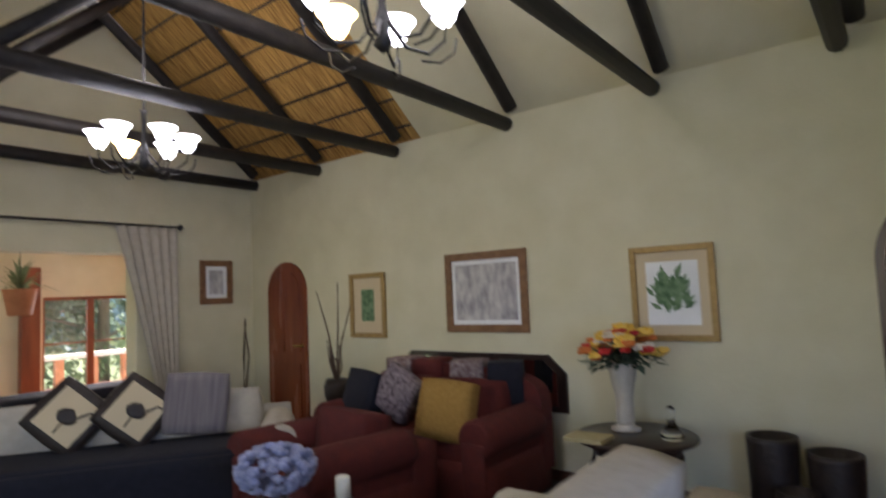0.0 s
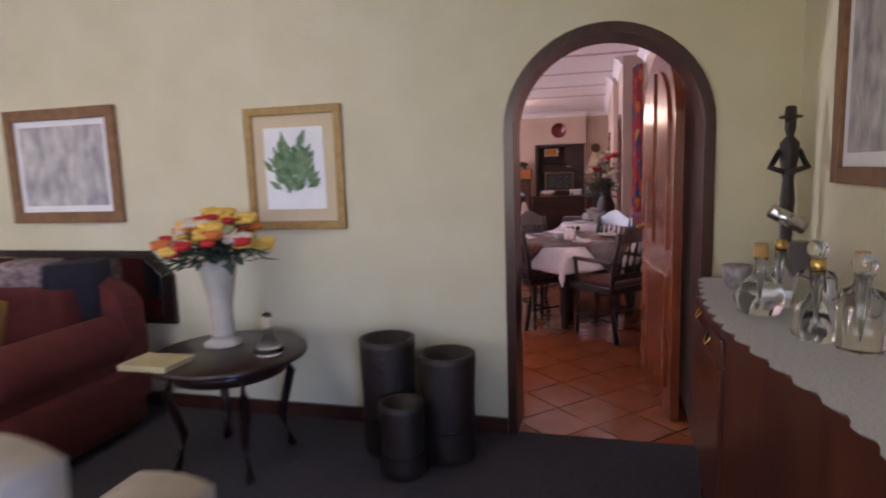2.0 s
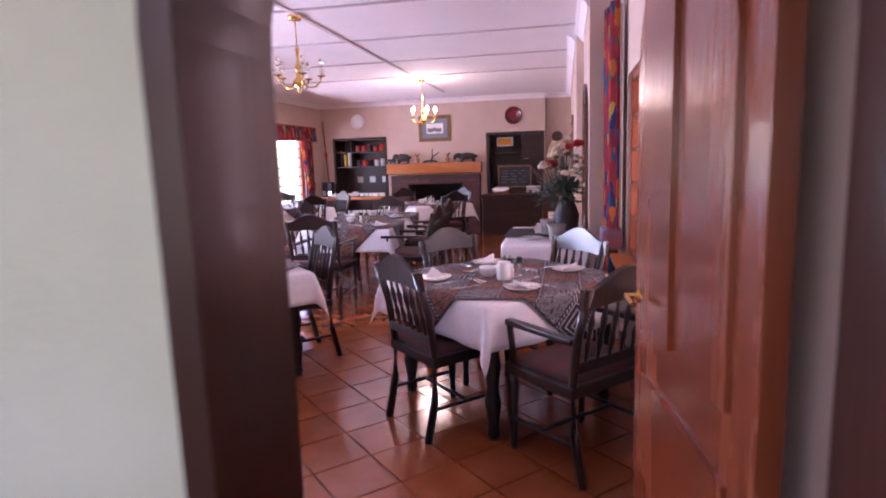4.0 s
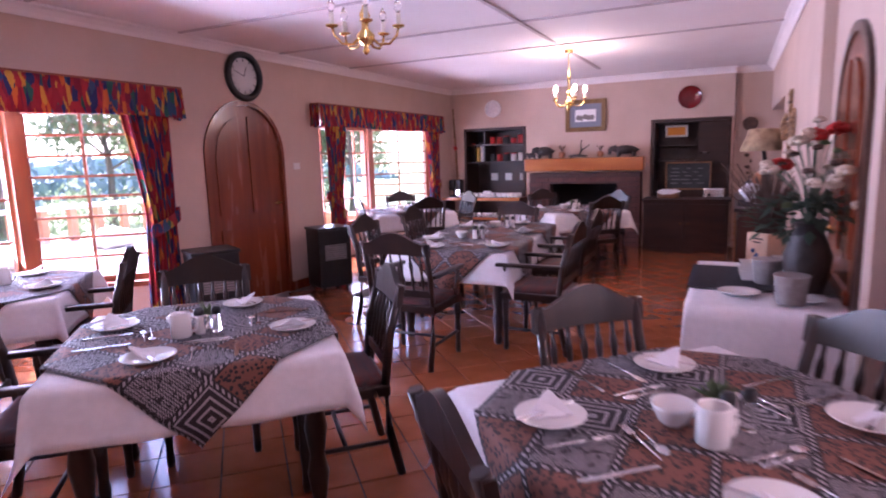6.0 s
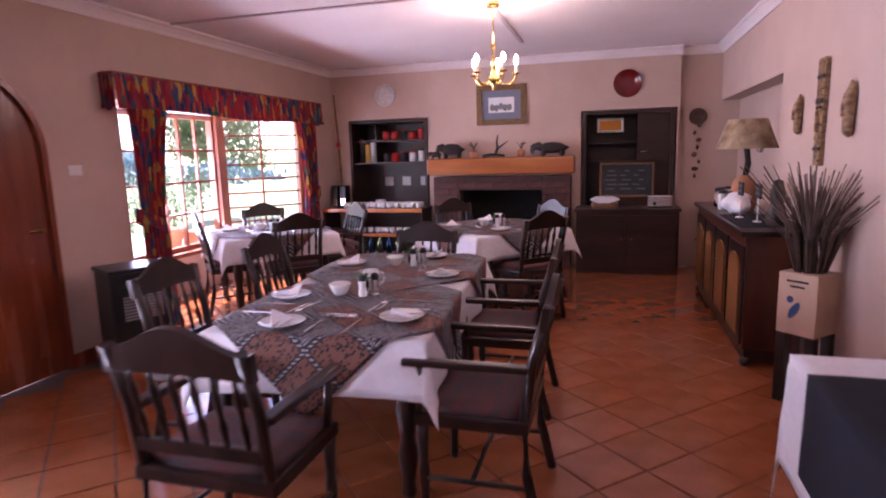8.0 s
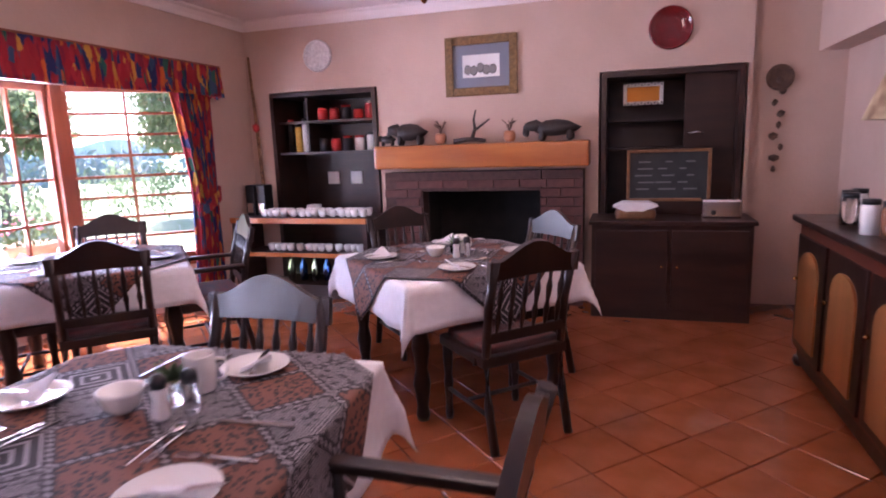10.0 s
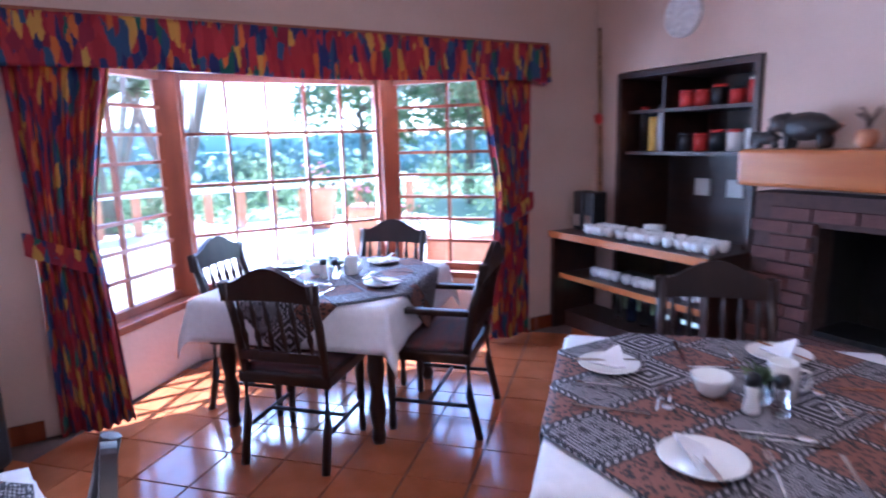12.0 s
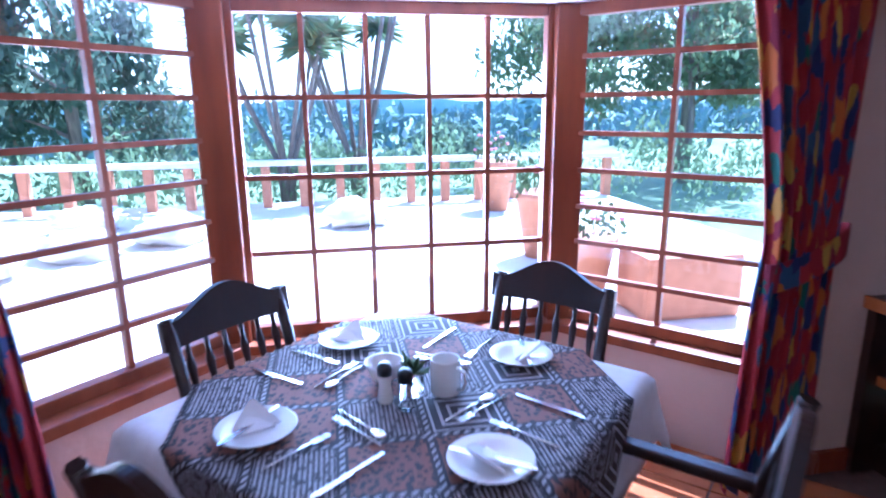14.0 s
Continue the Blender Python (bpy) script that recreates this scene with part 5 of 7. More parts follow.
# east side: inner window, curtain, sideboard and what stands on it
t = thing("window_3", "wide varnished wooden inner window with small panes", "window", kind="structure")
for k in range(4):
    sash(t, 0.668, 0.75, 1.98, 2, 5, M(XR + 0.05, 4.76 + 0.676 * k, 0, 0, 0, 90), 0.05)
part("window_sill", box(B(), (XR - 0.01, 6.1, 0.735), (0.2, 2.76, 0.03), None, 0.008), MANTEL, t)
setting("wall_13", box(B(), (2.6, 6.9, 1.4), (0.1, 6.4, 2.9)), mat("pale passage wall", (0.66, 0.55, 0.50), 0.85, 0, (0.72, 0.61, 0.56), 3), "pale wall of the passage behind the inner window", "wall")
for k in range(5):
    c = thing("curtain", "pale peach net curtain behind the inner window", "curtain", "net curtains")
    cloth_strip("drape", c, lambda u, v, k=k: (XR + 0.16, 4.8 + 0.53 * k + 0.4 * u, 1, 0), 1.97, 0.74, 5, 0.03, NET, rows=4)
c = thing("curtain", "multicoloured printed curtain gathered beside the inner window", "curtain", "printed curtains")
cloth_strip("drape", c, lambda u, v: (XR - 0.09, 7.5 + 0.28 * u, 1, 0), 2.48, 0.25, 5, 0.055, CURTAIN, rows=24)
part("tie_back", box(B(), (XR - 0.09, 7.64, 0.84), (0.15, 0.31, 0.15), None, 0.03), TIEBACK, c)

t = thing("sideboard", "long walnut sideboard with arched door panels", "sideboard", m=M(0, 0, 0))
sx0, sx1, sy0, sy1 = 0.46, 0.88, 11.15, 13.4
part("carcass", box(B(), (0.67, 12.27, 0.50), (0.40, 2.2, 0.76), None, 0.006), MAHOG, t)
part("top", box(B(), (0.66, 12.27, 0.90), (0.46, 2.28, 0.035), None, 0.008), DARKWOOD, t)
part("plinth", box(B(), (0.68, 12.27, 0.075), (0.38, 2.16, 0.09)), DARKWOOD, t)
for i in range(4):
    y = 11.44 + i * 0.55
    part("door", box(B(), (0.464, y, 0.48), (0.016, 0.5, 0.66), None, 0.004), DARKWOOD, t)
    part("door_panel", prism(B(), [(-0.17, 0.2), (0.17, 0.2), (0.17, 0.62)] + [(0.17 * math.cos(math.pi * k / 10), 0.62 + 0.12 * math.sin(math.pi * k / 10)) for k in range(1, 10)] + [(-0.17, 0.62)], 0.014, M(0.452, y, 0, 0, 0, 90)), WALNUT, t, "arched honey veneer panel")
    part("knob", blob(B(), (0.44, y + 0.21, 0.55), (0.012, 0.012, 0.012), 1), BRASS, t)
for y in (11.2, 13.34):
    for x in (0.5, 0.84):
        part("foot", lathe(B(), [(0.02, 0), (0.035, 0.03), (0.03, 0.06)], (x, y, 0), 12), DARKWOOD, t)
ZS = 0.918
single("sideboard_cloth", box(B(), (0.66, 11.75, ZS + 0.003), (0.4, 0.8, 0.004)), NAVY, "dark cloth on the sideboard", "cloth")
t = thing("table_lamp", "table lamp with a pale cow-hide patterned shade", "lamp", m=M(0.70, 12.5, ZS))
part("base", lathe(B(), [(0.08, 0), (0.1, 0.05), (0.1, 0.2), (0.08, 0.26), (0.03, 0.3), (0, 0.3)], n=20), TERRA, t)
part("stem", tube(B(), [(0, 0, 0.28), (0.02, 0, 0.4), (0, 0, 0.55)], 0.025, 8), DARKBROWN, t)
part("shade", lathe(B(), [(0.24, 0.52), (0.15, 0.76), (0.146, 0.76), (0.235, 0.52)], n=24), mat("hide lamp shade", (0.55, 0.42, 0.25), 0.8, 0, (0.2, 0.12, 0.07), 9), t)
t = thing("table_lamp", "small dark stone table figure lamp base", "ornament", m=M(0.7, 11.45, ZS + 0.006))
part("body", lathe(B(), [(0.06, 0), (0.07, 0.05), (0.04, 0.14), (0.05, 0.2), (0.03, 0.3), (0, 0.31)], n=14), DARKBROWN, t)
single("teapot_cosy", blob(B(), (0.58, 12.15, ZS + 0.09), (0.1, 0.13, 0.09), 3, 0.4), LINEN, "white crumpled napkins heaped on the sideboard", "napkins")
for i, (x, y) in enumerate(((0.6, 12.5), (0.56, 12.62), (0.62, 13.1), (0.7, 13.2), (0.58, 12.95))):
    o = thing("jar", "glass jar with a dark lid on the sideboard", "jar", "sideboard jars", M(x, y, ZS))
    part("body", lathe(B(), [(0.04, 0), (0.042, 0.12), (0.035, 0.14)], n=16), CHINA if i % 2 else GLASS, o)
    part("lid", lathe(B(), [(0.038, 0.14), (0.038, 0.165), (0, 0.165)], n=16), BLACK, o)
for i, (x, y) in enumerate(((0.56, 11.9), (0.62, 11.62))):
    o = thing("menu_sign", "small dark sign on a white stick", "sign", "small menu signs", M(x, y, ZS + 0.006))
    part("stick", tube(B(), [(0, 0, 0), (0, 0, 0.17)], 0.006, 6), WHITE, o)
    part("base", lathe(B(), [(0.03, 0), (0.025, 0.01), (0, 0.01)], n=12), WHITE, o)
    part("board", box(B(), (0, 0, 0.22), (0.012, 0.15, 0.1)), SLATE, o)
    for j in range(2):
        part("writing", box(B(), (-0.0075, 0, 0.24 - j * 0.035), (0.001, 0.1, 0.012)), CHALK, o)


def mask(x, y, z, w, h, label):
    bm = B()
    blob(bm, (0, 0, 0), (0.035, w / 2, h / 2), 3, 0.12)
    for v in bm.verts:
        v.co.x = min(v.co.x, 0.01)
        v.co.y = max(-w / 2 * 0.85, min(w / 2 * 0.85, v.co.y * 1.3))
        v.co.x -= 0.006 * math.sin(v.co.z * 40) * (1 if v.co.x < 0 else 0)
    box(bm, (-0.03, 0, 0), (0.03, 0.02, h * 0.25), None, 0.006)
    for s in (-1, 1):
        blob(bm, (-0.03, s * w * 0.22, h * 0.08), (0.01, w * 0.1, h * 0.03), 1)
    single("wall_mask", bm, MASKWOOD, label, "mask", M(x, y, z), "carved wall masks")


t = thing("wall_mask", "tall flat carved wooden board mask on the wall", "mask", "carved wall masks", M(0.845, 11.18, 1.65, 0, 0, 90))
part("board", prism(B(), [(-0.055, -0.32), (0.055, -0.32), (0.072, 0.31), (0.05, 0.325), (-0.05, 0.325), (-0.072, 0.31)], 0.026), MASKWOOD, t)
for k in range(9):
    part("carved_band", box(B(), (0, 0.016, -0.29 + k * 0.072), (0.09 + 0.025 * (k % 2), 0.01, 0.012 + 0.01 * (k % 3)), None, 0.002), DARKBROWN if k % 2 else MASKWOOD, t)
part("nose", box(B(), (0, 0.024, -0.05), (0.022, 0.022, 0.13), None, 0.006), MASKWOOD, t)
for sgn in (-1, 1):
    part("eye", blob(B(), (sgn * 0.032, 0.018, 0.03), (0.016, 0.008, 0.01), 1), DARKBROWN, t)
mask(0.84, 11.62, 1.66, 0.08, 0.27, "small dark carved wooden mask on the wall")
mask(0.84, 10.71, 1.64, 0.10, 0.3, "medium carved wooden mask on the wall")
disc("wall_plate", 1.05, 13.6, 1.55, 0.16, M(0, 0, 0, 0, -90), mat("grey wicker ring", (0.2, 0.18, 0.16), 0.8, 0, (0.35, 0.32, 0.28), 40, 0.5, 80), "oval grey woven wall plate in the recess")
t = thing("rattle", "dry pod garland hanging on the corner return", "ornament", m=M(0.60, YN + 0.12, 1.8))
bm = B()
for i in range(9):
    blob(bm, (0.03 * math.sin(i * 2.3), -0.03, -i * 0.085), (0.03 + 0.015 * math.sin(i * 3), 0.025, 0.03), 1, 0.4)
part("pods", bm, STRAW, t)
part("wheel", lathe(B(), [(0.09, -0.015), (0.1, 0), (0.09, 0.015), (0.06, 0.0)], (0, -0.03, 0.02), 20, M(0, 0, 0, 90)), STRAW, t)

t = thing("door_frame", "dark reddish arched door frame beside the serving table", "door frame", kind="structure")
architrave(t, 0.40, 2.0, 0.05, 0.03, ARCHWOOD, M(0.92, 8.48, 0, 0, 0, 90))
arched_door("door_4", 0.395, 1.99, M(0.922, 8.48, 0.004, 0, 0, 90), "closed dark red arched door in the pier", 0.02)
# the plant box with dry reeds
t = thing("reed_box", "pale wooden box with a painted bird, full of dry brown reeds", "planter", m=M(0.69, 10.66, 0, 0, 0, 45))
for sx in (-0.08, 0.08):
    for sy in (-0.08, 0.08):
        part("leg", box(B(), (sx, sy, 0.2), (0.05, 0.05, 0.41)), DARKWOOD, t)
part("box", box(B(), (0, 0, 0.585), (0.215, 0.215, 0.35), None, 0.006), mat("pale box wood", (0.55, 0.36, 0.24), 0.6, 0, (0.62, 0.43, 0.3), 8), t)
bird = B()
blob(bird, (-0.11, 0.01, 0.55), (0.004, 0.022, 0.055), 2, 0, Matrix.Rotation(0.5, 4, "X"))
blob(bird, (-0.11, 0.035, 0.61), (0.004, 0.02, 0.02), 2)
part("painted_bird", bird, mat("blue paint", (0.03, 0.08, 0.2), 0.7), t)
for j in range(2):
    part("writing", box(B(), (-0.1085, 0.0, 0.715 - 0.03 * j), (0.002, 0.12 - 0.04 * j, 0.012)), BLACK, t)
bm = B()
rnd = random.Random(7)
for i in range(150):
    a, r = rnd.uniform(0, 6.28), rnd.uniform(0.05, 0.42)
    h = rnd.uniform(0.35, 0.62)
    tube(bm, [(0.06 * math.cos(a), 0.06 * math.sin(a), 0.7), (0.4 * r * math.cos(a), 0.4 * r * math.sin(a), 0.72 + h * 0.6), (r * math.cos(a), r * math.sin(a), 0.74 + h)], 0.005, 4, 0.003)
part("reeds", bm, STRAW, t)


def bouquet(name, x, y, z, radius, height, label, flowers, seed, pot, green=LEAF, n=34):
    t = thing(name, label, "flowers", m=M(x, y, z))
    pot(t)
    rr = random.Random(seed)
    z0 = height[0]
    st, lv = B(), B()
    heads = [B() for _ in flowers]
    for i in range(n):
        a, e = rr.uniform(0, 6.28), rr.uniform(0.0, 1.35)
        d = radius * rr.uniform(0.7, 1.0)
        p = Vector((d * math.sin(e) * math.cos(a), d * math.sin(e) * math.sin(a), z0 + height[1] * math.cos(e) * rr.uniform(0.7, 1.0)))
        tube(st, [(0, 0, z0 - 0.05), (p.x * 0.4, p.y * 0.4, z0 + (p.z - z0) * 0.6), p], 0.003, 4)
        k = i % len(flowers)
        s = flowers[k][1] * rr.uniform(0.7, 1.1)
        for q in range(9):
            th = 6.28 * q / 9
            blob(heads[k], p + Vector((s * 0.55 * math.cos(th), s * 0.55 * math.sin(th), 0.25 * s * math.sin(q * 2.3))), (s * 0.42, s * 0.42, s * 0.3), 1, 0.3)
        blob(heads[k], p + Vector((0, 0, s * 0.2)), (s * 0.5, s * 0.5, s * 0.4), 1, 0.3)
    for i in range(170):
        a, e = rr.uniform(0, 6.28), rr.uniform(0.5, 1.9)
        d = radius * rr.uniform(0.3, 0.85)
        L = rr.uniform(0.05, 0.1)
        m = Matrix.Translation((d * math.sin(e) * math.cos(a), d * math.sin(e) * math.sin(a), z0 + max(0.3 * height[1] * math.cos(e), -0.06))) @ Matrix.Rotation(a, 4, "Z") @ Matrix.Rotation(rr.uniform(-0.6, 0.9), 4, "Y") @ Matrix.Rotation(1.57, 4, "X")
        prism(lv, [(0, 0), (L * 0.4, -L * 0.28), (L, 0), (L * 0.4, L * 0.28)], 0.002, m)
    part("stems", st, green, t), part("leaves", lv, green, t)
    for h, (mt, _) in zip(heads, flowers):
        part("blossoms", h, mt, t)
    return t


def lounge_vase(t):
    part("vase", lathe(B(), [(0.095, 0), (0.1, 0.015), (0.06, 0.03), (0.055, 0.05)] + [(0.057 + 0.004 * (i % 2), 0.05 + 0.012 * i) for i in range(13)] + [(0.06, 0.22), (0.095, 0.42), (0.1, 0.45), (0.09, 0.45), (0.0, 0.4)], n=24), CREAM, t)


def tall_vase(t):
    part("vase", lathe(B(), [(0.07, 0), (0.1, 0.1), (0.11, 0.2), (0.06, 0.33), (0.07, 0.36), (0.0, 0.34)], n=20), DARKBROWN, t)


bouquet("flower_arrangement", 0.76, 8.36, 0.745, 0.34, (0.36, 0.5), "tall dry cream and red flower arrangement by the inner window", ((PALE, 0.05), (PALE, 0.035), (LEAF2, 0.03), (PALE, 0.04), (STRAW, 0.03), (PALE, 0.055), (RED, 0.07), (PALE, 0.035), (LEAF2, 0.03), (PALE, 0.045), (STRAW, 0.03)), 5, tall_vase, LEAF, 46)
for x, y in ((0.50, 8.45), (0.58, 8.02)):
    o = thing("flower_pot", "grey metal pot on the serving table", "pot", "serving pots", M(x + 0.1, y + 0.1, 0.749))
    part("pot", lathe(B(), [(0.06, 0), (0.075, 0.13), (0.08, 0.135), (0.07, 0.135), (0, 0.12)], n=18), GREYMETAL, o)


# lounge
picture("picture", -0.988, 1.482, 0.60, 0.69, 0.045, M(0, 3.88, 0), GOLD, PAPER, "gilt framed green botanical print", 0.07, MOUNT)
bm = B()
rnd = random.Random(2)
for i in range(120):
    a = rnd.uniform(0, 6.28)
    r = rnd.uniform(0, 0.13)
    L = rnd.uniform(0.05, 0.12)
    prism(bm, [(0, 0), (L * 0.4, -L * 0.2), (L, 0), (L * 0.4, L * 0.2)], 0.001, M(-0.99 + r * math.cos(a), 3.864 - 0.0001 * i, 1.47 + r * 1.1 * math.sin(a), 0, rnd.uniform(-150, -30)))
single("botanical_print", bm, GREENINK, "green leaf motif printed inside the gilt frame", "print")
picture("picture", -2.614, 1.548, 0.87, 0.72, 0.07, M(0, 3.88, 0), BROWNFRAME, SKETCH, "brown framed faded figure print", 0.04)
picture("picture", -4.1, 1.46, 0.52, 0.67, 0.05, M(0, 3.88, 0), GOLD, GREENINK, "small gilt framed landscape print", 0.12, MOUNT)
picture("picture", 0.0, 1.80, 0.42, 0.52, 0.07, M(-6.17, 3.38, 0, 0, 0, 90), BROWNFRAME, SKETCH, "small brown framed print on the end wall", 0.05)
picture("picture", 0.0, 1.85, 0.9, 1.0, 0.06, M(1.56, 2.95, 0, 0, 0, -90), BROWNFRAME, SKETCH, "brown framed print above the lounge sideboard", 0.05)


def sofa(name, w, d, h, seat_h, material, label, m, round_back=0.0, arm_w=0.2, cushions=3):
    """A sofa that faces -y, its foot centre over the origin."""
    t = thing(name, label, "sofa", m=m)
    part("base", cushion_bm(B(), (w, d, seat_h - 0.1), M(0, 0, (seat_h - 0.1) / 2 + 0.06), 0.12), material, t)
    cw = (w - 2 * arm_w) / cushions
    for i in range(cushions):
        x = -w / 2 + arm_w + (i + 0.5) * cw
        part("seat_cushion", cushion_bm(B(), (cw - 0.01, d - 0.25, 0.18), M(x, -0.08, seat_h), 0.3), material, t)
        cush = part("back_cushion", cushion_bm(B(), (cw - 0.01, 0.24, h - seat_h + 0.02), M(x, d / 2 - 0.2, (h + seat_h) / 2 + 0.05, -10), 0.35), material, t)
        hw, hh = cw / 2 - 0.03, (h - seat_h) / 2 - 0.015
        for yy in (-0.075, 0.075):
            mm = M(x, d / 2 - 0.2, (h + seat_h) / 2 + 0.05, -10)
            part("piping", tube(B(), [mm @ Vector(q) for q in ((-hw, yy, -hh), (-hw, yy, hh * 0.9), (-hw * 0.9, yy, hh), (0, yy, hh + 0.012), (hw * 0.9, yy, hh), (hw, yy, hh * 0.9), (hw, yy, -hh))], 0.007, 6), material, cush)
    if round_back:
        out = [(-w / 2, 0.2)] + [(-w / 2 * math.cos(math.pi * k / 24), 0.62 + (h + round_back - 0.62) * math.sin(math.pi * k / 24) ** 0.5) for k in range(25)] + [(w / 2, 0.2)]
        part("back", prism(B(), out, 0.16, M(0, d / 2 - 0.04, 0)), material, t)
    else:
        part("back", cushion_bm(B(), (w, 0.2, h - 0.16), M(0, d / 2 - 0.01, (h - 0.16) / 2 + 0.05, -5), 0.16), material, t)
    for s in (-1, 1):
        bm = B()
        x = s * (w / 2 - arm_w / 2)
        box(bm, (x, -0.05, 0.3), (arm_w * 0.8, d - 0.06, 0.5), None, 0.03)
        lathe(bm, [(arm_w * 0.5, -d / 2), (arm_w * 0.58, -d / 2 + 0.03), (arm_w * 0.58, d / 2 - 0.12), (arm_w * 0.5, d / 2 - 0.06)], (x, 0, 0.56), 18, M(0, 0, 0, -90))
        part("armrest", bm, material, t)
    for sx in (-1, 1):
        for sy in (-1, 1):
            part("foot", lathe(B(), [(0.02, 0), (0.03, 0.07)], (sx * (w / 2 - 0.1), sy * (d / 2 - 0.1), 0), 10), DARKWOOD, t)
    return t


sofa("sofa", 1.75, 0.85, 0.80, 0.44, MAROON, "dark red upholstered two-seat sofa with a camel back", M(-2.75, 3.15, 0), 0.16, 0.24, 2)
sofa("armchair", 1.05, 0.85, 0.72, 0.42, MAROON, "dark red upholstered armchair", M(-2.75, 2.1, 0, 0, 0, -8), 0.0, 0.24, 1)
sofa("sofa", 2.0, 0.9, 0.90, 0.46, CREAM, "cream upholstered sofa with plump back cushions", M(-0.68, 0.88, 0, 0, 0, -88), 0.0, 0.2, 2)
sofa("sofa", 2.3, 0.9, 0.82, 0.44, CREAM, "cream sofa with a dark throw under the opening", M(-4.05, 1.42, 0, 0, 0, 55), 0.0, 0.24, 2)
bm = cushion_bm(B(), (1.8, 0.80, 0.1), M(-4.0, 1.36, 0.53, 0, 0, 55), 0.2)
cushion_bm(bm, (1.84, 0.05, 0.46), M(-4.05, 1.42, 0, 0, 0, 55) @ M(0, -0.49, 0.33), 0.2)
single("throw", bm, NAVY, "dark navy throw spread over the cream sofa", "throw")


def scatter(x, y, z, w, m2, material, label, motif=False):
    t = thing("scatter_cushion", label, "cushion", "scatter cushions", M(x, y, z) @ m2)
    part("pad", cushion_bm(B(), (w, 0.14, w), None, 0.3), material, t)
    if motif:
        part("panel", box(B(), (0, -0.073, 0), (w * 0.72, 0.006, w * 0.72), None, 0.002), MOUNT, t, "cream printed panel")
        b = B()
        blob(b, (0, -0.078, 0), (w * 0.17, 0.004, w * 0.13), 2, 0.3)
        tube(b, [(0.06, -0.078, 0.03), (0.1, -0.078, 0.1), (0.13, -0.078, 0.1)], 0.008, 5)
        tube(b, [(0, -0.078, -0.04), (0.01, -0.078, -0.13)], 0.007, 5)
        part("bird_motif", b, DARKBROWN, t)


scatter(-4.34, 1.16, 0.80, 0.42, M(0, 0, 0, -18, 42, 50), DARKBROWN, "dark bordered cushion with a bird print", True)
scatter(-4.08, 1.50, 0.80, 0.42, M(0, 0, 0, -18, 40, 55), DARKBROWN, "dark bordered cushion with a bird print", True)
scatter(-3.86, 1.84, 0.82, 0.44, M(0, 0, 0, -14, 4, 52), mat("grey striped cushion", (0.13, 0.11, 0.12), 0.9, 0, (0.22, 0.19, 0.19), 40, 0.4, 100, (1, 1, 0.05)), "grey-brown striped cushion on the cream sofa")
scatter(-2.3, 2.85, 0.72, 0.42, M(0, 0, 0, -16, 4, 8), OCHRE, "ochre cushion on the dark red sofa")
scatter(-3.25, 2.95, 0.74, 0.40, M(0, 0, 0, -16, 5, -12), NAVY, "dark cushion on the dark red sofa")
scatter(-2.9, 3.0, 0.78, 0.36, M(0, 0, 0, -16, 30, 0), mat("patterned cushion", (0.06, 0.04, 0.045), 0.9, 0, (0.30, 0.24, 0.25), 30), "patterned dark cushion on the dark red sofa")
for i, (x, mt) in enumerate(((-3.25, NAVY), (-2.95, MAROON), (-2.55, CREAM), (-2.2, NAVY))):
    single("draped_shawl", cushion_bm(B(), (0.28, 0.26, 0.34), M(x, 3.5, 0.83, 0, 0, i * 9), 0.3), mat("shawl", (0.12, 0.06, 0.06), 0.95, 0, (0.34, 0.28, 0.26), 18 + i * 5, 0.3, 100) if i % 2 == 0 else mt, "folded patterned shawl on the sofa back", "shawl", group="sofa shawls")
# mirror behind the sofa
t = thing("mirror", "long low dark-framed wall mirror behind the sofa", "mirror", m=M(0, 3.88, 0))
part("frame", prism(B(), [(-3.62, 0.55), (-1.86, 0.55), (-1.86, 0.86), (-2.02, 1.01), (-3.5, 1.01), (-3.62, 0.9)], 0.03, M(0, -0.018, 0)), DARKWOOD, t)
part("glass", prism(B(), [(-3.56, 0.6), (-1.94, 0.6), (-1.94, 0.86), (-2.06, 0.965), (-3.46, 0.965), (-3.56, 0.88)], 0.006, M(0, -0.037, 0)), MIRROR, t)
# side table with vase
t = thing("side_table", "round dark polished side table with curved legs", "table", m=M(-1.12, 3.32, 0))
part("top", lathe(B(), [(0.36, 0.55), (0.385, 0.56), (0.385, 0.575), (0.37, 0.585), (0, 0.58)], n=40), DARKWOOD, t)
part("apron", lathe(B(), [(0.28, 0.48), (0.28, 0.55)], n=30), DARKWOOD, t)
for k in range(4):
    a = 0.78 + 1.5708 * k
    part("leg", tube(B(), [(r * math.cos(a), r * math.sin(a), z) for r, z in ((0.27, 0.53), (0.3, 0.42), (0.24, 0.2), (0.28, 0.03), (0.3, 0.0))], 0.028, 8, 0.018), DARKWOOD, t)
bouquet("flower_vase", -1.22, 3.42, 0.582, 0.29, (0.46, 0.24), "tall cream vase of yellow, orange and red artificial flowers", ((YELLOW, 0.06), (mat("orange petals", (0.6, 0.16, 0.03), 0.6), 0.05), (YELLOW, 0.06), (RED, 0.045), (PALE, 0.05)), 8, lounge_vase, LEAF, 64)
t = single("guest_book", box(B(), (-1.33, 3.06, 0.595), (0.26, 0.2, 0.028), None, 0.004), mat("straw book cover", (0.42, 0.34, 0.17), 0.8, 0, (0.5, 0.42, 0.22), 30), "straw-coloured guest book on the side table", "book")
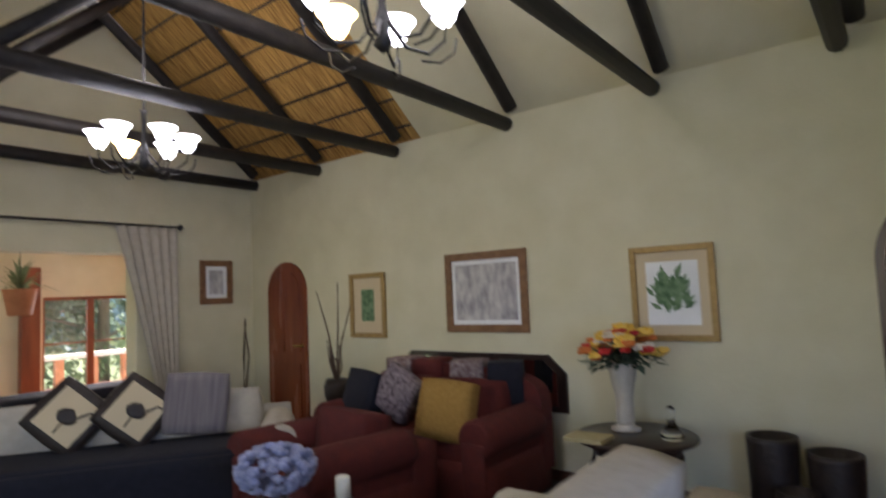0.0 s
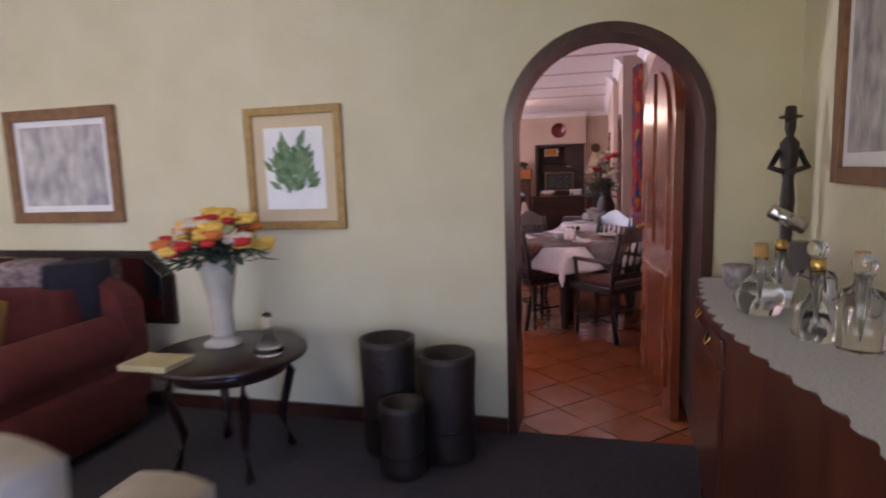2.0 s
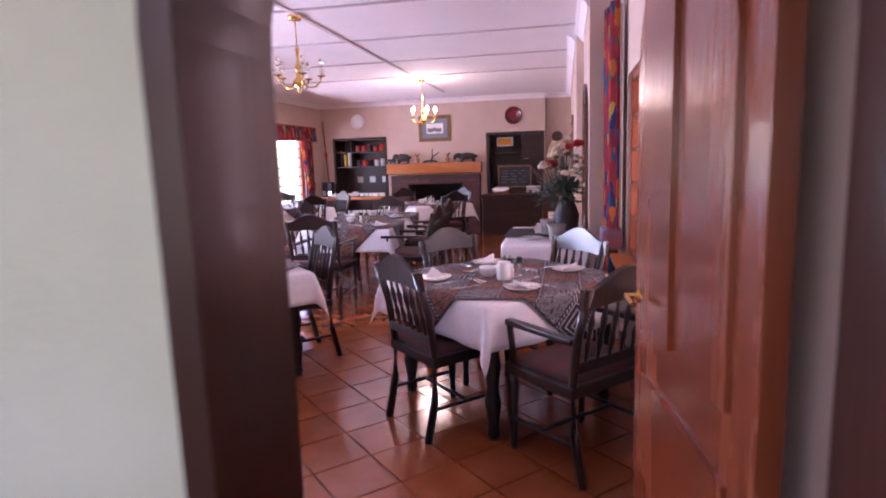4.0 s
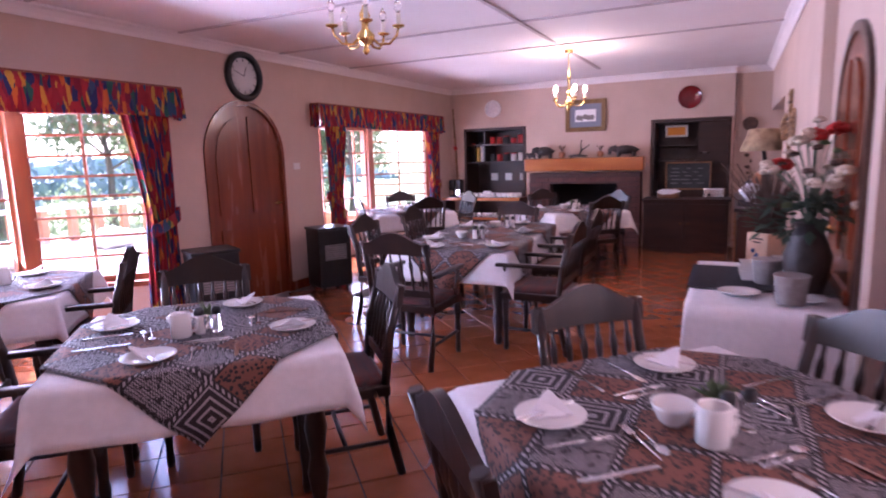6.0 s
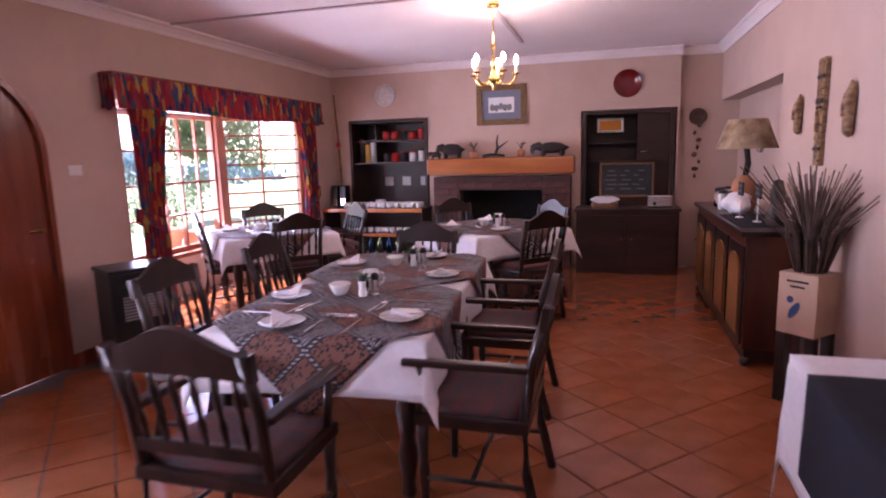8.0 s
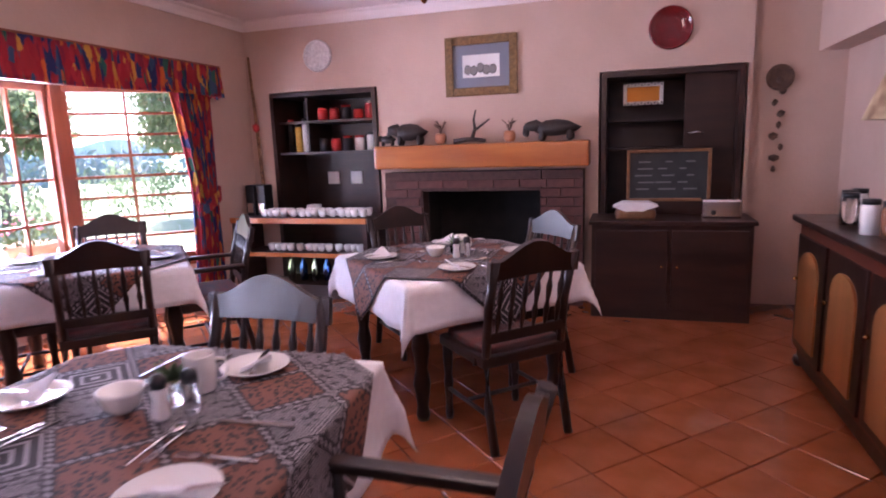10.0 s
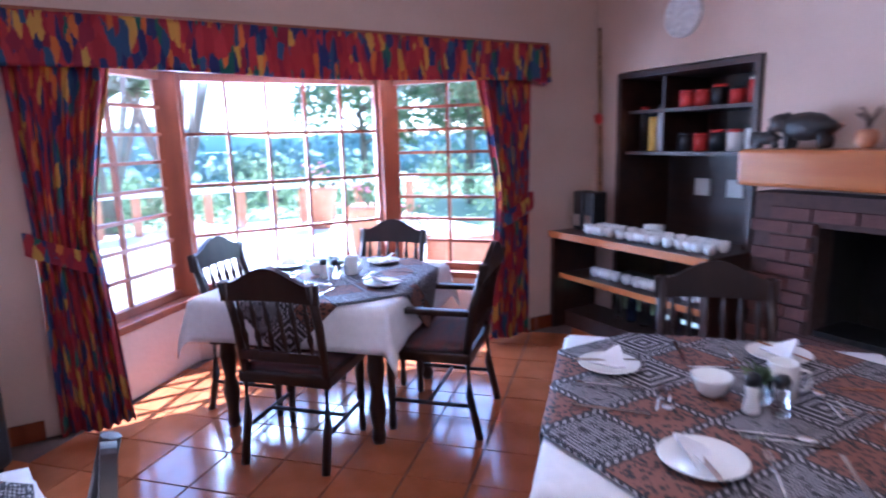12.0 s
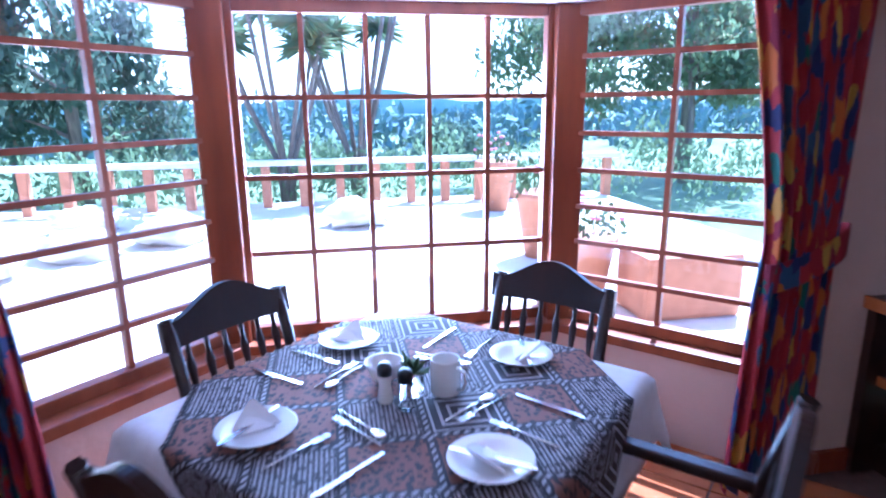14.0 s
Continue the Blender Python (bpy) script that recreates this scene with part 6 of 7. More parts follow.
single("decanter", lathe(B(), [(0.06, 0), (0.075, 0.02), (0.06, 0.05), (0.025, 0.1), (0.02, 0.15), (0.03, 0.17), (0.022, 0.2), (0, 0.21)], (-0.88, 3.3, 0.583), 18), GLASS, "cut glass decanter on the side table", "decanter")


def drum(x, y, h, r):
    t = thing("log_drum", "dark hollowed wooden log drum on the carpet", "drum", "log drums", M(x, y, 0))
    part("shell", lathe(B(), [(r * 0.95, 0), (r, 0.05), (r * 0.93, h * 0.5), (r, h - 0.03), (r * 1.0, h), (r * 0.86, h), (r * 0.82, h - 0.1), (0, h - 0.12)], n=26), DARKBROWN, t)
    part("hoop", lathe(B(), [(r * 0.98, h * 0.3), (r * 1.02, h * 0.31), (r * 1.02, h * 0.34), (r * 0.98, h * 0.35)], n=26), IRON, t)


drum(-0.38, 3.60, 0.60, 0.145)
drum(-0.06, 3.58, 0.54, 0.145)
drum(-0.23, 3.36, 0.36, 0.11)
# twigs and urn
t = thing("twig_urn", "dark urn with dry branches and carved sticks", "vase", m=M(-4.2, 3.5, 0))
part("stand", lathe(B(), [(0.16, 0), (0.13, 0.1), (0.12, 0.45), (0.17, 0.5), (0, 0.5)], n=18), DARKWOOD, t)
part("urn", lathe(B(), [(0.08, 0.5), (0.12, 0.58), (0.13, 0.68), (0.1, 0.75), (0, 0.72)], n=18), DARKBROWN, t)
bm = B()
rnd = random.Random(5)
for i in range(12):
    a = rnd.uniform(0, 6.28)
    h = rnd.uniform(0.5, 1.0) if i % 3 == 0 else rnd.uniform(0.2, 0.4)
    tube(bm, [(0, 0, 0.7), (0.08 * math.cos(a), 0.05 * math.sin(a), 0.75 + h * 0.5), (0.3 * h * math.cos(a), 0.1 * math.sin(a), 0.75 + h)], 0.012, 6, 0.004)
part("branches", bm, STRAW, t)
bm = B()
tube(bm, [(-5.95, 3.6, 0.4), (-5.98, 3.62, 0.9), (-5.9, 3.6, 1.35)], 0.02, 6, 0.008)
tube(bm, [(-5.93, 3.6, 0.4), (-5.84, 3.6, 0.9), (-5.93, 3.6, 1.3)], 0.015, 6, 0.006)
lathe(bm, [(0.12, 0), (0.1, 0.2), (0.08, 0.4), (0, 0.4)], (-5.94, 3.6, 0), 14)
single("branch_vase", bm, STRAW, "dry curved branches in a vase in the lounge corner", "vase")

# lounge sideboard
t = thing("lounge_sideboard", "dark reddish carved wooden sideboard with a bowed front", "sideboard", m=M(0, 0, 0))
top = [(1.13, 3.8), (1.07, 3.3), (1.06, 3.0), (1.12, 2.6), (1.2, 2.1), (1.26, 1.7), (1.55, 1.7), (1.55, 3.8)]


def slab(pts, z0, z1, inset=0.0):
    bm = B()
    a = [bm.verts.new((x + (inset if x < 1.5 else 0), y, z0)) for x, y in pts]
    b = [bm.verts.new((x + (inset if x < 1.5 else 0), y, z1)) for x, y in pts]
    bm.faces.new(a), bm.faces.new(b[::-1])
    for i in range(len(pts)):
        j = (i + 1) % len(pts)
        bm.faces.new((a[i], b[i], b[j], a[j]))
    bmesh.ops.recalc_face_normals(bm, faces=bm.faces[:])
    bmesh.ops.bevel(bm, geom=bm.edges[:], offset=0.008, segments=2, affect="EDGES")
    return bm


part("top", slab(top, 0.87, 0.905), MAHOG, t)
part("carcass", slab(top, 0.08, 0.87, 0.04), MAHOG, t)
part("plinth", slab(top, 0.0, 0.08, 0.02), DARKWOOD, t)
for y0, x in ((3.55, 1.125), (3.15, 1.095)):
    part("door", box(B(), (x, y0, 0.42), (0.02, 0.34, 0.6), None, 0.006), MAHOG, t)
    part("drawer", box(B(), (x, y0, 0.78), (0.02, 0.34, 0.1), None, 0.006), MAHOG, t)
    part("drop_handle", tube(B(), [(x - 0.015, y0 - 0.03, 0.8), (x - 0.03, y0 - 0.02, 0.77), (x - 0.03, y0 + 0.02, 0.77), (x - 0.015, y0 + 0.03, 0.8)], 0.005, 6), BRASS, t)
bm = B()
N = 60
e0, e1 = [], []
for i in range(N + 1):
    y = 3.74 - 1.8 * i / N
    x = 1.13 - 0.08 * math.sin(max(0, min(1, (3.8 - y) / 1.6)) * math.pi) + 0.04 * max(0, 2.9 - y)
    sc = 0.02 * abs(math.sin(i * 0.52 * 1.5))
    e0.append((bm.verts.new((1.5, y, 0.9085)), bm.verts.new((x + 0.08, y, 0.909))))
    e1.append(bm.verts.new((x + 0.035 - sc * 1.5, y, 0.908)))
for i in range(N):
    bm.faces.new((e0[i][0], e0[i + 1][0], e0[i + 1][1], e0[i][1]))
    f = bm.faces.new((e0[i][1], e0[i + 1][1], e1[i + 1], e1[i]))
ob = single("lace_runner", bm, LACE, "grey-white lace runner hanging over the lounge sideboard", "runner")
ob.modifiers.new("thick", "SOLIDIFY").thickness = 0.002
ZL = 0.911


def decanter(x, y, kind):
    t = thing("decanter", "clear cut glass decanter with a stopper", "decanter", "glass decanters", M(x, y, ZL))
    if kind == 0:
        body = [(0.03, 0), (0.07, 0.01), (0.085, 0.06), (0.06, 0.11), (0.02, 0.15), (0.018, 0.19), (0.025, 0.2)]
        part("stopper", lathe(B(), [(0.018, 0.2), (0.025, 0.21), (0.022, 0.25), (0, 0.25)], n=14), mat("cork", (0.5, 0.28, 0.1), 0.8), t, "cork stopper")
    elif kind == 1:
        body = [(0.055, 0), (0.06, 0.01), (0.06, 0.15), (0.05, 0.17), (0.02, 0.18), (0.02, 0.21), (0.028, 0.215)]
        part("stopper", blob(B(), (0, 0, 0.245), (0.033, 0.033, 0.03), 2), GLASS, t)
    else:
        body = [(0.05, 0), (0.065, 0.02), (0.05, 0.1), (0.018, 0.15), (0.018, 0.2), (0.022, 0.21)]
        part("stopper", lathe(B(), [(0.02, 0.2), (0.02, 0.24), (0, 0.245)], n=14), BRASS, t, "gold cap")
    part("bottle", lathe(B(), body + [(body[-1][0] - 0.006, body[-1][1]), (0, 0.03)], n=22), GLASS, t)


for x, y, k in ((1.22, 3.05, 0), (1.32, 3.2, 2), (1.36, 2.95, 1), (1.38, 2.65, 1), (1.3, 2.75, 2), (1.45, 2.85, 0)):
    decanter(x, y, k)
o = single("glass_bowl", lathe(B(), [(0.03, 0), (0.05, 0.02), (0.06, 0.1), (0.055, 0.1), (0.04, 0.02), (0, 0.015)], (1.24, 3.5, ZL), 18), mat("patterned china", (0.4, 0.36, 0.33), 0.3, 0, (0.2, 0.18, 0.2), 40), "patterned china beaker on the sideboard", "beaker")
bm = B()
lathe(bm, [(0.055, 0), (0.045, 0.03), (0.022, 0.05), (0.026, 0.3), (0.03, 0.36), (0.022, 0.45), (0.036, 0.54), (0.038, 0.6), (0.014, 0.63), (0.022, 0.66), (0.022, 0.7), (0.045, 0.703), (0.045, 0.712), (0.024, 0.715), (0.02, 0.75), (0, 0.755)], (1.45, 3.62, ZL), 16)
tube(bm, [(1.415, 3.62, ZL + 0.57), (1.37, 3.58, ZL + 0.5), (1.42, 3.55, ZL + 0.48)], 0.013, 7)
tube(bm, [(1.485, 3.62, ZL + 0.57), (1.51, 3.58, ZL + 0.5), (1.44, 3.55, ZL + 0.48)], 0.013, 7)
single("carved_statue", bm, DARKBROWN, "tall dark carved wooden statue with a hat", "statue")
o = thing("wine_stand", "square dark bottle with a tilted metal flask", "bottle", m=M(1.42, 3.35, ZL))
part("bottle", box(B(), (0, 0, 0.11), (0.1, 0.1, 0.22), None, 0.02), mat("smoky glass", (0.12, 0.1, 0.1), 0.15), o)
part("flask", tube(B(), [(-0.1, 0, 0.34), (0.02, 0, 0.27)], 0.028, 12), STEEL, o)

# lounge chandeliers
def iron_chandelier(x, y, z):
    t = thing("lounge_chandelier", "black wrought-iron chandelier with frosted glass shades, lit", "chandelier", "iron chandeliers", M(x, y, z) @ Matrix.Scale(0.85, 4))
    part("stem", lathe(B(), [(0.01, -0.18), (0.05, -0.14), (0.03, -0.08), (0.045, -0.02), (0.02, 0.06), (0.02, 0.3), (0.03, 0.34)], n=14), IRON, t)
    part("chain", tube(B(), [(0, 0, 0.3), (0, 0, (RIDGE[1] - z - 0.7) / 0.85)], 0.012, 6), IRON, t)
    for i in range(6):
        a = 6.28319 * i / 6
        c, s = math.cos(a), math.sin(a)
        part("arm", tube(B(), [(r * c, r * s, q) for r, q in ((0.03, -0.02), (0.12, -0.14), (0.24, -0.16), (0.33, -0.08), (0.34, 0.0), (0.3, 0.05))], 0.009, 6), IRON, t)
        part("scroll", tube(B(), [(r * c, r * s, q) for r, q in ((0.2, -0.2), (0.3, -0.2), (0.38, -0.14), (0.4, -0.06))], 0.007, 5), IRON, t)
        part("shade", lathe(B(), [(0.03, 0.0), (0.06, 0.04), (0.075, 0.09), (0.11, 0.13), (0.106, 0.13), (0.07, 0.09), (0.055, 0.045), (0, 0.01)], (0.33 * c, 0.33 * s, 0.0), 16), SHADEW if i == 3 else SHADE, t, "frosted glass shade")
    lp = new("lounge_lamp", bpy.data.lights.new("lounge_lamp", "POINT"))
    lp.data.energy, lp.data.color, lp.data.shadow_soft_size = 8.5, (0.95, 0.97, 1.0), 0.3
    lp.location = (x, y, z + 0.45)


iron_chandelier(-3.85, 1.46, 2.66)
iron_chandelier(-1.30, 1.26, 2.72)

# coffee table with candle and dried flowers
t = thing("coffee_table", "low dark wooden coffee table", "table", m=M(-2.15, 1.3, 0, 0, 0, -10))
part("top", box(B(), (0, 0, 0.42), (1.1, 0.7, 0.05), None, 0.01), DARKWOOD, t)
for sx in (-1, 1):
    for sy in (-1, 1):
        part("leg", box(B(), (sx * 0.48, sy * 0.28, 0.2), (0.07, 0.07, 0.39), None, 0.008), DARKWOOD, t)
t = thing("candle", "cream pillar candle on a dark holder", "candle", m=M(-1.88, 1.48, 0.446))
part("holder", lathe(B(), [(0.06, 0), (0.02, 0.03), (0.02, 0.12), (0.05, 0.14), (0, 0.14)], n=16), IRON, t)
part("wax", lathe(B(), [(0.035, 0.14), (0.036, 0.24), (0.03, 0.245), (0, 0.24)], n=16), CANDLE, t)
t = thing("hydrangea_vase", "round head of pale blue dried flowers in a glass vase", "flowers", m=M(-2.27, 1.38, 0.446))
part("vase", lathe(B(), [(0.06, 0), (0.07, 0.02), (0.05, 0.12), (0.06, 0.16), (0, 0.15)], n=16), GLASS, t)
bm = B()
rnd = random.Random(9)
for i in range(150):
    v = Vector((rnd.gauss(0, 1), rnd.gauss(0, 1), rnd.gauss(0, 1))).normalized()
    blob(bm, (v.x * 0.18, v.y * 0.18, 0.25 + v.z * 0.11), (0.035, 0.035, 0.022), 1, 0.5)
part("blossoms", bm, BLUEFLOWER, t)

# lounge curtain and the sunroom beyond the opening
t = thing("curtain_rail", "thin dark iron curtain rail with ball ends", "curtain rail", m=M(0, 0, 0))
part("rod", tube(B(), [(-6.08, -1.9, 2.42), (-6.08, 2.88, 2.42)], 0.014), IRON, t)
part("finial", blob(B(), (-6.08, 2.9, 2.42), (0.035, 0.035, 0.035), 2), IRON, t)
c = thing("curtain", "cream cotton curtain tied back at the sunroom opening", "curtain", "cream curtains")
cloth_strip("drape", c, lambda u, v: (-6.07, 2.86 - (0.16 + 0.5 * (1 - v) ** 1.3) * u, 1, 0), 2.41, 0.05, 6, 0.03, CREAM, rows=24)
setting("floor_3", box(B(), (-8.3, 1.2, -0.05), (4.0, 7.6, 0.1)), TERRA, "terracotta sunroom floor", "floor")
setting("ceiling_4", box(B(), (-8.3, 1.2, 2.55), (4.0, 7.6, 0.1)), CEIL, "white sunroom ceiling", "ceiling")
wall_with_holes("wall_14", PLASTER, "cream sunroom wall with a wide window", 7.6, 2.5, 0.2, [(5.3, 6.7, 0.3, 1.75, False)], M(-10.1, -2.5, 0, 0, 0, 90))
t = thing("window_4", "orange-brown wooden sunroom window", "window", kind="structure")
sash(t, 0.7, 0.3, 1.75, 1, 2, M(-10.1, 2.8, 0, 0, 0, 90), 0.05)
sash(t, 0.7, 0.3, 1.75, 1, 2, M(-10.1, 3.5, 0, 0, 0, 90), 0.05)
for y in (2.6, 4.4):
    part("post", box(B(), (-9.9, y, 1.1), (0.16, 0.24, 2.2), None, 0.01), FRAMEWOOD, t)
setting("wall_15", box(B(), (-8.4, 5.0, 1.25), (4.0, 0.1, 2.5)), PLASTER, "cream sunroom side wall", "wall")


def spiky_plant(x, y, z, n, L, name, label, pot=True, seed=1):
    t = thing(name, label, "plant", m=M(x, y, z))
    if pot:
        part("pot", lathe(B(), [(0.13, 0), (0.19, 0.32), (0.2, 0.34), (0.17, 0.34), (0, 0.3)], n=18), TERRA, t)
    bm = B()
    rr = random.Random(seed)
    for i in range(n):
        a, e = rr.uniform(0, 6.28), rr.uniform(0.2, 1.4)
        l = L * rr.uniform(0.7, 1.1)
        p = [Vector((0, 0, 0.32)), Vector((l * 0.5 * math.sin(e) * math.cos(a), l * 0.5 * math.sin(e) * math.sin(a), 0.32 + l * 0.55 * math.cos(e))),
             Vector((l * math.sin(e) * math.cos(a), l * math.sin(e) * math.sin(a), 0.32 + l * 0.8 * math.cos(e) - 0.12 * e))]
        w = Vector((-math.sin(a), math.cos(a), 0)) * 0.016
        v = [bm.verts.new(p[0] - w * 0.6), bm.verts.new(p[0] + w * 0.6), bm.verts.new(p[1] + w), bm.verts.new(p[1] - w), bm.verts.new(p[2])]
        bm.faces.new((v[0], v[1], v[2], v[3])), bm.faces.new((v[3], v[2], v[4]))
    part("leaves", bm, LEAF2, t, "long pointed green leaves")
    return t


spiky_plant(-8.6, 3.7, 0, 70, 0.9, "sunroom_plant", "leafy green plant in a terracotta pot", True, 3)
t = spiky_plant(-8.6, 2.1, 1.5, 40, 0.6, "hanging_plant", "hanging green plant with long leaves", True, 4)
part("cord", tube(B(), [(0, 0, 0.3), (0, 0, 1.0)], 0.006, 5), IRON, t)
t = thing("sunroom_lounger", "dark cushioned lounger in the sunroom", "lounger", m=M(-8.4, 2.6, 0))
part("frame", box(B(), (0, 0, 0.3), (0.7, 1.7, 0.12), None, 0.02), DARKWOOD, t)
part("mattress", cushion_bm(B(), (0.68, 1.65, 0.16), M(0, 0, 0.42), 0.3), NAVY, t)
for sx in (-0.3, 0.3):
    for sy in (-0.75, 0.75):
        part("leg", box(B(), (sx, sy, 0.13), (0.06, 0.06, 0.26)), DARKWOOD, t)

# terrace and garden
setting("ground", box(B(), (-300, 0, -0.9), (600, 900, 0.2)), LAWN, "green lawn reaching the distance", "ground")
setting("pavement", box(B(), (-8.6, 9.0, -0.32), (8.4, 16.0, 0.5)), PAVE, "pale sunlit terrace paving", "pavement")
t = thing("balustrade", "low terrace railing with brick-red posts and a white rail", "balustrade", m=M(0, 0, 0), kind="structure")
for i in range(26):
    part("post", box(B(), (-12.3, 2.0 + i * 0.6, 0.27), (0.14, 0.14, 0.7), None, 0.01), TERRA, t)
part("rail", box(B(), (-12.3, 9.5, 0.66), (0.2, 15.4, 0.09), None, 0.01), STONE, t)


def planter(x, y, z, seed, s=1.0):
    t = thing("planter", "tall terracotta planter with flowers on the terrace", "planter", "terrace planters", M(x, y, z) @ Matrix.Scale(s, 4))
    part("pot", lathe(B(), [(0.16, 0), (0.25, 0.55), (0.28, 0.58), (0.28, 0.64), (0.24, 0.64), (0, 0.58)], n=20), TERRA, t)
    rr = random.Random(seed)
    lv, fl = B(), B()
    for i in range(120):
        v = Vector((rr.gauss(0, 1), rr.gauss(0, 1), rr.gauss(0, 1))).normalized() * rr.uniform(0.15, 0.34)
        q = rr.uniform(0.03, 0.06)
        prism(lv, [(-q, 0), (0, -q * 0.5), (q, 0), (0, q * 0.5)], 0.002, M(v.x, v.y, 0.75 + v.z * 0.7, rr.uniform(0, 180), rr.uniform(0, 180), rr.uniform(0, 180)))
        if i % 8 == 0:
            blob(fl, (v.x, v.y, 0.78 + abs(v.z) * 0.8), (0.03, 0.03, 0.02), 1)
    part("leaves", lv, LEAF2, t), part("flowers", fl, mat("pink petals", (0.6, 0.2, 0.25), 0.6), t)


planter(-8.2, 14.3, -0.07, 1, 1.1)
planter(-11.2, 14.6, -0.07, 2, 1.2)
planter(-6.6, 14.1, -0.07, 3, 0.9)
t = thing("wheelbarrow_planter", "low terracotta trough on the terrace", "planter", m=M(-6.3, 14.75, -0.07))
part("trough", box(B(), (0, 0, 0.25), (0.5, 0.8, 0.5), None, 0.04), TERRA, t)
for i, (x, y) in enumerate(((-9.2, 9.3), (-9.8, 10.1), (-8.4, 8.6), (-10.4, 12.4), (-10.8, 8.8))):
    single("garden_stone", blob(B(), (x, y, 0.08), (0.35, 0.42, 0.2), 3, 0.5), STONE, "pale boulder on the sunlit terrace", "boulder", group="terrace boulders")


def leafy(bm, centre, spread, count, size, rr):
    for _ in range(count):
        v = Vector((rr.gauss(0, 1), rr.gauss(0, 1), rr.gauss(0, 1)))
        v = v.normalized() * rr.uniform(0.35, 1.0)
        p = Vector(centre) + Vector((v.x * spread[0], v.y * spread[1], v.z * spread[2]))
        q = Euler((rr.uniform(0, 6.28), rr.uniform(0, 6.28), rr.uniform(0, 6.28))).to_matrix()
        s = size * rr.uniform(0.6, 1.3)
        bm.faces.new([bm.verts.new(p + q @ Vector(c)) for c in ((-s, 0, 0), (0, -s * 0.45, 0), (s, 0, 0.1 * s), (0, s * 0.45, 0))])


def tree(x, y, h, r, seed, label, leaf=LEAF, conical=False, z0=-0.8, size=0.16):
    rr = random.Random(seed)
    t = thing("tree", label, "tree", "garden trees", M(x, y, z0))
    bm = B()
    tube(bm, [(0, 0, 0), (0.1, 0.05, h * 0.3), (0.05, -0.1, h * 0.6), (0, 0, h * 0.9)], 0.05 * h * 0.5, 9, 0.02)
    crown = B()
    for i in range(15):
        a = rr.uniform(0, 6.28)
        zz = rr.uniform(0.18 if conical else 0.4, 0.95) * h
        k = r * (1.05 - zz / h) * 1.2 if conical else r * rr.uniform(0.4, 0.9)
        p = (k * math.cos(a), k * math.sin(a), zz)
        tube(bm, [(0, 0, zz * 0.75), (p[0] * 0.5, p[1] * 0.5, zz * 0.9), p], 0.06, 6, 0.015)
        leafy(crown, p, (r * 0.42, r * 0.42, h * 0.13), 420, size * 0.72, rr)
    part("trunk", bm, BARK, t), part("crown", crown, leaf, t)
    return t


tree(-17, 6.4, 9.5, 1.8, 1, "tall dark conifer beyond the terrace", LEAF, True, size=0.2)
tree(-19, 4.2, 9.0, 2.2, 2, "dark evergreen tree beyond the terrace", LEAF, True, size=0.2)
tree(-20, 19.0, 7.0, 2.4, 3, "broad leafy garden tree", LEAF2, size=0.18)
tree(-18.5, 22.5, 6.5, 2.2, 4, "broad leafy garden tree", LEAF2, size=0.18)
tree(-22, 24.5, 8.0, 2.6, 5, "broad leafy garden tree", LEAF2, size=0.2)
tree(-24, 12.5, 6.0, 2.8, 6, "distant leafy tree down the slope", LEAF2, z0=-5.6, size=0.25)
tree(-26, 16.0, 6.5, 2.8, 7, "distant leafy tree down the slope", LEAF, z0=-5.6, size=0.25)
tree(-16, 2.0, 8.0, 2.6, 8, "leafy garden tree beyond the terrace", LEAF, size=0.2)
tree(-15, 27.0, 6.0, 2.2, 9, "leafy garden tree beyond the terrace", LEAF2, size=0.16)


def dragon_tree(x, y, seed):
    rr = random.Random(seed)
    t = thing("dragon_tree", "branching tree with spiky rosettes beyond the terrace", "tree", "spiky trees", M(x, y, -0.8))
    tr, cr = B(), B()
    for i in range(9):
        a = i * 0.7 + rr.uniform(-.3, .3)
        h = rr.uniform(3.3, 5.0)
        e = Vector((1.1 * math.cos(a), 1.1 * math.sin(a), h))
        tube(tr, [(0.06 * math.cos(a), 0.06 * math.sin(a), 0), (0.15 * math.cos(a), 0.15 * math.sin(a), 1.3), (e.x * 0.6, e.y * 0.6, h * 0.65), e], 0.06, 7, 0.035)
        for k in range(150):
            b, q = rr.uniform(0, 6.28), rr.uniform(0.1, 2.0)
            L = rr.uniform(0.5, 0.8)
            d = Vector((math.sin(q) * math.cos(b), math.sin(q) * math.sin(b), math.cos(q)))
            w = Vector((-math.sin(b), math.cos(b), 0)) * 0.016
            cr.faces.new([cr.verts.new(p) for p in (e - w, e + w, e + d * L * 0.6 + w, e + d * L - Vector((0, 0, 0.1)), e + d * L * 0.6 - w)])
    part("trunk", tr, BARK, t), part("crown", cr, LEAF2, t)


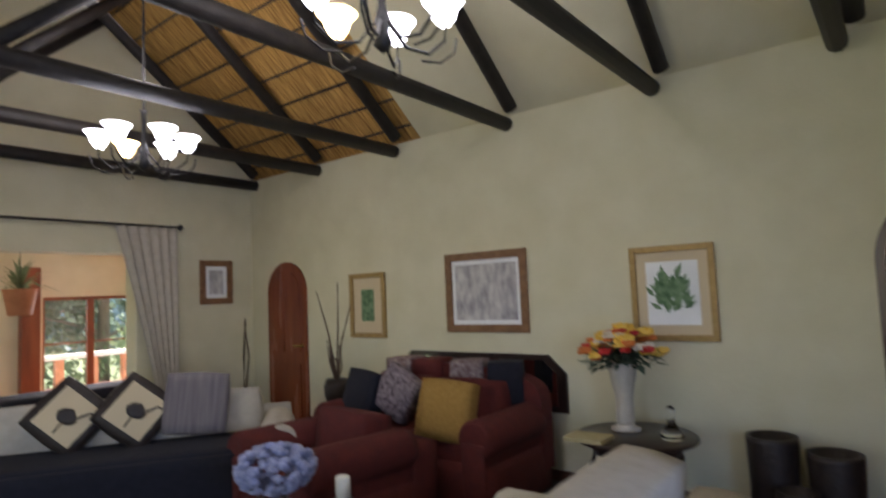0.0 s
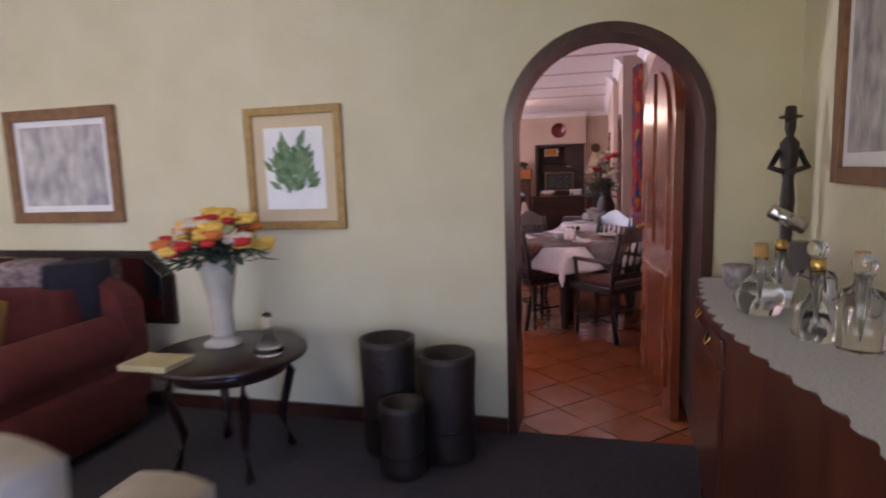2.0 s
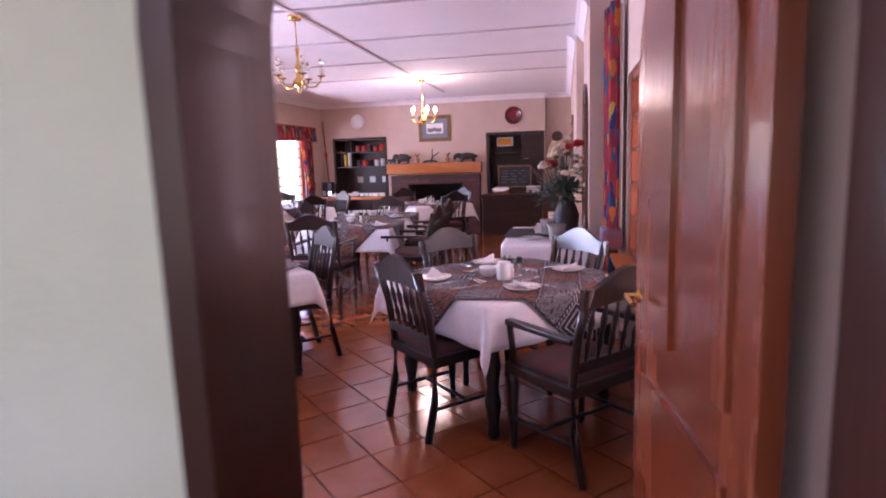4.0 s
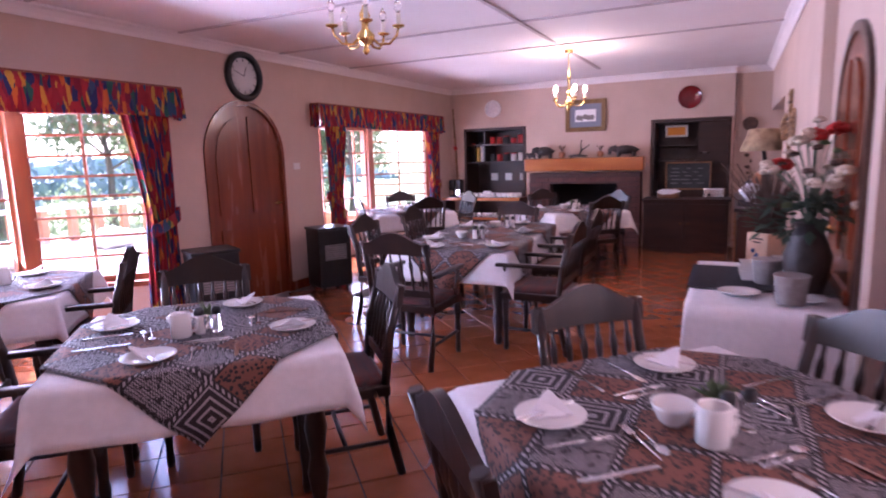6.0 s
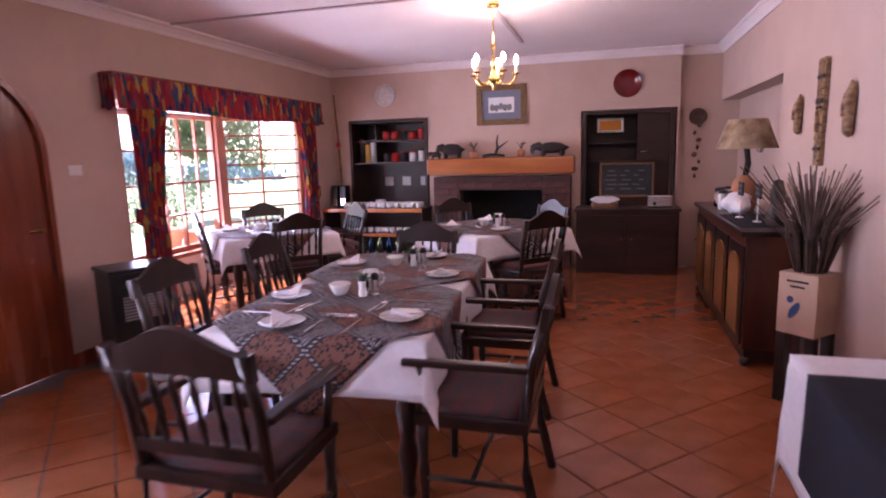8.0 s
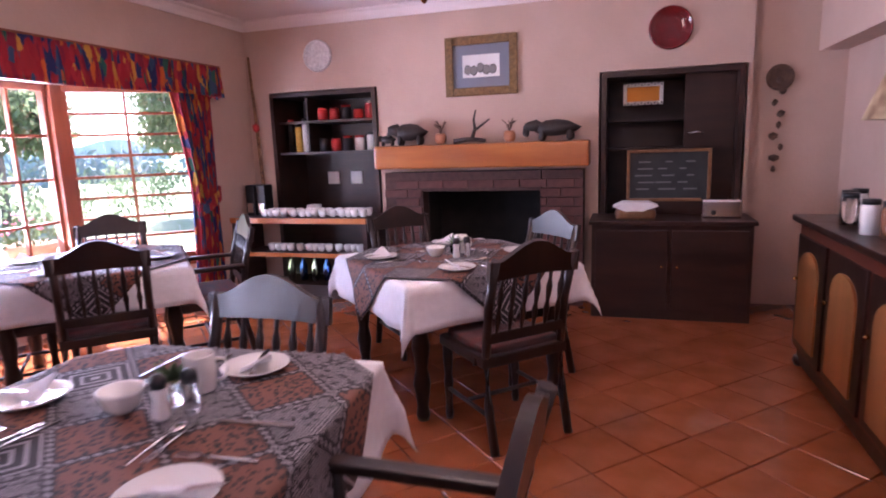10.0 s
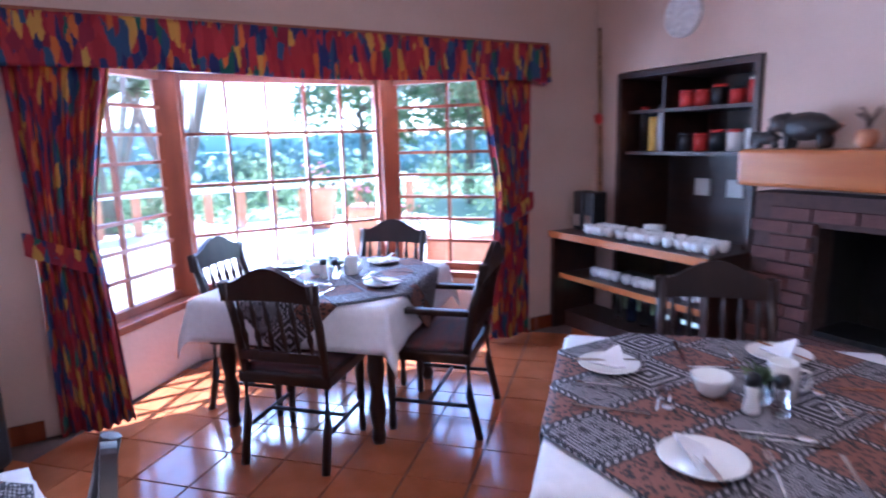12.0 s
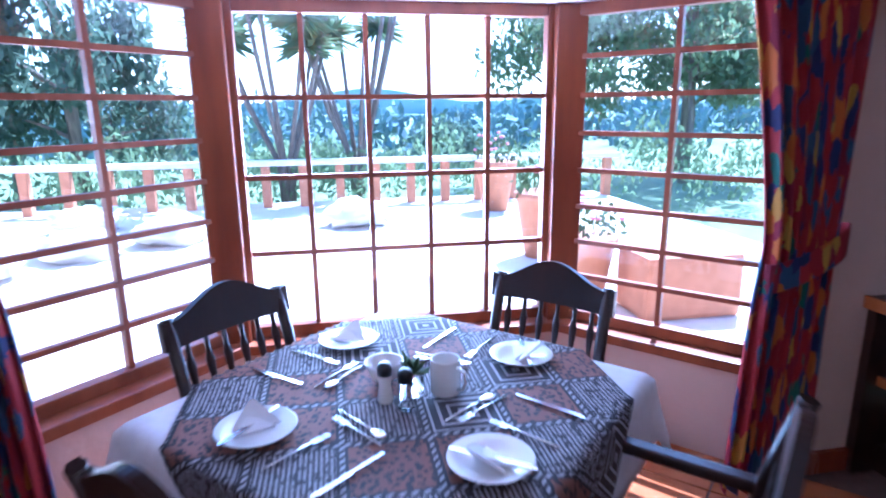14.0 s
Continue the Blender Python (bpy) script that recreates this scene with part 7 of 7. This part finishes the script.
dragon_tree(-14.2, 11.2, 1)
dragon_tree(-14.8, 12.6, 2)
bm = B()
rr = random.Random(21)
for i in range(60):
    leafy(bm, (-13.6 - rr.uniform(0, 1.5), 0 + i * 0.42, 0.1 + rr.uniform(-0.3, 0.7)), (0.6, 0.5, 0.7), 130, 0.08, rr)
single("shrub_border", bm, LEAF2, "mixed green shrub border beyond the terrace railing", "shrubs", kind="stuff")
# far leaves tinted bluish: air haze painted into the foliage colour
HAZEWOOD = mat("haze-tinted distant foliage", (0.12, 0.19, 0.19), 0.9, 0, (0.2, 0.27, 0.24), 0.6)
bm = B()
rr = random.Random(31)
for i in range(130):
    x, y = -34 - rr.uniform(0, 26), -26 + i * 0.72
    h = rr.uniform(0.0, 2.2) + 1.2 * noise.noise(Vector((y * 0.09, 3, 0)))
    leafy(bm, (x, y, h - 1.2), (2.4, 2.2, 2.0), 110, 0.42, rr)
single("far_woods", bm, HAZEWOOD, "woods across the valley, tinted blue-green to imitate haze", "woods", kind="stuff")
# upright hill sheets; their pale colour carries the haze
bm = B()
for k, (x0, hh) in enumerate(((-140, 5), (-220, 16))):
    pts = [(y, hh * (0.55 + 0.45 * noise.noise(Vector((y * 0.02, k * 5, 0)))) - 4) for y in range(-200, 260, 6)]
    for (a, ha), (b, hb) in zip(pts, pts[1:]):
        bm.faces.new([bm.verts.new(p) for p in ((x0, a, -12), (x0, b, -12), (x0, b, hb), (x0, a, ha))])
setting("backdrop", bm, HILL, "distant wooded hills, coloured pale to imitate haze", "backdrop")

# floor tiles, laid diagonally
S, GAP = 0.305, 0.008
tb = B()
box(tb, (0, 0, -0.004), (S - GAP, S - GAP, 0.008))
tile_me = bpy.data.meshes.new("tile")
bmesh.ops.bevel(tb, geom=[e for e in tb.edges if all(v.co.z > -0.001 for v in e.verts)], offset=0.002, segments=1, affect="EDGES")
tb.to_mesh(tile_me)
tb.free()
tile_me.materials.append(TILE)
floor_ob = bpy.data.objects["floor_1"]
rest = B()
count = 0
for i in range(-40, 60):
    for j in range(-40, 60):
        x, y = (i - j) * S / math.sqrt(2) - 1.5, (i + j) * S / math.sqrt(2) + 6.0
        if not (-4.95 < x < 1.35 and 3.82 < y < 14.75):
            continue
        if x < -4.05 and not any(abs(y - b) < 1.45 - (-4.1 - x) * 0.6 for b in BAYS):
            continue
        near = (-2.6 < x < 0.6 and 7.5 < y < 13.0) or (x < -2.4 and 10.6 < y < 13.6)
        if near and count < 300:
            o = new("tile", tile_me)
            o.parent = floor_ob
            o.matrix_basis = M(x, y, 0.0004 * math.sin(i * 7 + j), 0, 0, 45)
            count += 1
        else:
            box(rest, (0, 0, -0.004), (S - GAP, S - GAP, 0.008), M(x, y, 0, 0, 0, 45))
tagged(part("tiles", rest, TILE, floor_ob, "terracotta floor tiles laid diagonally"), kind="stuff")
